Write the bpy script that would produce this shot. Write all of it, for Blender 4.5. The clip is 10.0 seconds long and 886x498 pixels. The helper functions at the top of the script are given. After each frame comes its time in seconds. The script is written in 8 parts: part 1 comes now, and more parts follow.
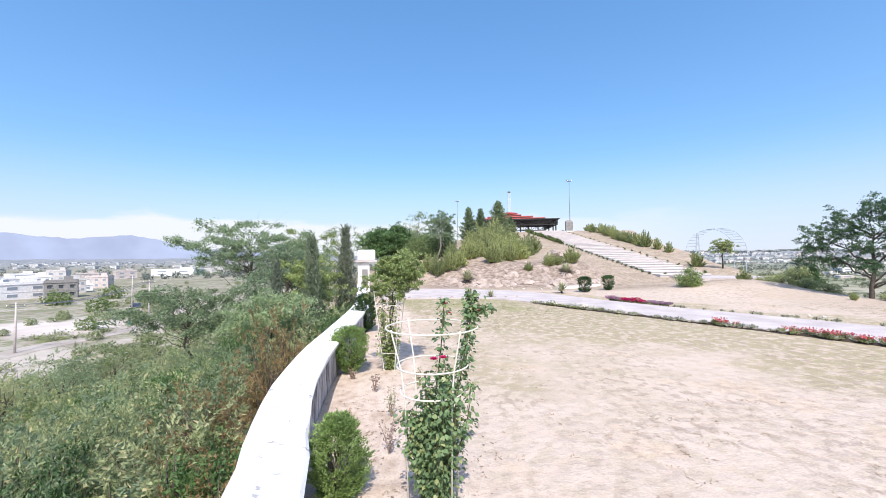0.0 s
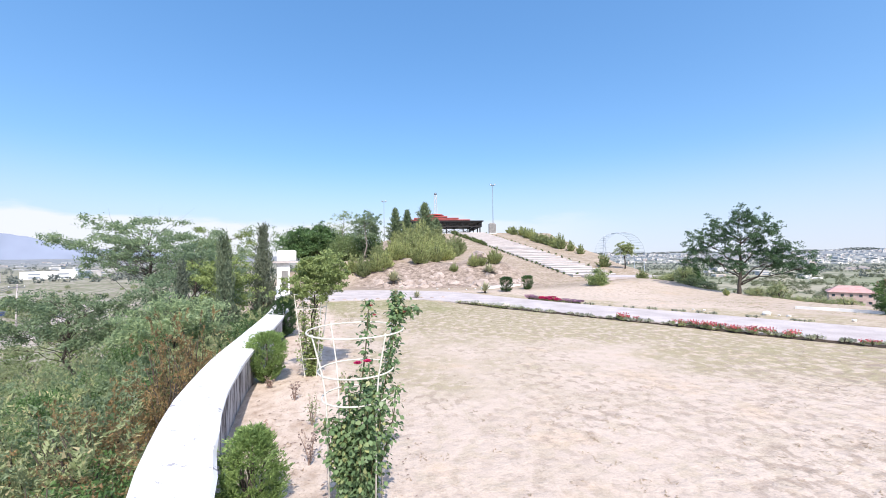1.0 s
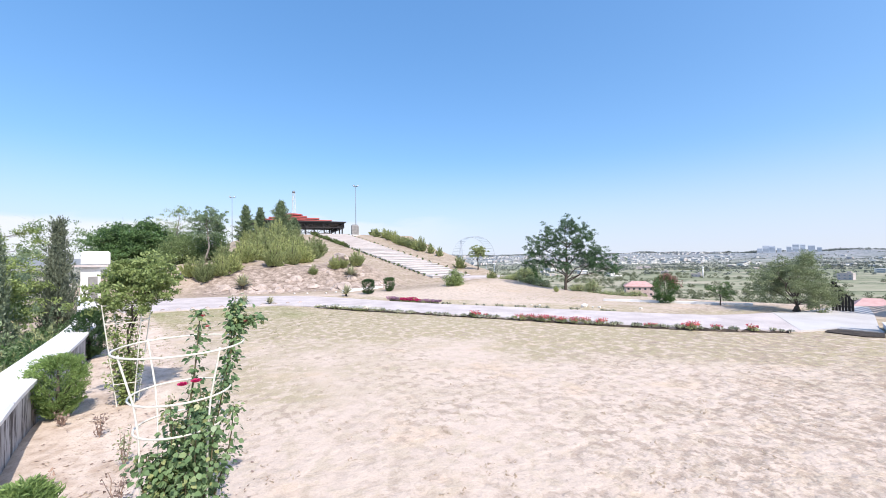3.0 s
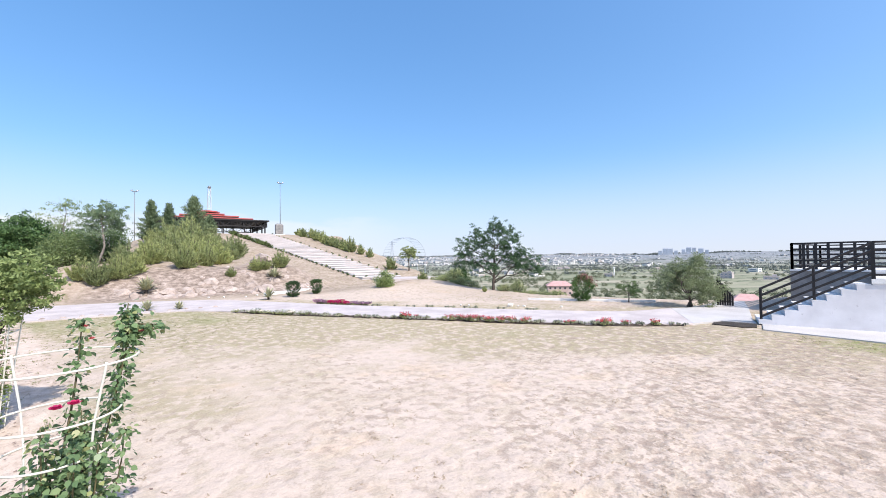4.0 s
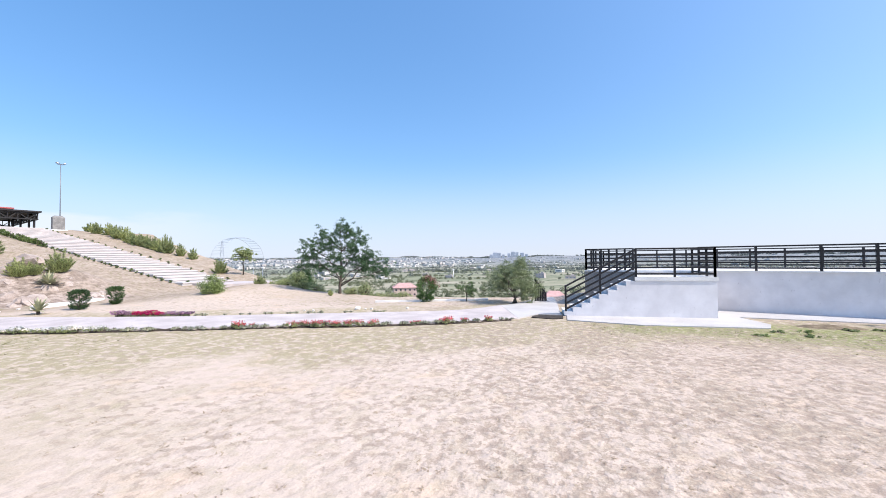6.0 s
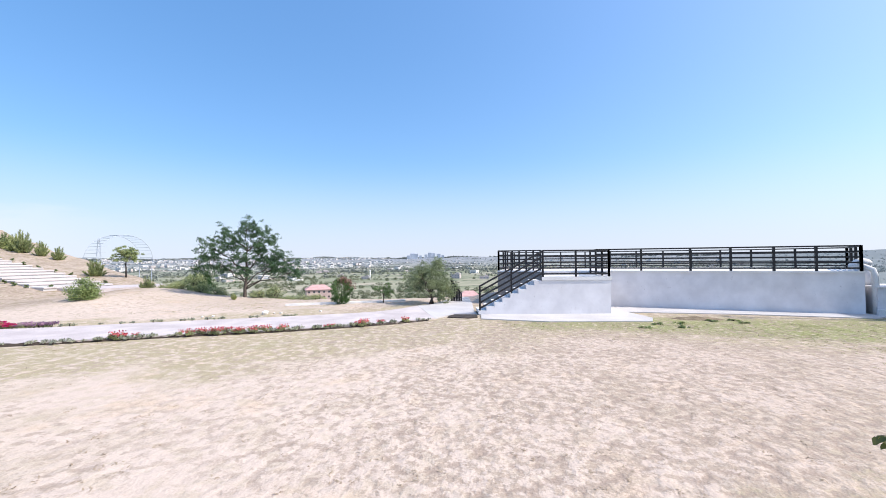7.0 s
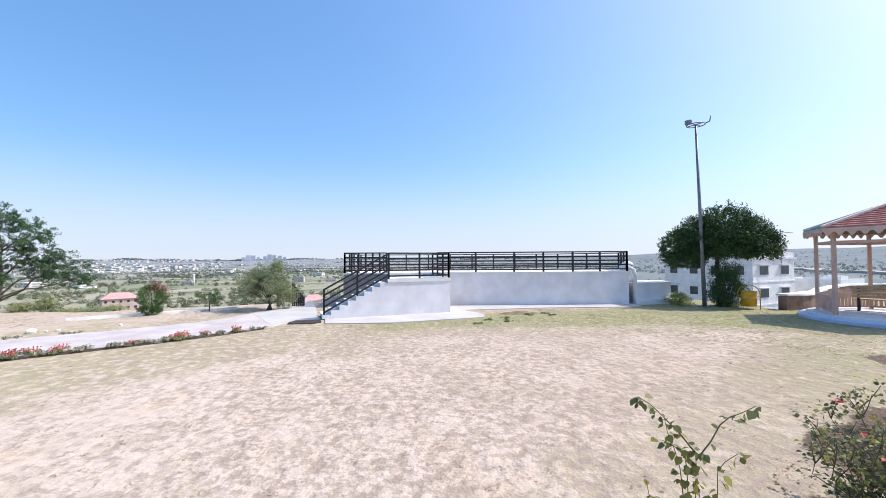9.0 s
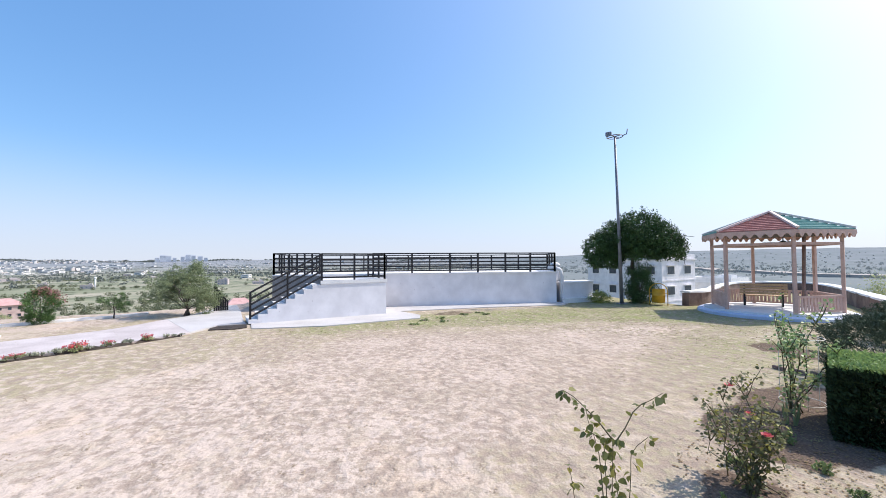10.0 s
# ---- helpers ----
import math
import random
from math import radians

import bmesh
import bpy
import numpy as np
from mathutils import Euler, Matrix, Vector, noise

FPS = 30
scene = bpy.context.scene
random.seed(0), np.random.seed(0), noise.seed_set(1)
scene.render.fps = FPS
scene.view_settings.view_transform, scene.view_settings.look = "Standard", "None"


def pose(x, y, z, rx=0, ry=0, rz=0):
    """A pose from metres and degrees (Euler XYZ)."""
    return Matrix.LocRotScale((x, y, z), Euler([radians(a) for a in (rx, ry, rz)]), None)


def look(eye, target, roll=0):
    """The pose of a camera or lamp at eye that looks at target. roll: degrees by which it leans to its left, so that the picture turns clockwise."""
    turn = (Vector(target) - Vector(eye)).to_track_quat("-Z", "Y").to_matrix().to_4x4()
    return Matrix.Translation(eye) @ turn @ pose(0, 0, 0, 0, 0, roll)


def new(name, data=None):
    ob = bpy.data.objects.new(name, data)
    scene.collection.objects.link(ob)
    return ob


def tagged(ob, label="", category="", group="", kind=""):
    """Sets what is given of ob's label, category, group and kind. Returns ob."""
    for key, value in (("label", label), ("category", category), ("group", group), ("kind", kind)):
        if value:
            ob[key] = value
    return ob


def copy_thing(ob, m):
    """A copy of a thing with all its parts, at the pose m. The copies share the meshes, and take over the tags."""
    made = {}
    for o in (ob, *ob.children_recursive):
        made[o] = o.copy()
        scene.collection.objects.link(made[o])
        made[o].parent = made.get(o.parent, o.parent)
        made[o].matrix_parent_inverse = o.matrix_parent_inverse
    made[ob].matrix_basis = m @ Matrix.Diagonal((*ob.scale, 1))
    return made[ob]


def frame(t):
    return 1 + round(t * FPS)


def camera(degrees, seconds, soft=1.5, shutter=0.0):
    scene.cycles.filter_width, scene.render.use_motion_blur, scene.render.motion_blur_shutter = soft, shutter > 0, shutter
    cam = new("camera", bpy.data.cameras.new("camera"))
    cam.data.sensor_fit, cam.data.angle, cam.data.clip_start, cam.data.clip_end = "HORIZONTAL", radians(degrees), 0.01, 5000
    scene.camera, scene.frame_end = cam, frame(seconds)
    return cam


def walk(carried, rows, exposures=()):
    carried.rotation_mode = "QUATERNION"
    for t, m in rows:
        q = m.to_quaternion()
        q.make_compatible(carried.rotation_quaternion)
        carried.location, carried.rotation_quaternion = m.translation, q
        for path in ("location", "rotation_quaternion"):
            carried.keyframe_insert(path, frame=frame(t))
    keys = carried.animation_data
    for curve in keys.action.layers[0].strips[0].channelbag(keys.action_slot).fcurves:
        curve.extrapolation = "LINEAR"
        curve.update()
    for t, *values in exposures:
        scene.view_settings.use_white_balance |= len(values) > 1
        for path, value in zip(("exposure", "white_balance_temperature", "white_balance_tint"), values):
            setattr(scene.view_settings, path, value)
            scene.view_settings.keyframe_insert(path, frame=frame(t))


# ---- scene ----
# A handheld turn above a flower bed: the camera pans right and drifts a hand's width as it goes.
EYE = 2.1
cam = camera(95.87, 10.0, soft=0.9)
# seconds, x, y, turn to the right, pitch, roll
TURNS = [
    (0.0, -0.265, -0.185, 0.10, 1.22, 0.83), (0.5, -0.268, -0.165, 4.56, 1.24, 0.70), (1.0, -0.258, -0.155, 10.60, 1.21, 0.74),
    (1.5, -0.244, -0.156, 16.02, 1.22, 0.78), (2.0, -0.230, -0.155, 20.36, 1.28, 0.83), (2.5, -0.208, -0.143, 25.10, 1.28, 0.83),
    (4.0, -0.130, -0.086, 39.86, 1.28, 0.73), (4.5, -0.117, -0.060, 45.03, 1.34, 0.70), (5.0, -0.145, -0.033, 50.90, 1.38, 0.62),
    (5.5, -0.120, -0.012, 56.13, 1.40, 0.59), (7.0, -0.024, 0.025, 73.33, 1.43, 0.48), (7.5, 0.018, 0.046, 79.31, 1.45, 0.45),
    (8.0, 0.028, 0.032, 84.60, 1.50, 0.46), (8.5, 0.030, -0.002, 89.77, 1.57, 0.41), (9.0, 0.025, -0.020, 94.89, 1.61, 0.36),
    (9.5, 0.022, -0.040, 99.41, 1.66, 0.33), (10.0, 0.030, -0.034, 103.96, 1.69, 0.37),
]
EXPOSURE = 0.36
walk(cam, [(t, pose(x, y, EYE, 90 + pitch, roll, -turn)) for t, x, y, turn, pitch, roll in TURNS],
     exposures=[(0.0, EXPOSURE), (8.5, EXPOSURE), (10.0, EXPOSURE - 0.08)])

# ---- daylight ----
SUN_AZ, SUN_EL = 177.0, 49.0
world = bpy.data.worlds.new("world")
scene.world = world
world.use_nodes = True
wt = world.node_tree
sky = wt.nodes.new("ShaderNodeTexSky")
sky.sky_type = "NISHITA"
sky.sun_disc = False
sky.sun_elevation = radians(SUN_EL)
sky.sun_rotation = radians(SUN_AZ)
sky.air_density, sky.dust_density, sky.ozone_density = 1.0, 1.6, 1.2
background = wt.nodes["Background"]
background.inputs["Strength"].default_value = 0.15
tone = wt.nodes.new("ShaderNodeHueSaturation")
tone.inputs["Hue"].default_value = 0.504
tone.inputs["Saturation"].default_value = 1.54
tone.inputs["Value"].default_value = 2.04
soften = wt.nodes.new("ShaderNodeGamma")
soften.inputs["Gamma"].default_value = 0.72
wt.links.new(sky.outputs[0], soften.inputs["Color"])
wt.links.new(soften.outputs[0], tone.inputs["Color"])
# a bank of white cloud low over the mountains
where = wt.nodes.new("ShaderNodeTexCoord")
lift = wt.nodes.new("ShaderNodeVectorMath")
lift.operation = "ADD"
lift.inputs[1].default_value = (0, 0, 0.07)
wt.links.new(where.outputs["Generated"], lift.inputs[0])
unit = wt.nodes.new("ShaderNodeVectorMath")
unit.operation = "NORMALIZE"
wt.links.new(lift.outputs[0], unit.inputs[0])
wt.links.new(unit.outputs[0], sky.inputs["Vector"])
split = wt.nodes.new("ShaderNodeSeparateXYZ")
wt.links.new(where.outputs["Generated"], split.inputs[0])
stretch = wt.nodes.new("ShaderNodeMapping")
stretch.inputs["Scale"].default_value = (1.0, 1.0, 4.0)
wt.links.new(where.outputs["Generated"], stretch.inputs["Vector"])
billow = wt.nodes.new("ShaderNodeTexNoise")
billow.inputs["Scale"].default_value, billow.inputs["Detail"].default_value = 7.0, 6.0
wt.links.new(stretch.outputs[0], billow.inputs["Vector"])


def sky_math(op, a, b):
    n = wt.nodes.new("ShaderNodeMath")
    n.operation = op
    n.use_clamp = op == "MULTIPLY"
    for socket, value in zip(n.inputs, (a, b)):
        if hasattr(value, "is_output"):
            wt.links.new(value, socket)
        else:
            socket.default_value = value
    return n.outputs[0]


def sky_step(value, lo, hi, top=1.0):
    n = wt.nodes.new("ShaderNodeMapRange")
    n.interpolation_type = "SMOOTHSTEP"
    for key, v in (("From Min", lo), ("From Max", hi), ("To Max", top)):
        n.inputs[key].default_value = v
    wt.links.new(value, n.inputs["Value"])
    return n.outputs[0]


height = sky_math("SUBTRACT", split.outputs["Z"], sky_math("MULTIPLY", sky_math("SUBTRACT", billow.outputs["Fac"], 0.42), 0.09))
upper = sky_step(height, 0.090, 0.066)
side = sky_step(sky_math("ADD", sky_math("MULTIPLY", split.outputs["Y"], 0.8), sky_math("MULTIPLY", split.outputs["X"], -0.6)), 0.62, 0.86)
cloud = sky_math("MULTIPLY", sky_math("MULTIPLY", upper, side), 0.85)
# the sky pales to a dusty lilac-white low over the plain
dusty = wt.nodes.new("ShaderNodeMix")
dusty.data_type = "RGBA"
wt.links.new(sky_step(split.outputs["Z"], 0.25, -0.02, 0.80), dusty.inputs[0])
wt.links.new(tone.outputs[0], dusty.inputs[6])
dusty.inputs[7].default_value = (3.85, 3.97, 4.80, 1)
blend = wt.nodes.new("ShaderNodeMix")
blend.data_type = "RGBA"
wt.links.new(cloud, blend.inputs[0])
wt.links.new(dusty.outputs[2], blend.inputs[6])
blend.inputs[7].default_value = (5.0, 5.1, 5.4, 1)
wt.links.new(blend.outputs[2], background.inputs["Color"])

sun_data = bpy.data.lights.new("sun", "SUN")
sun_data.energy, sun_data.angle, sun_data.color = 3.9, radians(0.55), (1.0, 0.932, 0.885)
sun = new("sun", sun_data)
sun_way = Vector((math.sin(radians(SUN_AZ)) * math.cos(radians(SUN_EL)),
                  math.cos(radians(SUN_AZ)) * math.cos(radians(SUN_EL)), math.sin(radians(SUN_EL))))
sun.matrix_world = look(sun_way * 60, (0, 0, 0))

# ---- mesh helpers ----
rng = np.random.default_rng(7)


def box(x, y, z, sx, sy, sz, turn=0.0, bevel=0.0):
    """A box that stands on z, with a small chamfer on its upper edge."""
    a, b = sx / 2, sy / 2
    if bevel:
        e = bevel
        v = [(-a, -b, 0), (a, -b, 0), (a, b, 0), (-a, b, 0), (-a, -b, sz - e), (a, -b, sz - e), (a, b, sz - e), (-a, b, sz - e),
             (-a + e, -b + e, sz), (a - e, -b + e, sz), (a - e, b - e, sz), (-a + e, b - e, sz)]
        f = [(3, 2, 1, 0), (8, 9, 10, 11)]
        for k in range(4):
            n = (k + 1) % 4
            f += [(k, n, 4 + n, 4 + k), (4 + k, 4 + n, 8 + n, 8 + k)]
    else:
        v = [(-a, -b, 0), (a, -b, 0), (a, b, 0), (-a, b, 0), (-a, -b, sz), (a, -b, sz), (a, b, sz), (-a, b, sz)]
        f = [(3, 2, 1, 0), (4, 5, 6, 7), (0, 1, 5, 4), (1, 2, 6, 5), (2, 3, 7, 6), (3, 0, 4, 7)]
    c, s = math.cos(turn), math.sin(turn)
    return [(x + p * c - q * s, y + p * s + q * c, z + r) for p, q, r in v], f


def bar(p, q, w, h=None):
    """A square bar from p to q."""
    p, q = Vector(p), Vector(q)
    h = h or w
    d = (q - p).normalized()
    side = d.cross(Vector((0, 0, 1)))
    side = Vector((1, 0, 0)) if side.length < 1e-4 else side.normalized()
    up = side.cross(d).normalized()
    v = []
    for e in (p, q):
        for i, j in ((-1, -1), (1, -1), (1, 1), (-1, 1)):
            v.append(tuple(e + side * (i * w / 2) + up * (j * h / 2)))
    return v, [(0, 1, 2, 3), (7, 6, 5, 4), (4, 5, 1, 0), (5, 6, 2, 1), (6, 7, 3, 2), (7, 4, 0, 3)]


def tube(points, radii, n=7, closed=False):
    """A round tube through points, tapered by radii."""
    pts = [Vector(p) for p in points]
    m = len(pts)
    if not hasattr(radii, "__len__"):
        radii = [radii] * m
    v, f = [], []
    side = None
    for i, p in enumerate(pts):
        a = pts[(i - 1) % m] if closed or i else p
        b = pts[(i + 1) % m] if closed or i < m - 1 else p
        d = (b - a).normalized()
        if side is None:
            side = d.orthogonal().normalized()
        side = (side - d * side.dot(d)).normalized()
        other = d.cross(side)
        for k in range(n):
            t = 2 * math.pi * k / n
            v.append(tuple(p + (side * math.cos(t) + other * math.sin(t)) * radii[i]))
    for i in range(m if closed else m - 1):
        j = (i + 1) % m
        for k in range(n):
            l = (k + 1) % n
            f.append((i * n + k, i * n + l, j * n + l, j * n + k))
    if not closed:
        f += [tuple(range(n - 1, -1, -1)), tuple((m - 1) * n + k for k in range(n))]
    return v, f


def lathe(x, y, profile, n=20, a0=0.0):
    """A turned solid from rows of (radius, z)."""
    v, f = [], []
    for r, z in profile:
        for k in range(n):
            t = a0 + 2 * math.pi * k / n
            v.append((x + r * math.cos(t), y + r * math.sin(t), z))
    for i in range(len(profile) - 1):
        for k in range(n):
            l = (k + 1) % n
            f.append((i * n + k, i * n + l, (i + 1) * n + l, (i + 1) * n + k))
    f += [tuple(range(n - 1, -1, -1)), tuple((len(profile) - 1) * n + k for k in range(n))]
    return v, f


def prism(outline, z0, z1):
    """A plan outline (counter-clockwise) drawn up from z0 to z1."""
    n = len(outline)
    v = [(x, y, z0) for x, y in outline] + [(x, y, z1) for x, y in outline]
    f = [tuple(range(n - 1, -1, -1)), tuple(range(n, 2 * n))]
    f += [(k, (k + 1) % n, n + (k + 1) % n, n + k) for k in range(n)]
    return v, f


def join(*pieces):
    v, f = [], []
    for a, b in pieces:
        o = len(v)
        v += list(a)
        f += [tuple(o + i for i in q) for q in b]
    return v, f


def mesh_of(name, vf, material, smooth=False):
    me = bpy.data.meshes.new(name)
    me.from_pydata(*([tuple(map(float, p)) for p in vf[0]], [], vf[1]))
    me.materials.append(material)
    if smooth:
        me.polygons.foreach_set("use_smooth", [True] * len(me.polygons))
    me.update()
    return me


def quads_mesh(name, verts, material):
    """A fast mesh of separate k-cornered faces from an array (n, k, 3)."""
    k = verts.shape[1]
    me = bpy.data.meshes.new(name)
    n = len(verts)
    me.vertices.add(n * k)
    me.vertices.foreach_set("co", np.ascontiguousarray(verts, dtype=np.float32).ravel())
    me.loops.add(n * k)
    me.loops.foreach_set("vertex_index", np.arange(n * k, dtype=np.int32))
    me.polygons.add(n)
    me.polygons.foreach_set("loop_start", np.arange(0, n * k, k, dtype=np.int32))
    me.materials.append(material)
    me.update(calc_edges=True)
    me.validate()
    return me


def thing(name, label, category, at=(0, 0, 0), group="", kind="", turn=0.0):
    ob = new(name)
    ob.matrix_world = pose(at[0], at[1], at[2], 0, 0, turn)
    ob.empty_display_size = 0.2
    return tagged(ob, label, category, group, kind)


def part(name, vf, material, parent, label="", smooth=False):
    """Links a mesh, or a pair of vertices and faces in the parent's own space, as one part."""
    me = vf if isinstance(vf, bpy.types.Mesh) else mesh_of(name, vf, material, smooth)
    ob = new(name, me)
    ob.parent = parent
    return tagged(ob, label) if label else ob


def solid(name, vf, material, label, category, kind="", group="", smooth=False, at=None):
    """A thing of one mesh."""
    ob = new(name, vf if isinstance(vf, bpy.types.Mesh) else mesh_of(name, vf, material, smooth))
    if at:
        ob.location = at
    return tagged(ob, label, category, group, kind)


# ---- materials ----
def material(name):
    m = bpy.data.materials.new(name)
    m.use_nodes = True
    return m, m.node_tree, m.node_tree.nodes["Principled BSDF"]


def link(tree, a, b):
    tree.links.new(a, b)


def noise_node(tree, scale, detail=4.0, rough=0.55, coords=None, stretch=None):
    n = tree.nodes.new("ShaderNodeTexNoise")
    n.inputs["Scale"].default_value = scale
    n.inputs["Detail"].default_value = detail
    n.inputs["Roughness"].default_value = rough
    src = coords
    if src is None:
        g = tree.nodes.new("ShaderNodeNewGeometry")
        src = g.outputs["Position"]
    if stretch:
        mp = tree.nodes.new("ShaderNodeMapping")
        mp.inputs["Scale"].default_value = stretch
        link(tree, src, mp.inputs["Vector"])
        src = mp.outputs[0]
    link(tree, src, n.inputs["Vector"])
    return n.outputs["Fac"]


def ramp(tree, fac, stops):
    r = tree.nodes.new("ShaderNodeValToRGB")
    while len(r.color_ramp.elements) < len(stops):
        r.color_ramp.elements.new(0.5)
    for e, (p, c) in zip(r.color_ramp.elements, stops):
        e.position, e.color = p, (*c, 1) if len(c) == 3 else c
    link(tree, fac, r.inputs["Fac"])
    return r.outputs["Color"]


def mix(tree, fac, a, b, how="MIX"):
    m = tree.nodes.new("ShaderNodeMix")
    m.data_type, m.blend_type = "RGBA", how
    for socket, value in ((m.inputs[0], fac), (m.inputs[6], a), (m.inputs[7], b)):
        if hasattr(value, "is_output"):
            link(tree, value, socket)
        else:
            socket.default_value = value if isinstance(value, (int, float)) else (*value, 1)
    return m.outputs[2]


def step(tree, fac, lo, hi):
    m = tree.nodes.new("ShaderNodeMapRange")
    m.interpolation_type = "SMOOTHSTEP"
    m.inputs["From Min"].default_value, m.inputs["From Max"].default_value = lo, hi
    link(tree, fac, m.inputs["Value"])
    return m.outputs["Result"]


def bump(tree, bsdf, height, strength, distance):
    b = tree.nodes.new("ShaderNodeBump")
    b.inputs["Strength"].default_value, b.inputs["Distance"].default_value = strength, distance
    link(tree, height, b.inputs["Height"])
    link(tree, b.outputs[0], bsdf.inputs["Normal"])


def plain(name, a, b, scale=6.0, rough=0.8, metal=0.0, relief=0.0, fine=60.0, lo=0.35, hi=0.65):
    """Two tones mixed by coarse and fine noise, with a little relief."""
    m, t, s = material(name)
    coarse = noise_node(t, scale)
    grain = noise_node(t, fine, 3)
    c = ramp(t, coarse, [(lo, a), (hi, b)])
    c = mix(t, 0.22, c, ramp(t, grain, [(0.3, [v * 0.55 for v in a]), (0.7, [min(v * 1.35, 0.95) for v in b])]))
    link(t, c, s.inputs["Base Color"])
    s.inputs["Roughness"].default_value, s.inputs["Metallic"].default_value = rough, metal
    if relief:
        bump(t, s, grain, relief, 0.01)
    return m


def leafy(name, dark, light, odd=None, share=0.0, rough=0.55, clear=0.35):
    """Leaves that differ one by one, with light passing through them."""
    m, t, s = material(name)
    g = t.nodes.new("ShaderNodeNewGeometry")
    stops = [(0.0, dark), (0.75, light)]
    if odd:
        stops = [(0.0, dark), (0.9 - share, light), (1.0 - share, odd), (1.0, odd)]
    c = ramp(t, g.outputs["Random Per Island"], stops)
    c = mix(t, 0.35, c, mix(t, step(t, noise_node(t, 1.3), 0.35, 0.65), dark, light))
    info = t.nodes.new("ShaderNodeObjectInfo")
    c = mix(t, 1.0, c, ramp(t, info.outputs["Random"], [(0.0, (0.74, 0.76, 0.78)), (1.0, (1.22, 1.16, 1.05))]), "MULTIPLY")
    link(t, c, s.inputs["Base Color"])
    s.inputs["Roughness"].default_value = rough
    s.inputs["Specular IOR Level"].default_value = 0.3
    tr = t.nodes.new("ShaderNodeBsdfTranslucent")
    link(t, c, tr.inputs["Color"])
    mx = t.nodes.new("ShaderNodeMixShader")
    mx.inputs[0].default_value = clear
    link(t, s.outputs[0], mx.inputs[1])
    link(t, tr.outputs[0], mx.inputs[2])
    link(t, mx.outputs[0], t.nodes["Material Output"].inputs["Surface"])
    return m


def attribute(tree, name):
    a = tree.nodes.new("ShaderNodeAttribute")
    a.attribute_name = name
    return a.outputs["Fac"]


def ground_material():
    m, t, s = material("ground_mix")
    big = noise_node(t, 0.22, 3)
    mid = noise_node(t, 0.9, 5)
    tuft = noise_node(t, 4.2, 3, 0.55, stretch=(1.0, 0.75, 1.0))
    fine = noise_node(t, 38.0, 4, 0.7)
    # dry lawn: bare pinkish sand with straw-coloured and faint green grass
    sand = ramp(t, fine, [(0.25, (0.545, 0.44, 0.36)), (0.5, (0.605, 0.50, 0.415)), (0.8, (0.66, 0.555, 0.47))])
    sand = mix(t, mix(t, 0.35, step(t, noise_node(t, 0.75, 4, 0.6), 0.54, 0.68), (0, 0, 0)), sand, ramp(t, fine, [(0.25, (0.585, 0.435, 0.305)), (0.8, (0.71, 0.56, 0.43))]))
    straw = ramp(t, fine, [(0.25, (0.295, 0.25, 0.147)), (0.6, (0.425, 0.37, 0.237)), (0.85, (0.52, 0.465, 0.32))])
    green = ramp(t, fine, [(0.3, (0.19, 0.205, 0.075)), (0.7, (0.33, 0.335, 0.15))])
    cover = t.nodes.new("ShaderNodeMath")
    cover.operation = "ADD"
    link(t, attribute(t, "grassy"), cover.inputs[0])
    link(t, mix(t, 0.5, big, mid), cover.inputs[1])
    lawn = mix(t, step(t, cover.outputs[0], 0.52, 0.85), sand, straw)
    clod = noise_node(t, 6.5, 4, 0.55, stretch=(1.0, 0.72, 1.0))
    worn = noise_node(t, 0.5, 3)
    lawn = mix(t, step(t, tuft, 0.48, 0.62), lawn, mix(t, 0.72, straw, sand))
    lawn = mix(t, mix(t, step(t, worn, 0.38, 0.62), (0.12, 0.12, 0.12), mix(t, 0.25, step(t, clod, 0.50, 0.60), (0.1, 0.1, 0.1))), lawn, ramp(t, fine, [(0.3, (0.32, 0.25, 0.19)), (0.75, (0.46, 0.375, 0.30))]))
    lawn = mix(t, step(t, cover.outputs[0], 1.12, 1.5), lawn, green)
    # pale sand showing through the thin grass
    dent = noise_node(t, 5.0, 4, 0.56)
    lawn = mix(t, mix(t, 0.35, step(t, dent, 0.54, 0.66), (0, 0, 0)), lawn, sand)
    # brown earth showing through where feet have worn it
    scuff = t.nodes.new("ShaderNodeMath")
    scuff.operation = "ADD"
    link(t, noise_node(t, 8.5, 7, 0.66, stretch=(1.0, 0.8, 1.0)), scuff.inputs[0])
    link(t, mix(t, 0.65, mid, (0.5, 0.5, 0.5)), scuff.inputs[1])
    dense = t.nodes.new("ShaderNodeMath")
    dense.operation = "MULTIPLY_ADD"
    link(t, attribute(t, "scuffed"), dense.inputs[0])
    dense.inputs[1].default_value = 0.12
    link(t, scuff.outputs[0], dense.inputs[2])
    marks = step(t, dense.outputs[0], 1.105, 1.205)
    # low parts of the dents, darkened below: their shade is put into the colour
    hollow = t.nodes.new("ShaderNodeMath")
    hollow.operation = "MULTIPLY"
    link(t, step(t, dent, 0.50, 0.37), hollow.inputs[0])
    link(t, step(t, mid, 0.32, 0.52), hollow.inputs[1])
    lawn = mix(t, attribute(t, "trodden"), lawn, ramp(t, fine, [(0.25, (0.38, 0.29, 0.22)), (0.7, (0.55, 0.445, 0.365))]))
    lawn = mix(t, mix(t, attribute(t, "scuffed"), (0, 0, 0), mix(t, 0.22, marks, (0, 0, 0))), lawn, ramp(t, fine, [(0.3, (0.30, 0.235, 0.175)), (0.75, (0.46, 0.375, 0.295))]))
    lawn = mix(t, mix(t, attribute(t, "scuffed"), (0, 0, 0), mix(t, 0.12, hollow.outputs[0], (0, 0, 0))), lawn, ramp(t, fine, [(0.3, (0.28, 0.215, 0.165)), (0.75, (0.42, 0.335, 0.27))]))
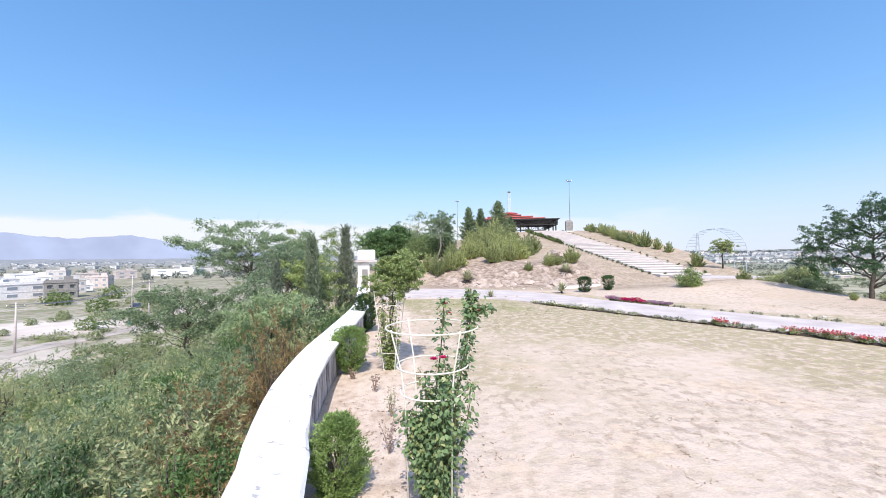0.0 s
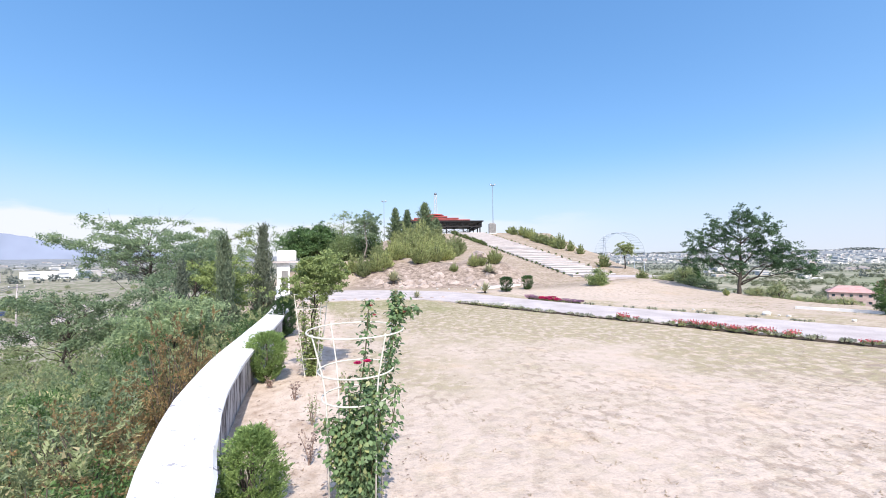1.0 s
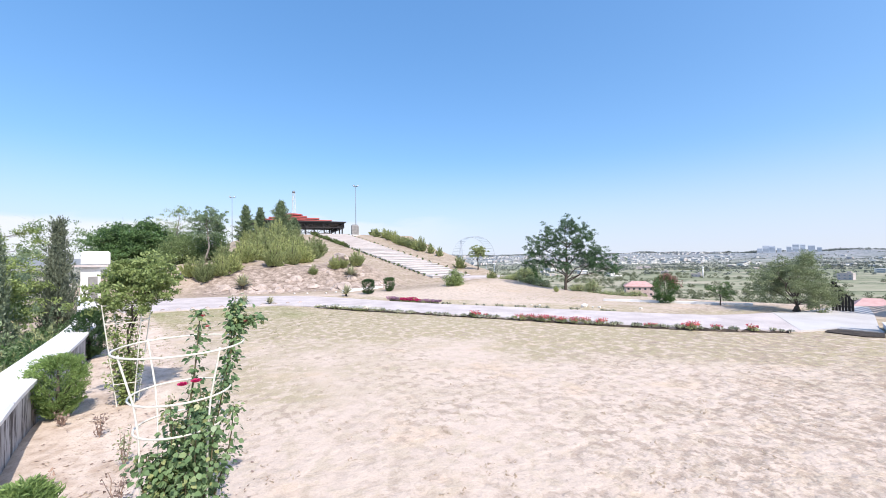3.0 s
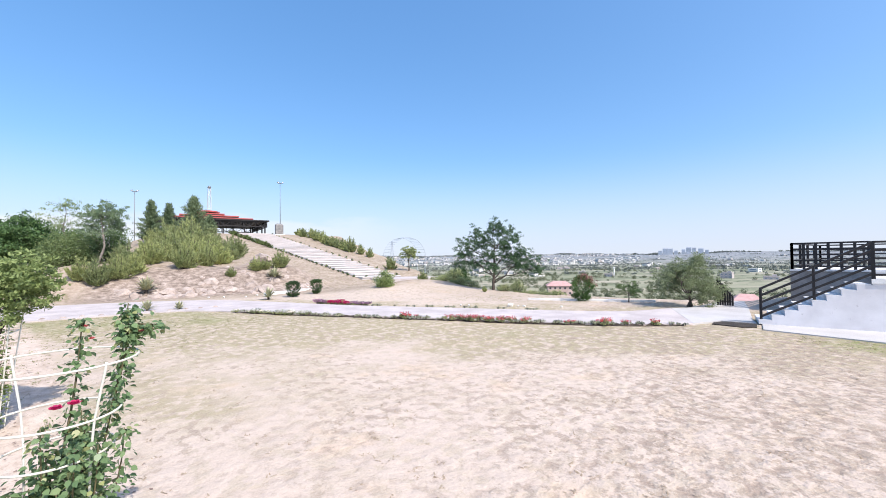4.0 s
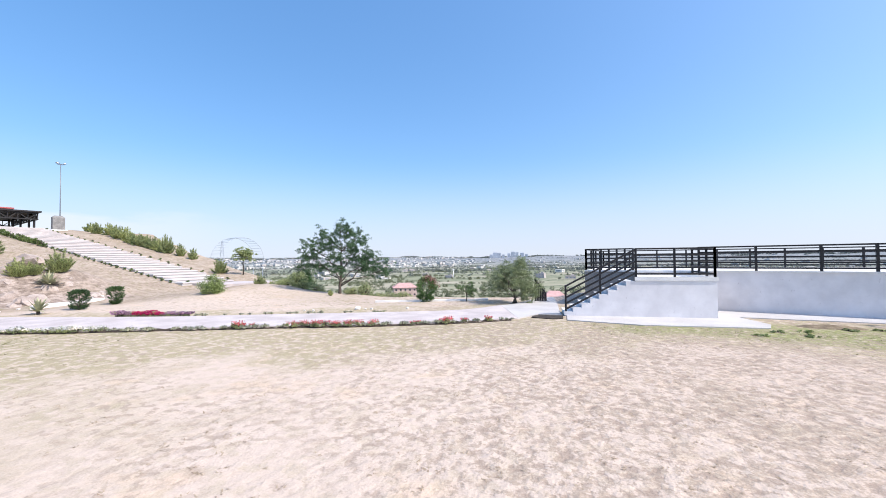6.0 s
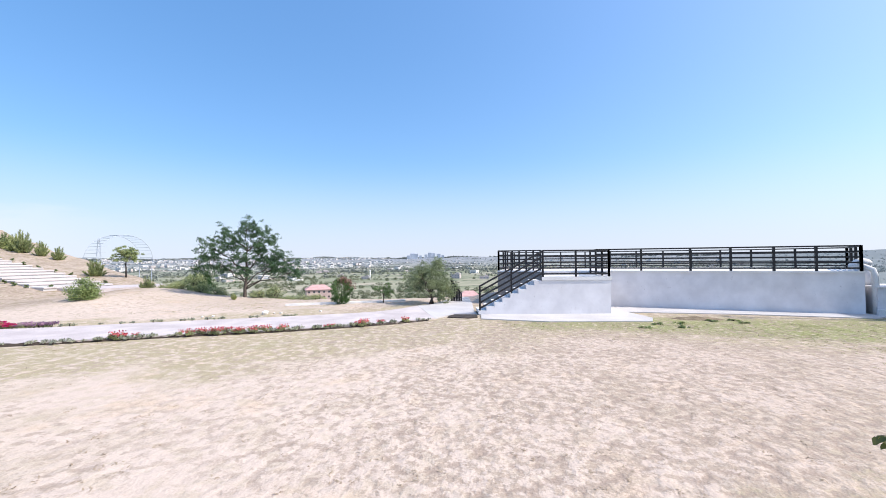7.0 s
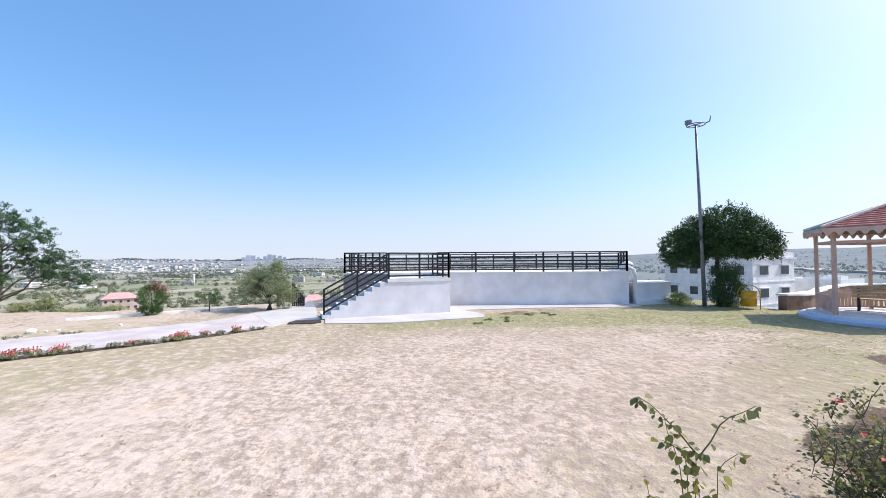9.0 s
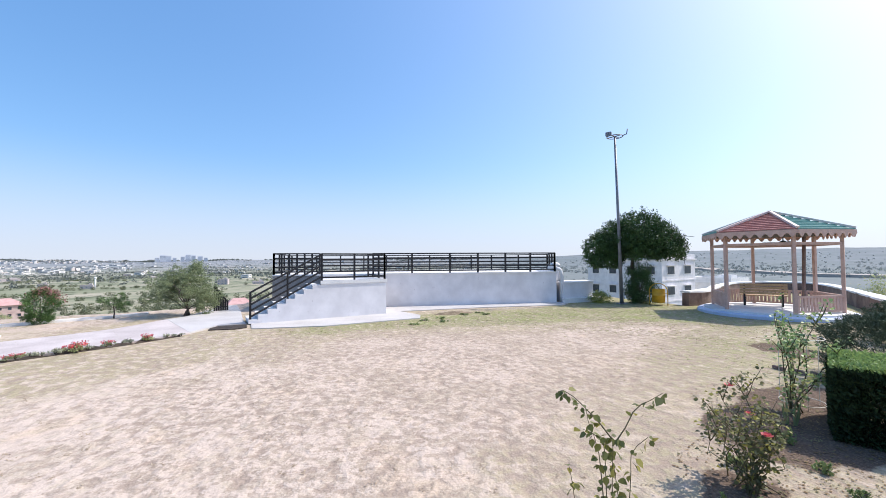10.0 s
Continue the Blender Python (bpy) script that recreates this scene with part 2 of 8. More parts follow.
    # bare bed soil
    soil = ramp(t, mix(t, 0.5, mid, clod), [(0.36, (0.43, 0.33, 0.255)), (0.5, (0.61, 0.50, 0.41)), (0.66, (0.71, 0.60, 0.51))])
    soil = mix(t, step(t, fine, 0.5, 0.75), soil, (0.36, 0.26, 0.19))
    c = mix(t, attribute(t, "bed"), lawn, soil)
    mulch = ramp(t, fine, [(0.3, (0.06, 0.042, 0.032)), (0.55, (0.16, 0.115, 0.085)), (0.75, (0.32, 0.24, 0.18))])
    ragged = t.nodes.new("ShaderNodeMath")
    ragged.operation = "ADD"
    link(t, attribute(t, "mulch"), ragged.inputs[0])
    link(t, clod, ragged.inputs[1])
    c = mix(t, step(t, ragged.outputs[0], 0.90, 1.16), c, mulch)
    # dry hillside
    slope = ramp(t, mix(t, 0.5, mid, clod), [(0.34, (0.26, 0.205, 0.15)), (0.5, (0.40, 0.32, 0.25)), (0.68, (0.53, 0.44, 0.36))])
    slope = mix(t, step(t, tuft, 0.5, 0.68), slope, (0.27, 0.23, 0.135))
    c = mix(t, attribute(t, "hill"), c, slope)
    # broken rock of the cut bank
    shard = noise_node(t, 3.2, 9, 0.78, stretch=(0.8, 1.0, 1.5))
    rubble = ramp(t, shard, [(0.36, (0.13, 0.10, 0.08)), (0.46, (0.245, 0.195, 0.16)), (0.54, (0.345, 0.28, 0.235)), (0.66, (0.50, 0.425, 0.375))])
    c = mix(t, attribute(t, "rubble"), c, rubble)
    # fields and scrub of the plain
    far = noise_node(t, 0.012, 6, 0.65)
    far2 = noise_node(t, 0.05, 6, 0.7)
    field = ramp(t, far, [(0.34, (0.20, 0.215, 0.13)), (0.47, (0.26, 0.27, 0.175)), (0.56, (0.33, 0.315, 0.225)), (0.68, (0.42, 0.375, 0.29))])
    field = mix(t, step(t, far2, 0.52, 0.64), field, (0.095, 0.12, 0.065))
    earth = ramp(t, far2, [(0.35, (0.21, 0.19, 0.14)), (0.5, (0.35, 0.31, 0.25)), (0.65, (0.46, 0.42, 0.37))])
    earth = mix(t, step(t, noise_node(t, 0.35, 5, 0.7), 0.44, 0.60), earth, (0.20, 0.215, 0.115))
    earth = mix(t, attribute(t, "clearing"), earth, ramp(t, far2, [(0.35, (0.46, 0.39, 0.34)), (0.6, (0.62, 0.56, 0.51))]))
    field = mix(t, attribute(t, "dry"), field, earth)
    c = mix(t, attribute(t, "plain"), c, field)
    # distance haze: blue-grey mixed into the ground colour, stronger farther out
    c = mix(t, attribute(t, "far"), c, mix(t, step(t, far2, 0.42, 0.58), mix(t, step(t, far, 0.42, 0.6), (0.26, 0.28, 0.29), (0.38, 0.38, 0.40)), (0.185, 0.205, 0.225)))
    # dark wooded country with pale clearings, blue distance haze mixed into the colours
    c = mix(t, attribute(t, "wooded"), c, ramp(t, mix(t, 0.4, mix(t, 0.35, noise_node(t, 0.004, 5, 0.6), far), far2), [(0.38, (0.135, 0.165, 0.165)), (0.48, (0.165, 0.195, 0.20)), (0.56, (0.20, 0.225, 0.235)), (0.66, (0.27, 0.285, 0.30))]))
    link(t, c, s.inputs["Base Color"])
    s.inputs["Roughness"].default_value = 0.95
    s.inputs["Specular IOR Level"].default_value = 0.15
    bump(t, s, mix(t, 0.09, mix(t, attribute(t, "scuffed"), mix(t, 0.8, dent, (0.5, 0.5, 0.5)), mix(t, 0.25, dent, clod)), fine), 1.0, 0.085)
    return m


def streaked(name, a, b, stain, run_z, lo, hi):
    """Old paint with stains: run_z below 1 draws them out downwards."""
    m, t, s = material(name)
    c = ramp(t, noise_node(t, 1.4), [(0.35, a), (0.65, b)])
    streak = noise_node(t, 7.0, 6, 0.7, stretch=(1.0, 1.0, run_z))
    c = mix(t, step(t, streak, lo, hi), c, stain)
    link(t, c, s.inputs["Base Color"])
    s.inputs["Roughness"].default_value = 0.88
    bump(t, s, noise_node(t, 40.0, 4), 0.3, 0.01)
    return m


GROUND = ground_material()
# grey blotches: old stains, and leaf shadow put into the coping's colour
COPING = streaked("blotched_whitewash", (0.70, 0.69, 0.68), (0.83, 0.82, 0.81), (0.36, 0.35, 0.36), 1.0, 0.61, 0.66)
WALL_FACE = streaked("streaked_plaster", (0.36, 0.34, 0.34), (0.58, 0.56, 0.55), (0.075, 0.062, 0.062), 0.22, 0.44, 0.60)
PALE_PEACH = plain("pale_pink_paint", (0.66, 0.52, 0.45), (0.78, 0.66, 0.58), 4, 0.6)
WHITEWASH = plain("whitewash", (0.70, 0.69, 0.67), (0.82, 0.81, 0.79), 1.6, 0.85, relief=0.25, fine=45)
OLD_PLASTER = streaked("weathered_white_plaster", (0.66, 0.645, 0.655), (0.785, 0.77, 0.78), (0.50, 0.475, 0.48), 0.6, 0.62, 0.74)
HOUSE_WHITE = streaked("rain_stained_house_paint", (0.66, 0.64, 0.66), (0.78, 0.76, 0.77), (0.42, 0.39, 0.42), 0.12, 0.58, 0.74)
GREY_BLOCK = plain("grey_masonry", (0.17, 0.165, 0.16), (0.30, 0.29, 0.28), 3.0, 0.9, relief=0.5)
CONCRETE = plain("concrete", (0.44, 0.385, 0.37), (0.60, 0.54, 0.52), 1.1, 0.88, relief=0.4, fine=24)
PALE_CONCRETE = plain("pale_concrete", (0.46, 0.44, 0.425), (0.58, 0.56, 0.545), 0.8, 0.88, relief=0.3)
DARK_EDGE = plain("dark_soil", (0.022, 0.018, 0.014), (0.07, 0.052, 0.038), 5.0, 0.9, relief=0.6)
STONE = plain("brown_rubble_stone", (0.13, 0.085, 0.07), (0.27, 0.19, 0.16), 2.2, 0.9, relief=0.8, fine=18)
ROCK = plain("pale_hill_rock", (0.29, 0.235, 0.20), (0.52, 0.435, 0.385), 1.8, 0.9, relief=0.8, fine=14)
WHITE_ROCK = plain("whitewashed_stone", (0.66, 0.63, 0.60), (0.80, 0.78, 0.75), 3, 0.9, relief=0.6, fine=14)
BLACK_STEEL = plain("black_painted_steel", (0.008, 0.007, 0.008), (0.020, 0.017, 0.018), 8, 0.55, 0.0)
GALVANISED = plain("galvanised_steel", (0.15, 0.155, 0.17), (0.24, 0.245, 0.26), 5, 0.5, 0.4)
WHITE_WIRE = plain("cream_painted_wire", (0.66, 0.63, 0.52), (0.80, 0.78, 0.68), 9, 0.5)
PEACH = plain("peach_painted_timber", (0.56, 0.34, 0.26), (0.68, 0.46, 0.37), 3.5, 0.6, relief=0.15)
TIMBER = plain("varnished_timber", (0.40, 0.24, 0.11), (0.56, 0.36, 0.18), 4, 0.5, relief=0.15)
RED_TILE = plain("red_roof_tile", (0.36, 0.12, 0.095), (0.52, 0.22, 0.18), 5, 0.45, relief=0.3)
GREEN_TILE = plain("green_roof_tile", (0.11, 0.27, 0.23), (0.20, 0.40, 0.34), 5, 0.45, relief=0.3)
# white paint tinted blue: the plinth's skylit shade is in the colour
BLUE_WHITE = plain("bluish_shaded_white", (0.52, 0.58, 0.76), (0.66, 0.71, 0.84), 1.5, 0.8, relief=0.2)
RED_SHEET = plain("red_roof_sheet", (0.36, 0.06, 0.055), (0.50, 0.12, 0.11), 1.5, 0.5)
YELLOW = plain("yellow_painted_steel", (0.50, 0.26, 0.02), (0.66, 0.38, 0.03), 6, 0.5)
CAR_BLUE = plain("dark_blue_car_paint", (0.02, 0.035, 0.09), (0.03, 0.05, 0.12), 3, 0.25)
RUBBER = plain("tyre_rubber", (0.02, 0.02, 0.02), (0.035, 0.035, 0.035), 9, 0.8)
CYAN = plain("cyan_plastic", (0.06, 0.38, 0.52), (0.10, 0.48, 0.62), 4, 0.5)
DRY_EARTH = plain("dry_brown_earth", (0.13, 0.095, 0.06), (0.28, 0.22, 0.14), 5.0, 0.95, relief=0.8, fine=30)
DIRT = plain("pale_dirt", (0.34, 0.295, 0.25), (0.48, 0.43, 0.38), 0.3, 0.95, relief=0.3)
GLASS = plain("dark_window_glass", (0.035, 0.045, 0.06), (0.08, 0.095, 0.115), 1.0, 0.12)
# villa wall and roof colours paled: distance haze is put into them
TERRACOTTA = plain("buff_brick_wall", (0.50, 0.36, 0.33), (0.64, 0.49, 0.45), 0.6, 0.85)
DULL_TILE = plain("hazed_red_tile", (0.48, 0.28, 0.26), (0.60, 0.38, 0.355), 0.5, 0.8)
# glass lightened for far houses: distance haze is in its colour
HAZE_GLASS = plain("hazy_window_glass", (0.20, 0.24, 0.29), (0.28, 0.32, 0.37), 0.05, 0.4)
BARK = plain("grey_brown_bark", (0.045, 0.036, 0.030), (0.115, 0.092, 0.075), 7, 0.9, relief=0.9, fine=26)
PALE_BARK = plain("pale_bark", (0.16, 0.14, 0.12), (0.30, 0.265, 0.225), 7, 0.9, relief=0.8, fine=26)
STEM = plain("green_brown_stem", (0.07, 0.06, 0.03), (0.15, 0.13, 0.06), 9, 0.7, relief=0.4)
LEAF_TREE = leafy("tree_leaf", (0.083, 0.137, 0.057), (0.200, 0.294, 0.126))
LEAF_DARK = leafy("dark_leaf", (0.031, 0.070, 0.032), (0.097, 0.175, 0.065))
LEAF_LIGHT = leafy("light_leaf", (0.105, 0.164, 0.053), (0.227, 0.305, 0.117))
LEAF_YELLOW = leafy("yellow_green_leaf", (0.26, 0.30, 0.06), (0.46, 0.48, 0.13))
LEAF_ACACIA = leafy("feathery_leaf", (0.145, 0.215, 0.11), (0.34, 0.435, 0.25))
LEAF_FEATHER = leafy("pale_feathery_leaf", (0.18, 0.265, 0.145), (0.41, 0.51, 0.31), clear=0.5)
LEAF_SCRUB = leafy("scrub_leaf", (0.19, 0.245, 0.115), (0.45, 0.51, 0.29), (0.56, 0.46, 0.29), 0.06)
LEAF_RUST = leafy("rusty_leaf", (0.19, 0.125, 0.065), (0.39, 0.275, 0.14), (0.17, 0.185, 0.085), 0.25)
LEAF_CYPRESS = leafy("cypress_leaf", (0.066, 0.090, 0.068), (0.155, 0.185, 0.140), clear=0.1)
LEAF_CYPRESS_PALE = leafy("grey_green_cypress_leaf", (0.09, 0.13, 0.085), (0.21, 0.26, 0.17), clear=0.15)
LEAF_PINE = leafy("pine_needle", (0.17, 0.235, 0.095), (0.43, 0.475, 0.21), clear=0.15)
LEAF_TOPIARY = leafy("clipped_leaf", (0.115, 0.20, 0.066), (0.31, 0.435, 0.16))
LEAF_ROSE = leafy("rose_leaf", (0.113, 0.199, 0.084), (0.314, 0.445, 0.208), (0.568, 0.549, 0.227), 0.08, rough=0.38)
LEAF_ROSE_OLD = leafy("yellowing_rose_leaf", (0.075, 0.10, 0.035), (0.20, 0.22, 0.075), (0.38, 0.34, 0.08), 0.25, rough=0.4)
LEAF_BLUISH = leafy("bluish_leaf", (0.030, 0.075, 0.045), (0.105, 0.185, 0.092), clear=0.2)
HAZE_WHITE = plain("white_painted_steel", (0.66, 0.67, 0.69), (0.78, 0.79, 0.80), 2, 0.5)
# steel of the far arch and pylon, paled by haze put into the colour
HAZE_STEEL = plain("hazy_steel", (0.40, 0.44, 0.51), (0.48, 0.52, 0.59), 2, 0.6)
LEAF_PALE = leafy("pale_grey_leaf", (0.26, 0.29, 0.20), (0.50, 0.52, 0.42), clear=0.2)
LEAF_SHOOT = leafy("young_shoot_leaf", (0.24, 0.28, 0.16), (0.46, 0.50, 0.32), clear=0.4)
LEAF_DENSE = leafy("dense_leaf", (0.040, 0.088, 0.034), (0.125, 0.225, 0.080), clear=0.18)
LEAF_OLIVE = leafy("olive_leaf", (0.205, 0.254, 0.119), (0.443, 0.497, 0.270), clear=0.42)
LEAF_FRESH = leafy("fresh_leaf", (0.147, 0.211, 0.070), (0.322, 0.403, 0.170))
LEAF_CONIFER = leafy("conifer_leaf", (0.085, 0.13, 0.075), (0.20, 0.27, 0.15), clear=0.1)
# near-black leaves: the shade on the hedge's sides is in the colour
LEAF_HEDGE = leafy("shaded_hedge_leaf", (0.009, 0.020, 0.008), (0.034, 0.066, 0.020), rough=0.8, clear=0.02)
LEAF_ROUND = leafy("glossy_dark_leaf", (0.018, 0.046, 0.016), (0.090, 0.175, 0.052), clear=0.08)
LEAF_GREY = leafy("grey_green_leaf", (0.035, 0.058, 0.038), (0.115, 0.155, 0.100), clear=0.05)
LEAF_BED = leafy("purplish_rose_leaf", (0.080, 0.090, 0.045), (0.225, 0.235, 0.105), (0.45, 0.42, 0.09), 0.2, rough=0.45)
LEAF_YUCCA = leafy("yucca_blade", (0.24, 0.27, 0.16), (0.50, 0.50, 0.34), clear=0.15)
LEAF_DRY = leafy("dry_stalk", (0.246, 0.170, 0.135), (0.403, 0.300, 0.255), clear=0.1)
PETAL_RED = leafy("red_petal", (0.50, 0.04, 0.07), (0.68, 0.20, 0.22))
PETAL_BRACT = leafy("dusky_pink_bract", (0.19, 0.085, 0.09), (0.33, 0.17, 0.17), (0.13, 0.17, 0.07), 0.45)
PETAL_PINK = leafy("magenta_petal", (0.48, 0.015, 0.10), (0.66, 0.05, 0.20))
PETAL_WHITE = leafy("white_petal", (0.62, 0.60, 0.56), (0.80, 0.79, 0.76), clear=0.2)
PETAL_MAUVE = leafy("mauve_petal", (0.28, 0.16, 0.26), (0.46, 0.30, 0.42))

# ---- ground ----
WALL_IN = [(-0.80, -4.2), (-0.82, -0.15), (-1.17, 2.34), (-1.44, 3.24), (-1.70, 4.12), (-1.85, 4.75), (-2.01, 5.75), (-2.13, 6.7), (-2.25, 8.3), (-2.53, 11.6), (-2.83, 13.8), (-3.50, 17.2), (-4.90, 23.3)]
PARAPET = [(14.95, -15.2), (15.1, -16.1), (15.8, -17.5), (17.9, -20.5), (19.7, -23.6), (19.8, -26.4), (18.3, -27.3), (16.4, -25.9), (13.7, -22.9), (11.5, -20.3), (9.5, -18.0), (5.8, -15.0), (2.0, -11.5), (-0.2, -6.0)]
EDGE = np.array(WALL_IN + [(-8.0, 40.0), (-10.0, 62.0), (-4.0, 100.0), (15.0, 112.0), (36.0, 100.0), (34.0, 75.0), (27.5, 48.0),
                           (24.5, 32.0), (20.4, 25.6), (18.3, 20.4), (18.95, 17.2), (18.2, 14.0), (19.4, 10.4), (20.6, 7.4), (22.0, 5.0), (26.5, 4.0),
                           (26.5, -11.0), (23.0, -14.5)] + PARAPET)


def smooth(a, b, x):
    t = np.clip((x - a) / (b - a), 0, 1)
    return t * t * (3 - 2 * t)


def edge_distance(x, y):
    """Metres outside the terrace's edge (inside: minus)."""
    best = np.full(x.shape, 1e9)
    inside = np.zeros(x.shape, dtype=bool)
    for (ax, ay), (bx, by) in zip(EDGE, np.roll(EDGE, -1, axis=0)):
        dx, dy = bx - ax, by - ay
        t = np.clip(((x - ax) * dx + (y - ay) * dy) / (dx * dx + dy * dy), 0, 1)
        best = np.minimum(best, np.hypot(x - ax - t * dx, y - ay - t * dy))
        with np.errstate(divide="ignore", invalid="ignore"):
            inside ^= ((ay > y) != (by > y)) & (x < dx * (y - ay) / (dy if abs(dy) > 1e-9 else 1e-9) + ax)
    return np.where(inside, -best, best)


def waves(x, y, size, seed):
    """Cheap rolling noise in -1..1."""
    r = np.random.default_rng(seed)
    total = 0
    for k in range(7):
        a, p, w = r.uniform(0, 6.28), r.uniform(0, 6.28), (1.0 + 0.55 * k) / size
        total = total + np.sin((x * math.cos(a) + y * math.sin(a)) * w * 6.28 + p) / (1 + 0.45 * k)
    return total / 2.6


def hill_height(x, y):
    stairs = 0.30 + (y - 31.0) * 0.1565
    stairs = np.clip(stairs, 0, 6.45)
    foot = smooth(24.0, 31.0, y + 0.16 * (x - 10))
    top = np.minimum(stairs, 6.45)
    bank = 1.75 * smooth(26.0, 30.5, y + 0.05 * x) * smooth(14.5, 9.5, x) * smooth(-9.0, -1.0, x)
    west = smooth(-5.0, 7.5, x)
    h = np.maximum(top * (0.35 + 0.65 * west), bank + 0.055 * np.maximum(y - 30, 0) * smooth(14.5, 9.5, x) * smooth(-9, -1, x))
    h = np.minimum(h, 6.45) * foot
    h = h + 0.22 * waves(x, y, 9.0, 3) * smooth(27, 33, y) * (1 - smooth(13.0, 14.5, x) * (1 - smooth(21.5, 24.0, x)))
    mound = 0.62 * np.exp(-(((x - 16.4) / 3.6) ** 2 + ((y - 22.4) / 3.0) ** 2))
    return h + mound


def plain_height(x, y):
    r = np.hypot(x, y)
    az = np.degrees(np.arctan2(x, y))
    z = -18.5 - 6.5 * np.tanh((x - 10) / 70.0) + (0.6 + 2.2 * smooth(200, 1200, r)) * waves(x, y, 260.0, 5)
    ridge = 26.0 + 9.0 * waves(x, y, 1500.0, 8) + 55.0 * smooth(105, 140, az) - 8.0 * smooth(-10, -40, az)
    return z + smooth(1500, 4300, r) * (ridge + 18.0)


def ground_height(x, y):
    x, y = np.asarray(x, float), np.asarray(y, float)
    s = np.maximum(edge_distance(x, y), 0)
    z = hill_height(x, y) - 1.5 * smooth(0.15, 1.3, s) - (0.30 + 0.10 * smooth(-5, 10, x)) * s
    low = plain_height(x, y)
    k = 2.5
    d = np.clip(0.5 + 0.5 * (z - low) / k, 0, 1)
    return np.where(s > 0, low * (1 - d) + z * d + k * d * (1 - d) * smooth(2, 12, s), z)


def gz(x, y):
    return float(ground_height(np.array([x]), np.array([y]))[0])


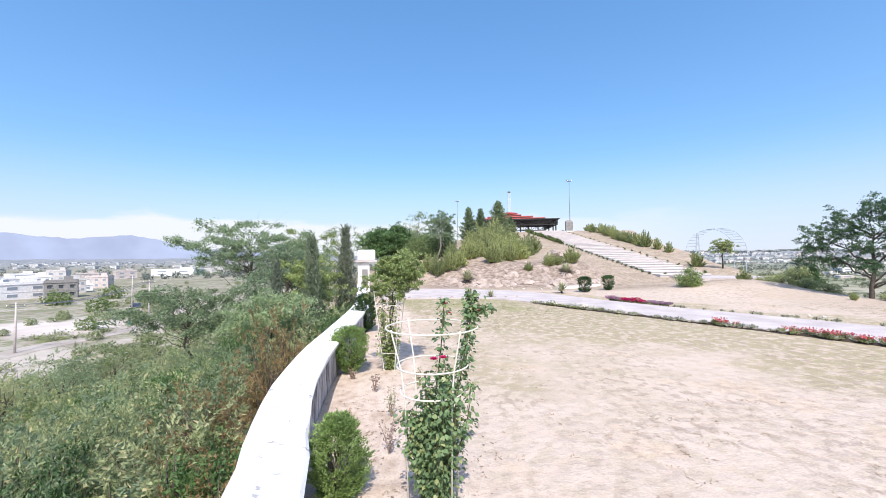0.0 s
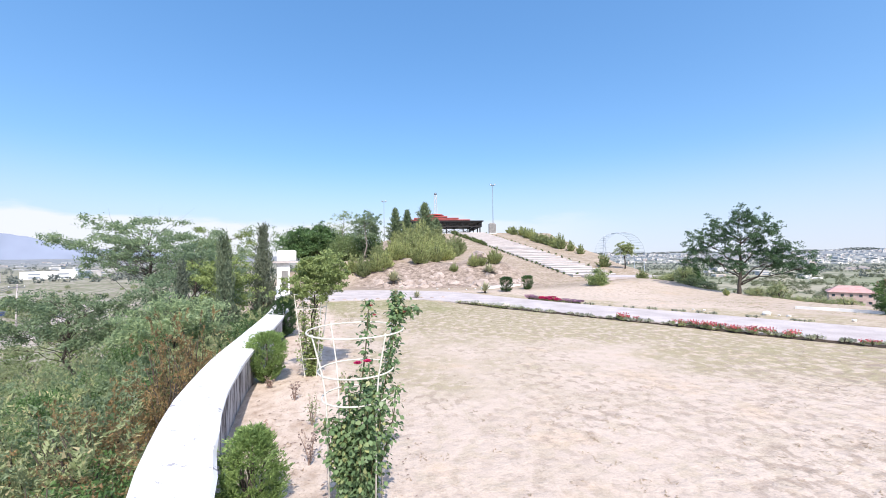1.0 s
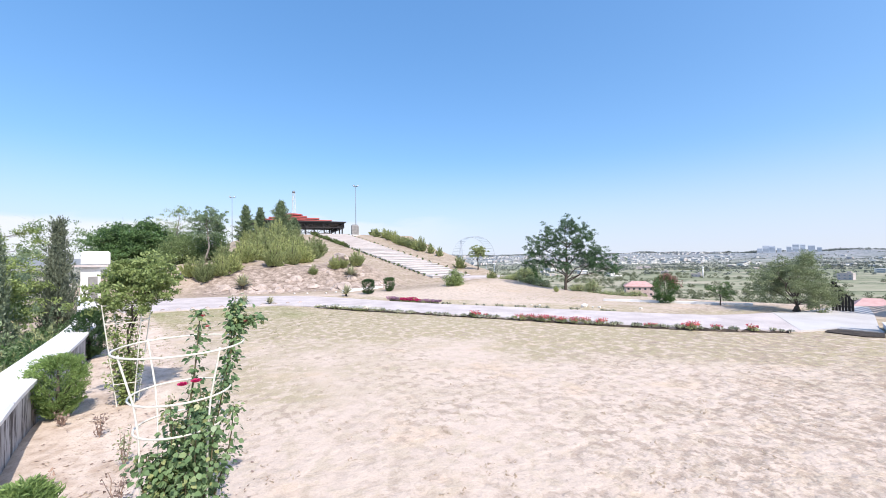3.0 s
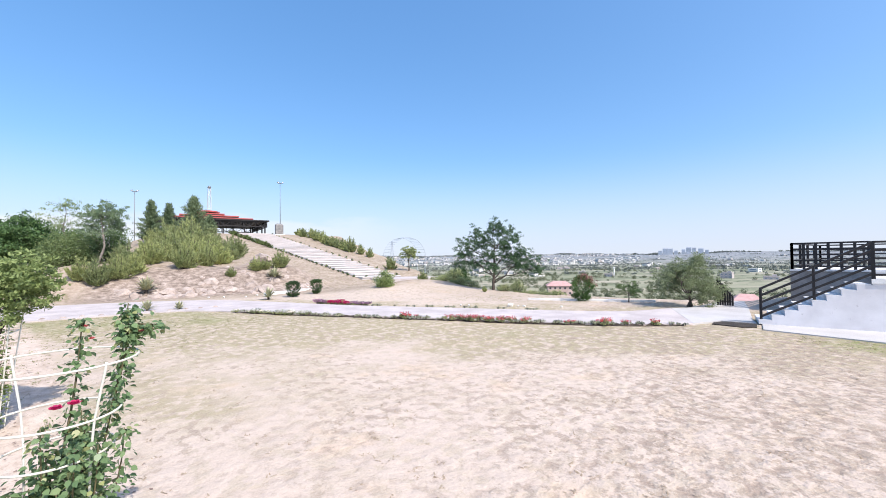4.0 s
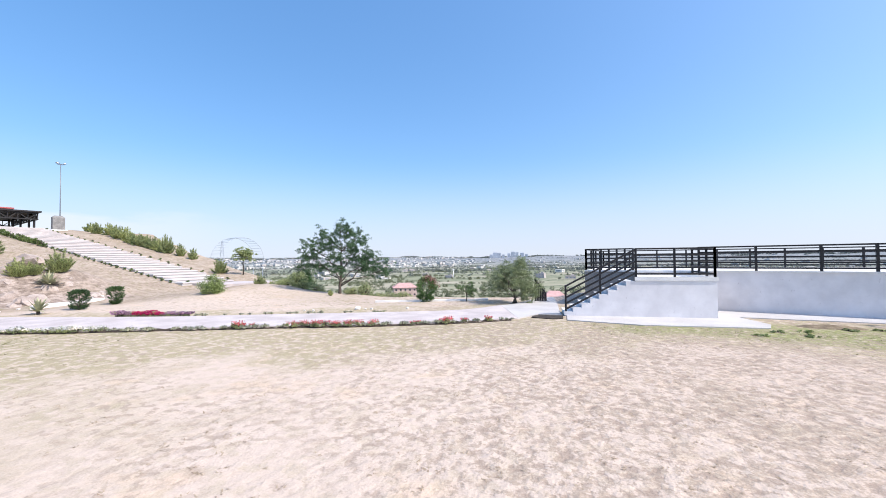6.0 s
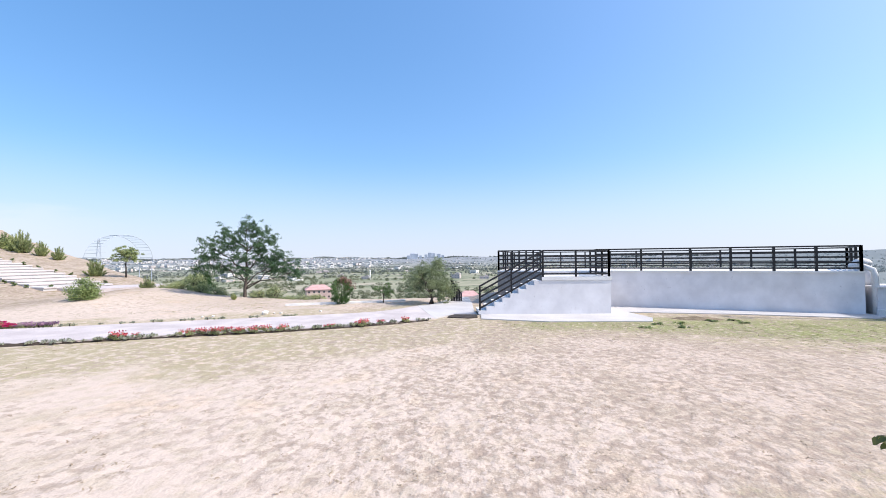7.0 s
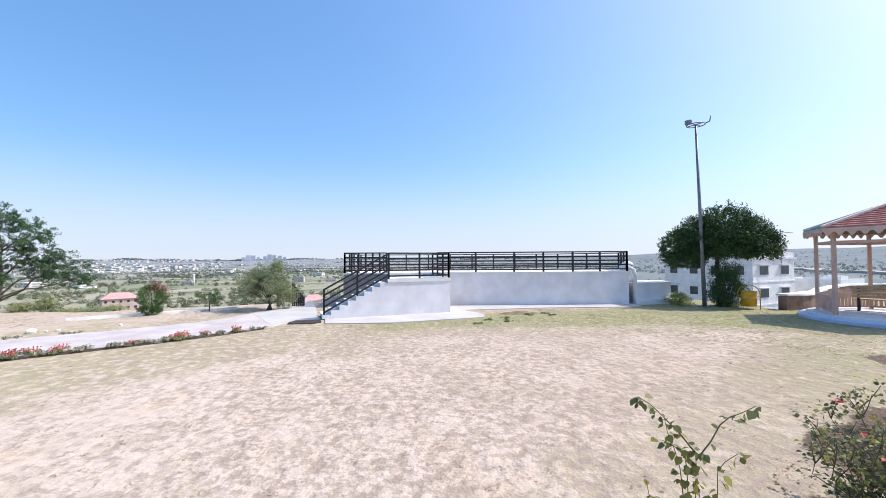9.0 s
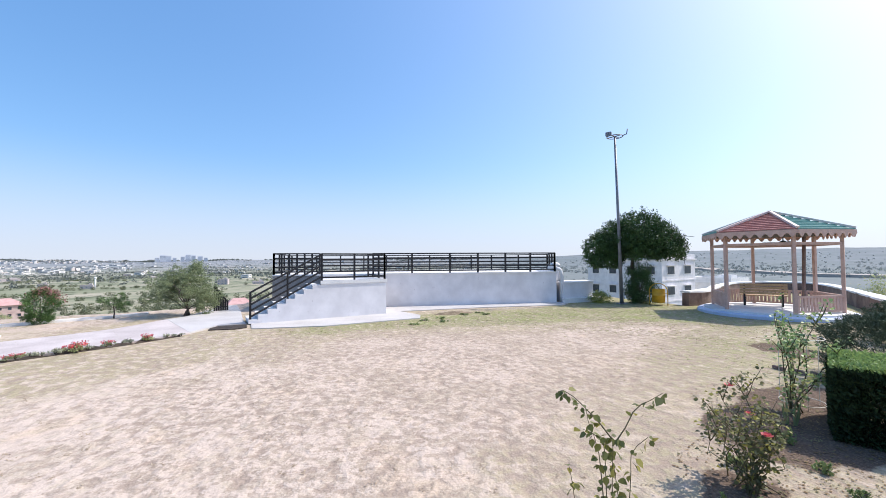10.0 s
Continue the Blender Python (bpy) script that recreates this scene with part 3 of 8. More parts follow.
def build_ground():
    rings = np.concatenate([[0.0], np.arange(0.6, 32, 0.42), 32 * 1.036 ** np.arange(0, 141)])
    n = 480
    t = np.linspace(0, 2 * np.pi, n, endpoint=False)
    r, a = np.meshgrid(rings[1:], t, indexing="ij")
    x = np.concatenate([[0.0], (r * np.sin(a)).ravel()])
    y = np.concatenate([[0.0], (r * np.cos(a)).ravel()])
    z = ground_height(x, y)
    m = len(rings) - 1
    i, j = np.meshgrid(np.arange(m - 1), np.arange(n), indexing="ij")
    q = np.stack([1 + i * n + j, 1 + (i + 1) * n + j, 1 + (i + 1) * n + (j + 1) % n, 1 + i * n + (j + 1) % n], -1).reshape(-1, 4)[:, ::-1]
    faces = q.tolist() + [(0, 1 + (k + 1) % n, 1 + k) for k in range(n)]
    me = bpy.data.meshes.new("ground")
    me.from_pydata(np.stack([x, y, z], 1).tolist(), [], faces)
    me.materials.append(GROUND)
    me.polygons.foreach_set("use_smooth", [True] * len(me.polygons))
    s = edge_distance(x, y)
    wall = np.array(WALL_IN)
    d = np.full(x.shape, 1e9)
    for (ax, ay), (bx, by) in zip(wall[:-1], wall[1:]):
        dx, dy = bx - ax, by - ay
        u = np.clip(((x - ax) * dx + (y - ay) * dy) / (dx * dx + dy * dy), 0, 1)
        d = np.minimum(d, np.hypot(x - ax - u * dx, y - ay - u * dy))
    to_path = np.full(x.shape, 1e9)
    bend = [(-3.3, 20.3), (2.6, 19.3), (8.0, 11.3), (13.3, 4.35)]
    for (ax, ay), (bx, by) in zip(bend[:-1], bend[1:]):
        dx, dy = bx - ax, by - ay
        u = np.clip(((x - ax) * dx + (y - ay) * dy) / (dx * dx + dy * dy), 0, 1)
        to_path = np.minimum(to_path, np.hypot(x - ax - u * dx, y - ay - u * dy))
    south = np.maximum(np.maximum(smooth(1.25, 0.8, np.hypot((x - 4.35) * 1.25, (y + 6.7) / 1.2)), smooth(1.1, 0.7, np.hypot(x - 7.0, (y + 9.9) * 1.6))), np.maximum(smooth(0.55, 0.2, np.hypot(x - 2.95, y + 3.55)), smooth(1.05, 0.65, np.hypot(x - 3.75, (y + 5.2) * 0.9))))
    masks = {
        "bed": smooth(1.75, 1.35, d) * (s < 0.3),
        "mulch": south,
        "hill": smooth(22.5, 25.5, y + 0.25 * (x - 8)) + smooth(13.2, 15.0, x) * smooth(8.0, 12.0, y) * 0.3,
        "plain": smooth(1.0, 14.0, s),
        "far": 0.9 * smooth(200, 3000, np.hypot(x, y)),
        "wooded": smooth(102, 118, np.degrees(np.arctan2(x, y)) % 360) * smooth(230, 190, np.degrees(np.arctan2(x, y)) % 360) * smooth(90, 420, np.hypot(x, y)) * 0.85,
        "rubble": smooth(26.4, 27.4, y + 0.06 * x) * smooth(33.0, 30.0, y) * smooth(-2.5, 0.0, x) * smooth(12.5, 9.5, x + 1.2 * waves(x, y, 4.0, 73)),
        "clearing": np.maximum(np.maximum(0.8 * smooth(1.2, 0.6, np.hypot((x + 65) / 9, (y - 64) / 9) + 0.3 * waves(x, y, 8.0, 83)), 0.8 * smooth(1.2, 0.6, np.hypot((x + 71) / 10, (y - 99) / 12) + 0.3 * waves(x, y, 8.0, 84))), np.maximum(smooth(1.15, 0.75, np.hypot((x + 88) / 20, (y - 92) / 12) + 0.25 * waves(x, y, 14.0, 81)),
                               0.6 * smooth(1.15, 0.75, np.hypot((x + 52) / 15, (y - 74) / 18) + 0.3 * waves(x, y, 9.0, 82)))),
        "scuffed": 0.22 + 0.72 * smooth(5.5, -0.5, y - 0.42 * x + 1.5 * waves(x, y, 6.0, 77)) + 0.25 * smooth(3.0, -2.0, y - 0.1 * x + waves(x, y, 4.0, 76)) * smooth(2.0, 5.0, x) * smooth(13.0, 10.5, x),
        "trodden": 0.40 * smooth(2.0, -4.0, y - 0.15 * x + 1.5 * waves(x, y, 6.0, 75)) * smooth(11.5, 7.0, np.hypot(x - 3, y + 1)),
        "dry": smooth(10, -25, x),
        "grassy": 0.62 * smooth(6.5, 1.4, to_path + 1.3 * waves(x, y, 5.0, 71)) + 1.0 * smooth(3.8, 0.6, np.abs(x - 14.1)) * smooth(3, -1, y) * smooth(-14, -9, y)
        + 0.85 * smooth(9.5, 12.0, x - 0.35 * (y + 12)) * smooth(-8.0, -10.5, y) + 0.20 * smooth(4.0, 7.5, y) * smooth(5, 2, x) + 0.14 * smooth(-1.2, -4.0, y + 0.15 * (x - 5)) + 0.62 * smooth(0.9, -0.7, y + 2.5 + 1.35 * (x - 4.5) + 0.7 * waves(x, y, 3.0, 78)) * smooth(-0.3, -1.6, y) + 0.30 * smooth(2.6, 1.2, np.hypot(x - 6.6, (y + 8.6) * 0.8) + 0.5 * waves(x, y, 2.5, 79)),
    }
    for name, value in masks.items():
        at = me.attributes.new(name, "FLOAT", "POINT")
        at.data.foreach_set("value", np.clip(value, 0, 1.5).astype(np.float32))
    me.update()
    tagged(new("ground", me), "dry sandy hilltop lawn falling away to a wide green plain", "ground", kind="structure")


build_ground()


# ---- walls, path, kerbs ----
def offset(line, d):
    """A polyline shifted to its left by d metres."""
    out = []
    for i, p in enumerate(line):
        a, b = Vector(line[max(i - 1, 0)]), Vector(line[min(i + 1, len(line) - 1)])
        t = (b - a).normalized()
        out.append((p[0] - t.y * d, p[1] + t.x * d))
    return out


def finer(line, gap):
    """The same line through more points, softly curved."""
    pts = [Vector(p) for p in line]
    out = []
    for i in range(len(pts) - 1):
        p0, p1, p2, p3 = pts[max(i - 1, 0)], pts[i], pts[i + 1], pts[min(i + 2, len(pts) - 1)]
        n = max(1, int((p2 - p1).length / gap))
        for k in range(n):
            t = k / n
            q = 0.5 * (2 * p1 + (p2 - p0) * t + (2 * p0 - 5 * p1 + 4 * p2 - p3) * t * t + (3 * p1 - p0 - 3 * p2 + p3) * t ** 3)
            out.append(tuple(q))
    return out + [tuple(pts[-1])]


def run(line, profile, jitter=0.0, level=0.0):
    """A profile of (offset to the left, z) drawn along a plan line."""
    rows = [offset(line, o) for o, _ in profile]
    n, m = len(line), len(profile)
    v = []
    for i in range(n):
        for k in range(m):
            j = rng.uniform(-jitter, jitter) if jitter and profile[k][1] > 0.05 else 0
            v.append((rows[k][i][0] + j, rows[k][i][1] + j, level + profile[k][1] + j))
    f = []
    for i in range(n - 1):
        for k in range(m):
            l = (k + 1) % m
            f.append((i * m + k, i * m + l, (i + 1) * m + l, (i + 1) * m + k))
    f += [tuple(range(m)), tuple(range(n * m - 1, (n - 1) * m - 1, -1))]
    return v, f


wall_line = finer(WALL_IN, 0.35)
terrace_wall = thing("wall_west", "whitewashed low garden wall with a broad flat top", "wall", kind="structure")
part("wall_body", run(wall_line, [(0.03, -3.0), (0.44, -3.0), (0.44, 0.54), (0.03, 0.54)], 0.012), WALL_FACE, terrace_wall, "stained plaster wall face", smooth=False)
part("coping", run(wall_line, [(-0.01, 0.54), (0.48, 0.54), (0.49, 0.60), (0.47, 0.625), (0.01, 0.625), (-0.02, 0.60)], 0.005), COPING, terrace_wall, "thick whitewashed coping", smooth=False)

parapet_line = finer(PARAPET, 0.6)
parapet = thing("wall_south", "brown rubble stone parapet with a whitewashed coping", "wall", kind="structure")
part("wall_body", run(parapet_line, [(-0.05, -2.0), (0.38, -2.0), (0.38, 0.57), (-0.02, 0.57)], 0.03), STONE, parapet, "brown rubble stonework")
part("coping", run(parapet_line, [(-0.05, 0.57), (0.42, 0.57), (0.41, 0.65), (-0.04, 0.65)], 0.02), WHITEWASH, parapet, "whitewashed coping")

PATH_NEAR = [(-3.3, 20.3), (-1.2, 20.1), (0.9, 20.0), (2.6, 19.3), (4.05, 17.35), (5.4, 15.2), (6.45, 13.7), (7.55, 12.0), (8.65, 10.35), (9.7, 8.5), (10.8, 6.95), (11.95, 5.55), (13.3, 4.35)]
PATH_FAR = [(-4.9, 26.8), (-1.6, 26.5), (1.2, 25.6), (3.6, 24.2), (5.1, 22.4), (6.1, 20.5), (7.1, 18.35), (8.4, 15.9), (9.35, 14.45), (10.6, 12.6), (12.0, 10.4), (13.25, 8.55), (14.6, 7.0), (16.6, 6.2)]


def strip(a, b, z, thick):
    n = len(a)
    v = [(x, y, z) for x, y in a] + [(x, y, z) for x, y in b] + [(x, y, z - thick) for x, y in a] + [(x, y, z - thick) for x, y in b]
    f = []
    for i in range(n - 1):
        f += [(i, i + 1, n + i + 1, n + i), (2 * n + i, 2 * n + i + 1, i + 1, i), (n + i, n + i + 1, 3 * n + i + 1, 3 * n + i)]
    return v, f


def ribbon(line, half, lift, deep):
    """A strip of road laid over the ground along a line, with sides that reach down into it."""
    left, right = offset(line, half), offset(line, -half)
    n = len(line)
    v = [(x, y, gz(x, y) + lift) for x, y in left + right] + [(x, y, gz(x, y) - deep) for x, y in left + right]
    f = []
    for i in range(n - 1):
        f += [(i, i + 1, n + i + 1, n + i), (2 * n + i, 2 * n + i + 1, i + 1, i), (n + i, n + i + 1, 3 * n + i + 1, 3 * n + i)]
    return v, f


def same_count(line, n):
    pts = [Vector(p) for p in finer(line, 0.1)]
    length = [0]
    for a, b in zip(pts, pts[1:]):
        length.append(length[-1] + (b - a).length)
    return [tuple(np.array([np.interp(length[-1] * k / (n - 1), length, [p[c] for p in pts]) for c in (0, 1)])) for k in range(n)]


near_line, far_line = same_count(PATH_NEAR, 61), same_count(PATH_FAR, 61)
pavement = thing("pavement", "pale grey concrete garden path across the lawn", "path", kind="structure")
for k in range(0, 60, 2):
    part("slab", strip([tuple(Vector(near_line[k]).lerp(Vector(near_line[k + 1]), 0.002)), near_line[k + 1], tuple(Vector(near_line[k + 2]).lerp(Vector(near_line[k + 1]), 0.003))],
                       [tuple(Vector(far_line[k]).lerp(Vector(far_line[k + 1]), 0.003)), far_line[k + 1], tuple(Vector(far_line[k + 2]).lerp(Vector(far_line[k + 1]), 0.003))],
                       0.045, 0.12), CONCRETE, pavement)
solid("pavement_apron", prism([(13.3, 4.35), (14.45, 3.95), (14.66, 3.12), (15.3, 3.35), (18.6, 4.2), (21.0, 4.9), (20.8, 5.6), (18.3, 5.7), (17.1, 5.8), (16.6, 6.2)], -0.1, 0.05),
      PALE_CONCRETE, "sunlit pale concrete apron by the stair foot", "pavement", kind="structure")
solid("pavement_plinth", prism([(13.65, 2.75), (13.55, 0.5), (14.45, -2.75), (15.2, -2.9), (16.6, -2.3), (16.9, -6.0), (16.75, -9.9), (17.4, -10.6), (18.3, -10.3), (18.3, 3.0), (15.2, 3.1)], -0.1, 0.03),
      PALE_CONCRETE, "white concrete plinth round the platform's foot", "pavement", kind="structure")
solid("stair_soil", prism([(13.75, 4.0), (13.72, 3.25), (13.95, 2.95), (14.62, 3.1), (14.44, 3.93), (14.1, 4.05)], -0.05, 0.028), DARK_EDGE,
      "small patch of dark soil at the stair foot", "soil", kind="structure")
edge_line = finer([(15.6, 12.3), (16.5, 10.9), (17.5, 9.3), (18.6, 7.6)], 0.4)
solid("kerb_white", run(edge_line, [(-0.10, -0.3), (0.10, -0.3), (0.10, 0.09), (-0.10, 0.09)], 0.008), WHITEWASH,
      "low white painted kerb along the terrace edge", "kerb", kind="structure")

bank_line = finer([(6.9, 24.7), (7.7, 25.3), (8.9, 25.9), (10.4, 26.6)], 0.4)
solid("kerb_bank", run(bank_line, [(-0.09, -0.2), (0.09, -0.2), (0.09, 0.17), (-0.09, 0.17)], 0.02), WHITEWASH,
      "low whitewashed stone kerb at the foot of the bank", "kerb", kind="structure")

# ---- viewing platform with stair ----
ALONG = Vector((0.2825, -0.9593))
INTO = Vector((0.9593, 0.2825))
FOOT = Vector((14.62, 3.05))
LAND_Z, PLAT_Z = 1.40, 1.54


def on_stair(s, d):
    p = FOOT + ALONG * s + INTO * d
    return p.x, p.y


platform = thing("viewing_platform", "white plastered viewing platform with a side stair and black steel rails", "platform")
front = finer([(18.6, 2.95), (18.55, -2.0), (18.22, -4.9), (17.95, -7.6), (17.82, -10.2)], 1.0)
back = [(22.2, -12.2), (24.8, -9.5), (25.2, -4.0), (25.0, 2.95)]
part("wall_body", prism([(x, y) for x, y in front if y < 0.9] + back + [(18.6, 0.9)], -2.0, PLAT_Z - 0.06), OLD_PLASTER, platform, "stained white plaster wall")
part("grey_wall", prism([(18.6, 2.95), (18.6, 0.92), (19.9, 0.92), (19.9, 2.95)], -2.0, PLAT_Z - 0.06), GREY_BLOCK, platform, "unplastered grey masonry end")
part("deck", prism([(x - 0.04, y) for x, y in front] + back, PLAT_Z - 0.06, PLAT_Z), WHITEWASH, platform, "white deck slab with a thin lip")
steps, rise, tread = 8, LAND_Z / 9, 2.38 / 8
W_STAIR = 1.15
for k in range(steps):
    z0 = 0.03
    a = [on_stair(k * tread, 0), on_stair((k + 1) * tread, 0), on_stair((k + 1) * tread, W_STAIR), on_stair(k * tread, W_STAIR)]
    part("stair_step", prism(a, z0, rise * (k + 1)), OLD_PLASTER, platform)
    nose = [on_stair(k * tread - 0.015, -0.0), on_stair((k + 1) * tread - 0.02, -0.0), on_stair((k + 1) * tread - 0.02, W_STAIR + 0.01), on_stair(k * tread - 0.015, W_STAIR + 0.01)]
    part("tread", prism(nose, rise * (k + 1), rise * (k + 1) + 0.018), WHITEWASH, platform)
land = [on_stair(2.38, 0), on_stair(4.92, 0), (18.55, -1.1), (18.55, 0.9)]
part("landing", prism(land, 0.03, LAND_Z - 0.12), OLD_PLASTER, platform, "stained white plaster block")
lip = [on_stair(2.36, -0.03), on_stair(4.96, -0.03), (18.54, -1.15), (18.54, 0.94)]
part("landing_slab", prism(lip, LAND_Z - 0.12, LAND_Z), WHITEWASH, platform, "white landing slab with a projecting lip")


def railing(line, z, gap, height=0.93, bars=5, post=0.075, rail=0.058):
    """Posts and level bars along a line of (x, y) at level z; each is a part."""
    for (ax, ay), (bx, by) in zip(line, line[1:]):
        a, b = Vector((ax, ay, z)), Vector((bx, by, z))
        n = max(1, round((b - a).length / gap))
        for k in range(n + 1):
            if k == n and (bx, by) != line[-1]:
                continue
            p = a.lerp(b, k / n)
            part("post", box(p.x, p.y, z, post, post, height), BLACK_STEEL, platform)
        for j in range(bars):
            h = Vector((0, 0, height - 0.02 - j * (height - 0.13) / (bars - 1)))
            part("rail", bar(a + h, b + h, rail, 0.055 if j == 0 else rail), BLACK_STEEL, platform)


railing([(18.65, 2.9), (18.65, 1.0)], PLAT_Z, 0.32)
railing([(18.62, -1.35), (18.28, -4.9), (18.01, -7.6), (17.88, -10.15)], PLAT_Z, 1.5)
railing([(17.88, -10.15), (22.1, -12.05)], PLAT_Z, 1.5)
railing([(22.1, -12.05), (24.6, -9.4), (25.05, -4.0), (24.9, 2.9)], PLAT_Z, 1.5)
railing([(24.9, 2.9), (18.65, 2.9)], PLAT_Z, 1.7)
railing([on_stair(2.42, 0.05), on_stair(4.88, 0.05)], LAND_Z, 1.25, 1.0)
railing([on_stair(4.88, 0.05), (18.5, -1.12)], LAND_Z, 0.9, 1.0)
for d in (0.05,):
    for s in (0.06, 1.24, 2.42):
        x, y = on_stair(s, d)
        level = rise * (int(s / tread) + 1) if s < 2.38 else LAND_Z
        if s < 2.4 or d > 1:
            part("post", box(x, y, level - rise * (s < 0.1), 0.06, 0.06, 0.95 + rise * (s < 0.1)), BLACK_STEEL, platform)
    for j in range(5):
        h = 0.97 - j * 0.205
        p, q = on_stair(0.06, d), on_stair(2.42, d)
        part("stair_rail", bar((*p, rise + h - 0.05), (*q, LAND_Z + h), 0.058, 0.06), BLACK_STEEL, platform)

low_block = thing("low_white_block", "low white plastered block with a stepped base beside the platform", "block")
part("body", prism([(17.75, -10.5), (18.2, -12.5), (19.6, -12.9), (19.6, -10.8)], -0.3, 0.95), OLD_PLASTER, low_block)
part("base_step", prism([(17.45, -10.35), (17.95, -12.9), (19.7, -13.2), (17.75, -10.45)], -0.3, 0.22), WHITEWASH, low_block, "pale stepped base")
part("cap", prism([(17.70, -10.45), (18.15, -12.55), (19.65, -12.95), (19.65, -10.75)], 0.95, 1.0), WHITEWASH, low_block, "whitewashed cap")
pipe = thing("vent_pipe", "white painted pipe bent over the platform's end wall", "pipe")
part("pipe_run", tube([(17.92, -10.55, 0.0), (17.92, -10.55, 1.35), (17.94, -10.50, 1.60), (18.05, -10.32, 1.70), (18.4, -10.1, 1.72)], 0.10, 10), WHITEWASH, pipe, smooth=True)
tank = thing("water_tank", "small round white water tank with a domed lid", "tank", at=(18.9, -10.75, 0))
part("body", lathe(0, 0, [(0.24, 1.0), (0.26, 1.5), (0.24, 1.78)], 24), OLD_PLASTER, tank, smooth=True)
part("lid", lathe(0, 0, [(0.28, 1.78), (0.26, 1.88), (0.18, 1.96), (0.06, 2.0)], 24), WHITEWASH, tank, "domed white lid", smooth=True)
part("stand", box(0, 0, 0, 0.6, 0.6, 1.0), OLD_PLASTER, tank)

gate = thing("metal_gate", "open black steel bar gate at the terrace edge", "gate", at=(18.8, 5.25, 0.05))
for k in range(7):
    part("upright", bar((k * 0.03, -k * 0.075, 0), (k * 0.03, -k * 0.075, 1.12 - k * 0.12), 0.06), BLACK_STEEL, gate)
part("rail", bar((0, 0, 0.98), (0.18, -0.45, 0.36), 0.05), BLACK_STEEL, gate)
part("rail", bar((0, 0, 0.15), (0.18, -0.45, 0.15), 0.05), BLACK_STEEL, gate)

# ---- garden stair up the hill ----
hill_stair = thing("hill_stair", "long flight of pale concrete garden steps up the hill", "stair", kind="structure")
N_STEP = 32
for k in range(N_STEP):
    y0 = 31.0 + 1.23 * k
    xl, xr = 16.7 - 2.0 * k / N_STEP, 20.7 - 0.2 * k / N_STEP
    xc, w = (xl + xr) / 2, xr - xl
    part("step", box(xc, y0 + 0.66, 0.30 + 0.1925 * k - 0.35, w, 1.34, 0.40 + 0.19, bevel=0.02), PALE_CONCRETE, hill_stair)
    part("riser_edge", box(xc, y0 - 0.03, 0.30 + 0.1925 * k + 0.15, w, 0.06, 0.07), CONCRETE, hill_stair, "darker step edge")
solid("pavement_stair_foot", prism([(17.4, 31.1), (17.8, 28.2), (20.4, 27.0), (23.6, 28.8), (21.0, 31.1)], 0.05, 0.40), CONCRETE,
      "pale concrete landing at the foot of the hill steps", "pavement", kind="structure")

def polar(az, d):
    return d * math.sin(radians(az)), d * math.cos(radians(az))


# ---- plants: builders ----
def leaf_faces(centres, size, up=0.3, slim=0.5, spread=0.35, way=None, r=None, tri=False):
    """Kite-shaped leaves (or pointed three-cornered ones) at the centres, turned at random; way leans their length."""
    r = r or rng
    n = len(centres)
    d = r.normal(size=(n, 3))
    d[:, 2] += up
    if way is not None:
        d = d * 0.45 + way
    d /= np.linalg.norm(d, axis=1, keepdims=True) + 1e-9
    s = np.cross(d, r.normal(size=(n, 3)))
    s /= np.linalg.norm(s, axis=1, keepdims=True) + 1e-9
    k = (size * r.uniform(1 - spread, 1 + spread, n))[:, None]
    a, b = d * k * 0.5, s * k * 0.5 * slim
    c = np.asarray(centres)
    if tri:
        return np.stack([c - b - a * 0.85, c + b - a * 0.85, c + a], 1)
    return np.stack([c - a, c + b - a * 0.1, c + a, c - b - a * 0.1], 1)


def bent(p, q, sag, n=5, wob=0.06):
    """A softly crooked line from p to q."""
    p, q = np.array(p, float), np.array(q, float)
    d = np.linalg.norm(q - p)
    out = []
    for k in range(n + 1):
        t = k / n
        c = p + (q - p) * t + np.array([0, 0, sag * d * math.sin(math.pi * t)])
        if 0 < k < n:
            c = c + rng.normal(size=3) * wob * d * 0.5
        out.append(tuple(c))
    return out


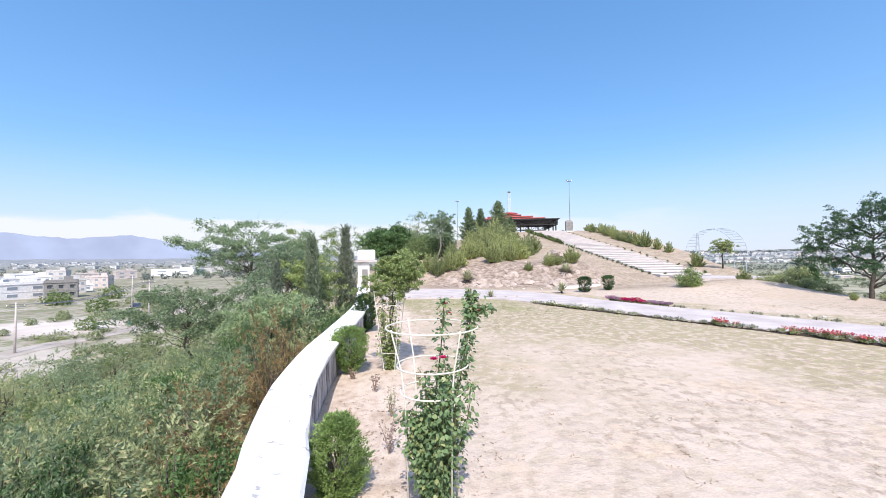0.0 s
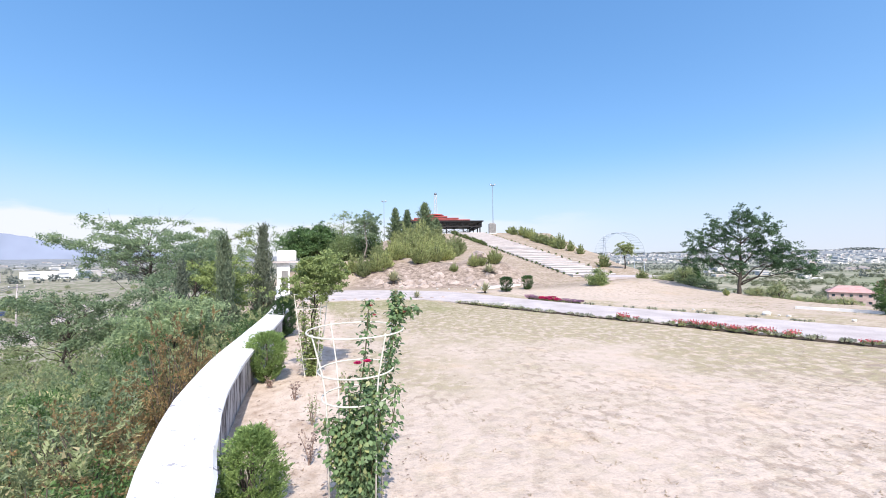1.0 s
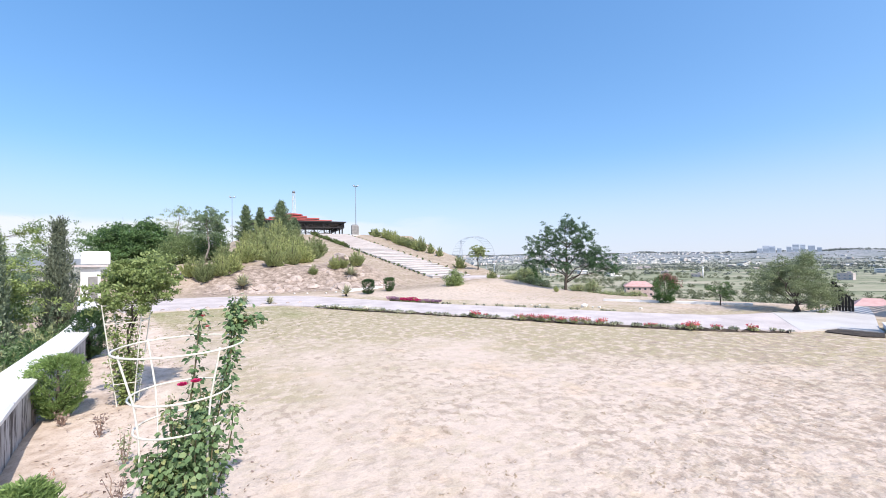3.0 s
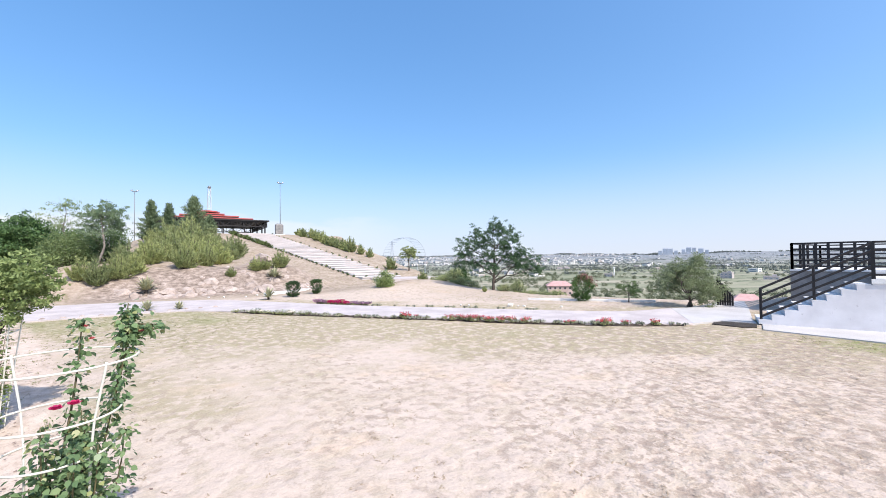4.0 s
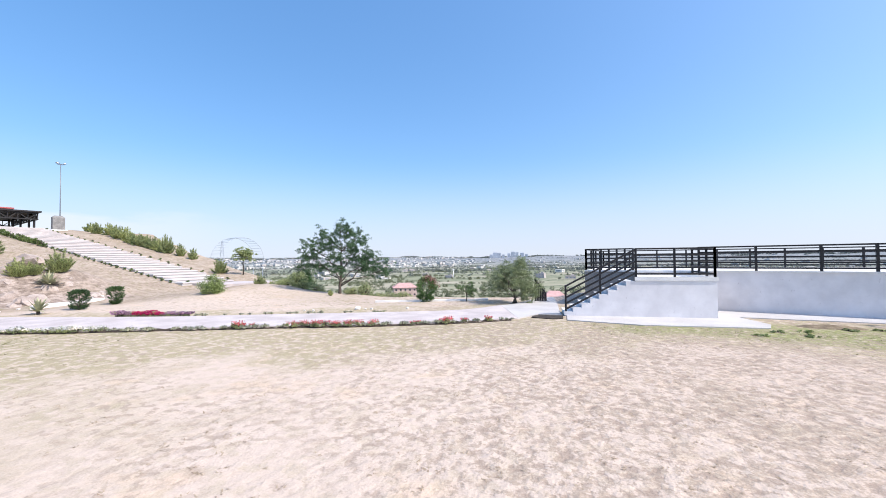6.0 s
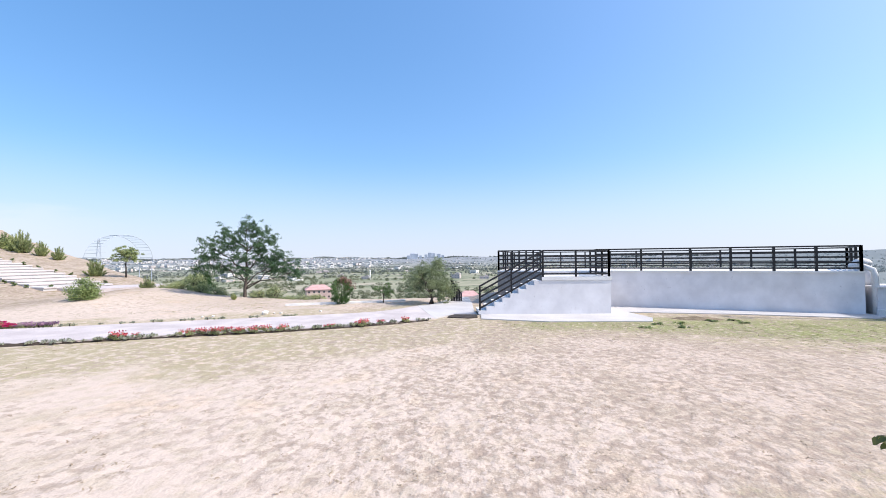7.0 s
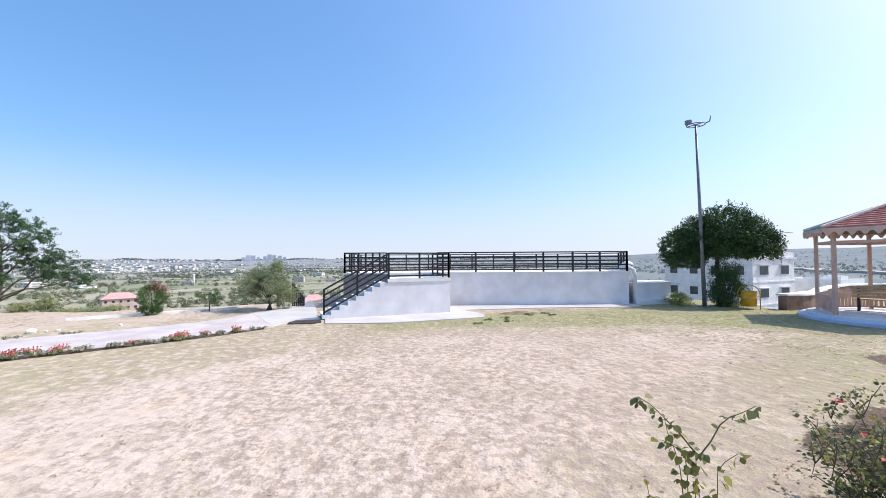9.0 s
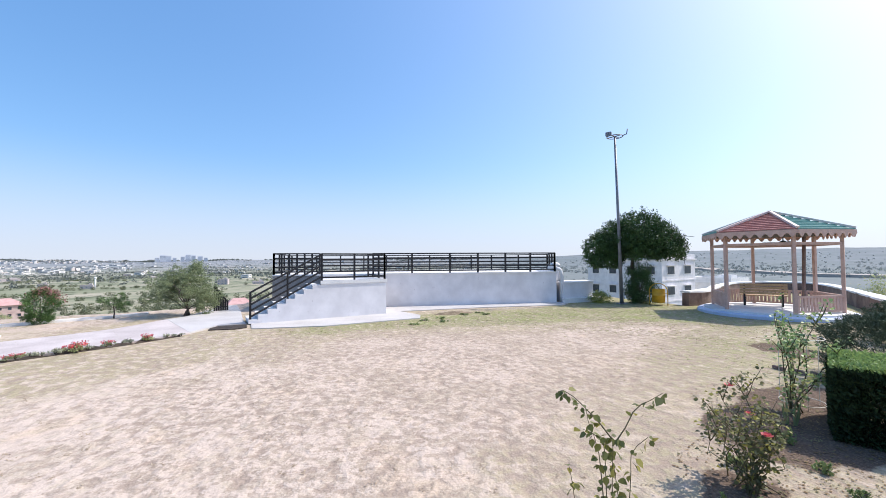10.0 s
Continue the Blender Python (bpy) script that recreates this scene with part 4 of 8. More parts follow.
def tree(name, label, at, crown, size, clumps, clump_r, per, leaf, leaf_mat, bark=BARK, trunk=0.12, fork=None, flat=0.75,
         lean=(0, 0), hollow=0.35, slim=0.5, category="tree", low=-0.75, turn=0.0, squash=0.8, stems=1, group="", lobes=(), shells=()):
    """A tapered trunk, a limb to each clump, and loose leaves gathered in uneven clumps.
    crown: the crown's middle above the base; size: its half axes."""
    ob = thing(name, label, category, at, group=group, turn=turn)
    cz = np.array(crown, float)
    hx = np.array(size, float)
    fork = fork if fork is not None else max(0.3, crown[2] - size[2] * 0.7)
    tips = []
    while len(tips) < clumps:
        d = rng.normal(size=3)
        d /= np.linalg.norm(d)
        if d[2] < low:
            continue
        tips.append(cz + d * hx * rng.uniform(hollow, 1.0) ** 0.6 * rng.uniform(0.8, 1.08))
    owner = [None] * len(tips)
    for middle, half, count in lobes:
        for _ in range(count):
            d = rng.normal(size=3)
            owner.append(middle)
            tips.append(np.array(middle) + d / np.linalg.norm(d) * np.array(half) * rng.uniform(0.3, 1.0) ** 0.5)
    stalks = []
    for k in range(stems):
        off = np.zeros(3) if stems == 1 else np.append(rng.normal(size=2) * trunk * 1.5, 0)
        head = cz + np.array([0, 0, hx[2] * 0.45]) if stems == 1 else cz + np.append(rng.normal(size=2) * hx[0] * 0.35, hx[2] * 0.1)
        knee = np.array([lean[0], lean[1], fork])
        low_part, high_part = bent(off, knee, 0, 3, 0.04), bent(knee, head, 0, 5, 0.07)
        line = np.array(low_part + high_part[1:])
        stalks.append(line)
        part("trunk", tube([tuple(p) for p in line], np.concatenate([np.linspace(trunk, trunk * 0.72, 4), np.linspace(trunk * 0.66, trunk * 0.12, 5)]), 9), bark, ob, smooth=True)
    boughs = []
    main = {}
    for middle, half, count in lobes:
        line = stalks[0]
        m = np.array(middle, float)
        h = np.clip(m[2] - 0.8 * np.hypot(*(m[:2] - line[-1][:2])), fork * 0.95, line[-1][2])
        f = np.array([np.interp(h, line[:, 2], line[:, c]) for c in range(3)])
        main[tuple(middle)] = np.array(bent(f, m, 0.04, 6, 0.06))
        boughs.append(tube([tuple(p) for p in main[tuple(middle)]], np.linspace(trunk * 0.38, trunk * 0.10, 7), 6))
    for t, lobe in zip(tips, owner):
        if lobe is not None:
            f = main[tuple(lobe)][int(rng.integers(3, 7))]
            w = trunk * rng.uniform(0.05, 0.10)
            boughs.append(tube(bent(f, t, 0.04, 4, 0.10), np.linspace(w, w * 0.2, 5), 5))
            continue
        line = stalks[rng.integers(len(stalks))]
        flat_gap = np.hypot(*(t[:2] - cz[:2]))
        h = np.clip(t[2] - 0.45 * flat_gap - 0.1, fork * 0.92, line[-1][2])
        f = np.array([np.interp(h, line[:, 2], line[:, c]) for c in range(3)])
        w = trunk * rng.uniform(0.09, 0.19) * (0.6 + 0.4 * min(1.0, flat_gap / (hx[0] + 1e-6)))
        twigs = [tube(bent(f, t, 0.05, 5, 0.10), np.linspace(w, w * 0.2, 6), 5)]
        for _ in range(2):
            e = t + rng.normal(size=3) * clump_r * 0.7
            twigs.append(tube(bent(f + (t - f) * rng.uniform(0.5, 0.8), e, 0.03, 3, 0.1), np.linspace(w * 0.4, w * 0.08, 4), 4))
        boughs.append(join(*twigs))
    for bough in boughs:
        part("limb", bough, bark, ob, smooth=True)
    pts = []
    for t in tips:
        n = int(per * rng.uniform(0.6, 1.3))
        sub = max(3, n // 34)
        core = t + rng.normal(size=(sub, 3)) * clump_r * np.array([0.62, 0.62, 0.42 * squash])
        pts.append(core[rng.integers(sub, size=n)] + rng.normal(size=(n, 3)) * clump_r * np.array([0.24, 0.24, 0.15]))
    for middle, half, count in shells:
        # a close leafy skin over a lumpy dome, thinning inwards
        d = rng.normal(size=(count, 3))
        d /= np.linalg.norm(d, axis=1, keepdims=True)
        d = d[d[:, 2] > -0.72]
        b = np.arctan2(d[:, 1], d[:, 0])
        lump = 1 + 0.10 * np.sin(5 * b + 7 * d[:, 2]) + 0.09 * np.sin(9 * b - 11 * d[:, 2]) + 0.07 * np.sin(15 * b + 17 * d[:, 2])
        deep = 1 - np.abs(rng.normal(size=len(d))) * 0.13
        pts.append(np.array(middle) + d * np.array(half) * (lump * deep)[:, None])
    part("crown", quads_mesh("crown", leaf_faces(np.concatenate(pts), leaf, 0.1, slim), leaf_mat), leaf_mat, ob)
    return ob


def shrub(name, label, at, r, h, n, leaf, leaf_mat, category="shrub", slim=0.5, up=0.5, group="", stems=6, ragged=0.25, needles=False, spray=45, loose=0.14, frond=0.0):
    """A bushy mound: stems from one foot and leaves thickest near the outside."""
    ob = thing(name, label, category, at, group=group, turn=rng.uniform(0, 360))
    st = []
    for _ in range(stems):
        a = rng.uniform(0, 6.28)
        q = (math.cos(a) * r * rng.uniform(0.2, 0.8), math.sin(a) * r * rng.uniform(0.2, 0.8), h * rng.uniform(0.55, 0.95))
        st.append(tube(bent((0, 0, -0.05), q, 0.04, 4, 0.08), np.linspace(0.02 + 0.02 * r, 0.005, 5), 5))
    part("stem", join(*st), BARK, ob, smooth=True)
    m = max(10, n // spray)
    d = rng.normal(size=(m, 3))
    d /= np.linalg.norm(d, axis=1, keepdims=True)
    d[:, 2] = np.abs(d[:, 2]) * 1.15 - 0.22
    core = d * np.array([r, r, h * 0.62]) * (rng.uniform(0.35, 1.0, m) ** 0.5 * rng.uniform(1 - ragged, 1 + ragged, m))[:, None] + np.array([0, 0, h * 0.36])
    skirt = rng.uniform(0, 1, m) < 0.3
    core[skirt, 2] = h * rng.uniform(0.03, 0.30, int(skirt.sum()))
    core[:, 2] = np.maximum(core[:, 2], 0.04)
    pick = rng.integers(m, size=n)
    c = core[pick] + rng.normal(size=(n, 3)) * r * loose
    c[:, 2] = np.maximum(c[:, 2], 0.02)
    way = None
    if frond:
        # feathery compound leaves: two rows of leaflets along an arching stalk
        run_way = d + rng.normal(size=(m, 3)) * 0.55 + np.array([0, 0, 0.15])
        run_way /= np.linalg.norm(run_way, axis=1, keepdims=True)
        side = np.cross(run_way, rng.normal(size=(m, 3)) * 0.35 + np.array([0, 0, 1.0]))
        side /= np.linalg.norm(side, axis=1, keepdims=True) + 1e-9
        span = frond * rng.uniform(0.6, 1.3, m)[pick][:, None]
        u = rng.uniform(0, 1, n)[:, None]
        hand = rng.choice((-1.0, 1.0), n)[:, None]
        c = core[pick] + run_way[pick] * span * u + side[pick] * hand * span * 0.13 * (1.1 - u * 0.8) + rng.normal(size=(n, 3)) * 0.012
        c[:, 2] = np.maximum(c[:, 2] - 0.35 * span[:, 0] * u[:, 0] ** 2, 0.02)
        way = side[pick] * hand * 1.1 + run_way[pick] * 0.8
    if needles:
        way = d[pick] * 0.5 + np.array([0, 0, 0.9])
    part("foliage", quads_mesh("foliage", leaf_faces(c, leaf, up, slim, way=way, tri=True), leaf_mat), leaf_mat, ob)
    return ob


def pine(name, label, at, r, h, plumes, per, leaf, leaf_mat, group=""):
    """A young pine: stems fanning out of one foot, each a plume of upright needles."""
    ob = thing(name, label, "shrub", at, group=group, turn=rng.uniform(0, 360))
    stems, pts, ways = [], [], []
    for k in range(plumes):
        a = 2.4 * k + rng.uniform(-0.4, 0.4)
        q = r * math.sqrt((k + 0.3) / plumes) * rng.uniform(0.85, 1.15)
        top = h * (1.0 - 0.62 * (q / r) ** 2) * rng.uniform(0.66, 1.16)
        line = np.array(bent((0.1 * math.cos(a) * r, 0.1 * math.sin(a) * r, -0.05), (math.cos(a) * q, math.sin(a) * q, top), -0.06, 5, 0.04))
        stems.append(tube([tuple(p) for p in line], np.linspace(0.035, 0.008, 6), 5))
        u = rng.uniform(0.22, 1.0, per)
        c = np.stack([np.interp(u, np.linspace(0, 1, 6), line[:, i]) for i in range(3)], 1)
        d = line[-1] - line[2]
        d = d / np.linalg.norm(d)
        b = rng.uniform(0, 6.28, per)
        w = 0.19 * r * (1.2 - u) * rng.uniform(0.2, 1.2, per) + 0.03
        side = np.stack([np.cos(b), np.sin(b), np.zeros(per)], 1)
        pts.append(c + side * w[:, None])
        ways.append(d * 0.8 + side * 0.9 + np.array([0, 0, 0.35]))
    part("stem", join(*stems), BARK, ob, smooth=True)
    c = np.concatenate(pts)
    c[:, 2] = np.maximum(c[:, 2], 0.03)
    part("needles", quads_mesh("needles", leaf_faces(c, leaf, 0.2, 0.16, way=np.concatenate(ways) * 1.3, tri=True), leaf_mat), leaf_mat, ob)
    return ob


def column(name, label, at, r, h, n, leaf, leaf_mat, group=""):
    """A narrow cypress: a trunk and upright feathery sprays in uneven tufts."""
    ob = thing(name, label, "tree", at, group=group)
    part("trunk", tube([(0, 0, -0.1), (0.02, 0, h * 0.5), (0, 0.02, h * 0.93)], [0.07, 0.05, 0.01], 7), BARK, ob, smooth=True)
    m = n // 26
    z = rng.uniform(0, 1, m) ** 0.85
    width = r * np.minimum(1, 0.7 + z * 1.6) * np.clip((1.03 - z) * 1.55, 0.07, 1)
    a = rng.uniform(0, 6.28, m)
    q = np.sqrt(rng.uniform(0.05, 1, m)) * width * rng.uniform(0.7, 1.25, m) * (1 + 0.18 * np.sin(2 * a + z * 13))
    core = np.stack([np.cos(a) * q, np.sin(a) * q, 0.1 + z * h * 0.95], 1)
    way = np.stack([np.cos(a) * 0.4, np.sin(a) * 0.4, np.full(m, 1.2)], 1) + rng.normal(size=(m, 3)) * 0.18
    pick = rng.integers(m, size=n)
    u = rng.uniform(-0.6, 1.0, n)[:, None]
    c = core[pick] + way[pick] * u * leaf * 2.6 + rng.normal(size=(n, 3)) * leaf * np.array([0.5, 0.5, 0.4]) * (1.1 - 0.7 * np.abs(u))
    part("crown", quads_mesh("crown", leaf_faces(c, leaf * 0.9, 0.5, 0.36, way=way[pick], tri=True), leaf_mat), leaf_mat, ob)
    return ob


def clipped(name, label, at, profile, n, leaf, leaf_mat, group="", shaggy=1.0, category="topiary bush"):
    """A clipped bush: profile rows of (radius, z), feathery sprays over its surface, a short forked stem."""
    ob = thing(name, label, category, at, group=group)
    top = profile[-1][1]
    part("stem", tube([(0, 0, -0.05), (0.01, 0, profile[0][1] + 0.1), (0, 0, top * 0.8)], [0.035, 0.03, 0.01], 6), BARK, ob, smooth=True)
    for k in range(7):
        a = k * 0.9 + rng.uniform(0, 0.5)
        q = profile[len(profile) // 2][0] * rng.uniform(0.5, 0.85)
        part("branch", tube(bent((0, 0, profile[0][1] * 0.5), (math.cos(a) * q, math.sin(a) * q, top * rng.uniform(0.35, 0.8)), 0.05, 3, 0.08), [0.016, 0.012, 0.008, 0.004], 4), BARK, ob, smooth=True)
    rs, zs = np.array(profile).T
    m = max(60, n // 34)
    z = np.interp(rng.uniform(0, 1, m), np.linspace(0, 1, len(zs)), zs)
    a = rng.uniform(0, 6.28, m)
    lump = 1 + (0.13 * np.sin(3 * a + 7 * z) + 0.10 * np.sin(5 * a - 17 * z)) * shaggy
    q = np.interp(z, zs, rs) * lump * (rng.uniform(0.25, 1.0, m) ** 0.30) * rng.uniform(1 - 0.14 * shaggy, 1 + 0.10 * shaggy, m)
    core = np.stack([np.cos(a) * q, np.sin(a) * q, z], 1)
    out = np.stack([np.cos(a), np.sin(a), np.full(m, 0.75)], 1) + rng.normal(size=(m, 3)) * 0.35
    out /= np.linalg.norm(out, axis=1, keepdims=True)
    pick = rng.integers(m, size=n)
    u = rng.uniform(-0.8, 1.0, n)[:, None]
    span = leaf * 1.7 * rng.uniform(0.5, 1.25, m)[pick][:, None]
    fan = rng.normal(size=(n, 3)) * leaf * 0.42 * (1.15 - 0.8 * np.abs(u))
    c = core[pick] + out[pick] * span * u + fan
    c[:, 2] = np.maximum(c[:, 2], 0.015)
    part("foliage", quads_mesh("foliage", leaf_faces(c, leaf * 0.8, 0.4, 0.26, way=out[pick] * 1.1 + fan / leaf * 0.5), leaf_mat), leaf_mat, ob)
    return ob


def yucca(at, r, group="yucca plants on the bank"):
    ob = thing("yucca", "spiky grey-green yucca on the dry bank", "plant", at, group=group)
    for k in range(64):
        a, e = rng.uniform(0, 6.28), rng.uniform(0.1, 1.45)
        d = np.array([math.cos(a) * math.cos(e), math.sin(a) * math.cos(e), math.sin(e)])
        l = r * rng.uniform(0.75, 1.1)
        s = np.cross(d, [0, 0, 1.0])
        s = s / (np.linalg.norm(s) + 1e-6) * 0.038 * r / 0.6
        base = np.array([0, 0, 0.16 * r])
        mid = base + d * l * 0.55
        tip = base + d * l + np.array([0, 0, -0.12 * l])
        part("blade", ([tuple(base - s * 0.6), tuple(base + s * 0.6), tuple(mid + s), tuple(tip), tuple(mid - s)], [(0, 1, 2, 4), (4, 2, 3)]), LEAF_YUCCA, ob)
    part("stump", tube([(0, 0, -0.1), (0, 0, 0.2 * r)], [0.10 * r, 0.08 * r], 7), BARK, ob)
    return ob


def flower(name, label, at, r, petal, group=""):
    """A rose bloom of cupped petals round a bud."""
    ob = thing(name, label, "flower", at, group=group)
    for ring, (n, tilt, s) in enumerate(((5, 0.35, 1.0), (5, 0.8, 0.8), (3, 1.25, 0.55))):
        for k in range(n):
            a = 2 * math.pi * (k + 0.5 * ring) / n
            d = np.array([math.cos(a) * math.cos(tilt), math.sin(a) * math.cos(tilt), math.sin(tilt)])
            t = np.array([-math.sin(a), math.cos(a), 0])
            q = r * s
            part("petal", ([(0, 0, 0), tuple(d * q * 0.6 + t * q * 0.5), tuple(d * q + t * q * 0.28 + [0, 0, q * 0.1]), tuple(d * q - t * q * 0.28 + [0, 0, q * 0.1]), tuple(d * q * 0.6 - t * q * 0.5)],
                           [(0, 1, 2, 3, 4)]), petal, ob)
    return ob


# ---- pavilion on the hilltop ----
def build_pavilion():
    ob = thing("hilltop_pavilion", "open black steel pavilion with a stepped red roof on the hilltop", "pavilion", at=(14.4, 87.0, 6.5), turn=-6)
    hw = 8.8
    for x in np.linspace(-hw + 0.3, hw - 0.3, 6):
        for y in (-hw + 0.3, hw - 0.3):
            part("column", box(x, y, -0.3, 0.22, 0.22, 3.0), BLACK_STEEL, ob)
    for x in (-hw + 0.3, hw - 0.3):
        for y in np.linspace(-hw + 3.4, hw - 3.4, 3):
            part("column", box(x, y, -0.3, 0.22, 0.22, 3.0), BLACK_STEEL, ob)
    for s, (p, q) in enumerate((((-hw, -hw), (hw, -hw)), ((hw, -hw), (hw, hw)), ((hw, hw), (-hw, hw)), ((-hw, hw), (-hw, -hw)))):
        for z in (1.75, 2.62):
            part("truss_chord", bar((*p, z), (*q, z), 0.16), BLACK_STEEL, ob)
        n = 18
        for k in range(n):
            a, b = Vector((*p, 0)).lerp(Vector((*q, 0)), k / n), Vector((*p, 0)).lerp(Vector((*q, 0)), (k + 1) / n)
            part("truss_brace", bar((a.x, a.y, 1.75 if k % 2 else 2.62), (b.x, b.y, 2.62 if k % 2 else 1.75), 0.10), BLACK_STEEL, ob)
            part("truss_upright", bar((a.x, a.y, 1.75), (a.x, a.y, 2.62), 0.08), BLACK_STEEL, ob)
    part("eave", prism([(-hw - 0.35, -hw - 0.35), (hw + 0.35, -hw - 0.35), (hw + 0.35, hw + 0.35), (-hw - 0.35, hw + 0.35)], 2.72, 2.92), BLACK_STEEL, ob, "black eave edge")
    z = 2.92
    for half in (6.8, 4.7, 2.5):
        # solid black bands stand in for the shade in the gaps between tiers
        part("tier_gap", lathe(0, 0, [(half * 1.39, z), (half * 1.39, z + 0.28)], 4, math.pi / 4), BLACK_STEEL, ob, "black band for the shaded gap under the tier")
        part("roof_tier", lathe(0, 0, [(half * 1.414, z + 0.28), (half * 1.414, z + 0.46), ((half - 1.6) * 1.414, z + 0.56)], 4, math.pi / 4), RED_SHEET, ob, "red sheet roof tier")
        z += 0.56
    part("tier_gap", lathe(0, 0, [(1.6, z), (1.6, z + 0.2)], 4, math.pi / 4), BLACK_STEEL, ob, "black band for the shaded gap under the tier")
    z += 0.2
    part("finial", lathe(0, 0, [(1.9, z), (1.9, z + 0.22), (0.4, z + 0.45)], 8), RED_SHEET, ob)
    part("floor", box(0, 0, -1.2, 2 * hw + 1, 2 * hw + 1, 1.0), CONCRETE, ob)
    for x, y in ((-3, -3), (2.5, -2), (5, 1)):
        part("low_counter", box(x, y, -0.2, 1.8, 0.6, 0.8), PALE_CONCRETE, ob)


build_pavilion()
tower = thing("lattice_mast", "slender white lattice mast behind the pavilion", "mast", at=(16.9, 101.0, 5.0))
for sx, sy in ((-1, -1), (1, -1), (1, 1), (-1, 1)):
    part("leg", bar((sx * 0.55, sy * 0.55, 0), (sx * 0.25, sy * 0.25, 13.2), 0.05), HAZE_WHITE, tower)
for k in range(9):
    z0, z1 = 1.45 * k, 1.45 * (k + 1)
    a, b = 0.55 - 0.0227 * z0, 0.55 - 0.0227 * z1
    for p, q, r, s in ((-1, -1, 1, -1), (1, -1, 1, 1), (1, 1, -1, 1), (-1, 1, -1, -1)):
        part("brace", bar((p * a, q * a, z0), (r * b, s * b, z1), 0.045), HAZE_WHITE, tower)
        part("rung", bar((p * b, q * b, z1), (r * b, s * b, z1), 0.045), HAZE_WHITE, tower)
part("lamp_head", lathe(0, 0, [(0.25, 13.2), (0.38, 13.35), (0.25, 13.7), (0.06, 13.8)], 12), GALVANISED, tower, smooth=True)


def floodlight(name, label, at, h, lean, arms, group="", slim=1.0):
    """A tapered pole with a crossed head ring and floodlights."""
    ob = thing(name, label, "street lamp", at, group=group)
    top = Vector((lean[0], lean[1], h))
    part("pole", tube([(0, 0, -0.2), tuple(top * 0.5), tuple(top)], [0.09 * slim, 0.068 * slim, 0.048 * slim], 12), GALVANISED, ob, smooth=True)
    part("base_plate", box(0, 0, 0, 0.36, 0.36, 0.03), GALVANISED, ob)
    ring = [(top.x + 0.36 * math.cos(t), top.y + 0.36 * math.sin(t), h - 0.02) for t in np.linspace(0, 2 * math.pi, 17)[:-1]]
    part("head_ring", tube(ring, 0.022, 6, closed=True), GALVANISED, ob, smooth=True)
    for k in range(2):
        a = k * math.pi / 2 + 0.4
        part("cross_arm", bar((top.x - 0.36 * math.cos(a), top.y - 0.36 * math.sin(a), h), (top.x + 0.36 * math.cos(a), top.y + 0.36 * math.sin(a), h), 0.035), GALVANISED, ob)
    for dx, dy, tilt in arms:
        lamp = part("floodlight", box(top.x + dx, top.y + dy, h + 0.05, 0.27, 0.14, 0.20, tilt, 0.03), GALVANISED, ob)
        part("lamp_glass", box(top.x + dx - 0.09 * math.sin(-tilt), top.y + dy - 0.09, h + 0.08, 0.21, 0.02, 0.14, tilt), WHITEWASH, lamp, "pale lamp glass")
    part("hook_arm", tube([(top.x - 0.2, top.y - 0.28, h), (top.x - 0.3, top.y - 0.42, h + 0.06), (top.x - 0.33, top.y - 0.46, h + 0.3)], 0.025, 6), GALVANISED, ob, smooth=True)
    return ob


floodlight("lamp_post", "tall grey floodlight pole leaning slightly beside a round tree", (16.47, -12.86, 0), 8.05, (0.125, 0.12), [(0.16, 0.22, 0.7)], group="floodlight poles")
floodlight("lamp_post", "thin grey floodlight pole at the head of the hill steps", (22.6, 71.0, 6.4), 9.0, (0, 0), [(-0.35, 0.1, 0.3), (0.4, -0.1, -0.3)], group="floodlight poles", slim=0.7)
floodlight("lamp_post", "thin grey floodlight pole behind the hilltop pines", (3.0, 82.0, 5.0), 8.6, (0, 0), [(-0.35, 0.1, 0.3), (0.4, -0.1, -0.3)], group="floodlight poles", slim=0.7)

kiosk = thing("stone_marker", "grey stone marker slab by the head of the steps", "marker", at=(22.1, 70.0, 6.3))
part("slab", box(0, 0, 0, 1.3, 0.4, 2.0, 0.1, 0.22), GREY_BLOCK, kiosk)
part("base", box(0, 0, -0.2, 1.7, 0.8, 0.35, 0.1, 0.05), WHITEWASH, kiosk)

arch = thing("lattice_arch", "large pale steel barrel arch far down on the plain", "arch", at=(169.0, 247.0, -24.0), turn=-4.4)
R0, CZ = 14.9, 26.6
turns = np.linspace(-0.30, math.pi + 0.30, 27)
for y in (-5.7, 5.7):
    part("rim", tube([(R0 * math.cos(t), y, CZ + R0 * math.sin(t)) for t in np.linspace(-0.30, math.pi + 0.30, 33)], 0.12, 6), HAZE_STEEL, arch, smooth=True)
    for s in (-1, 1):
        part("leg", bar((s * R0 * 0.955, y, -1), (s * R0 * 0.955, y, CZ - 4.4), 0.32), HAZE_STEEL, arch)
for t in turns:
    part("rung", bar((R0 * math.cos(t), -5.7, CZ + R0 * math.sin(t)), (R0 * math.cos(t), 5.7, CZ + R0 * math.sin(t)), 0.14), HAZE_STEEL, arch)


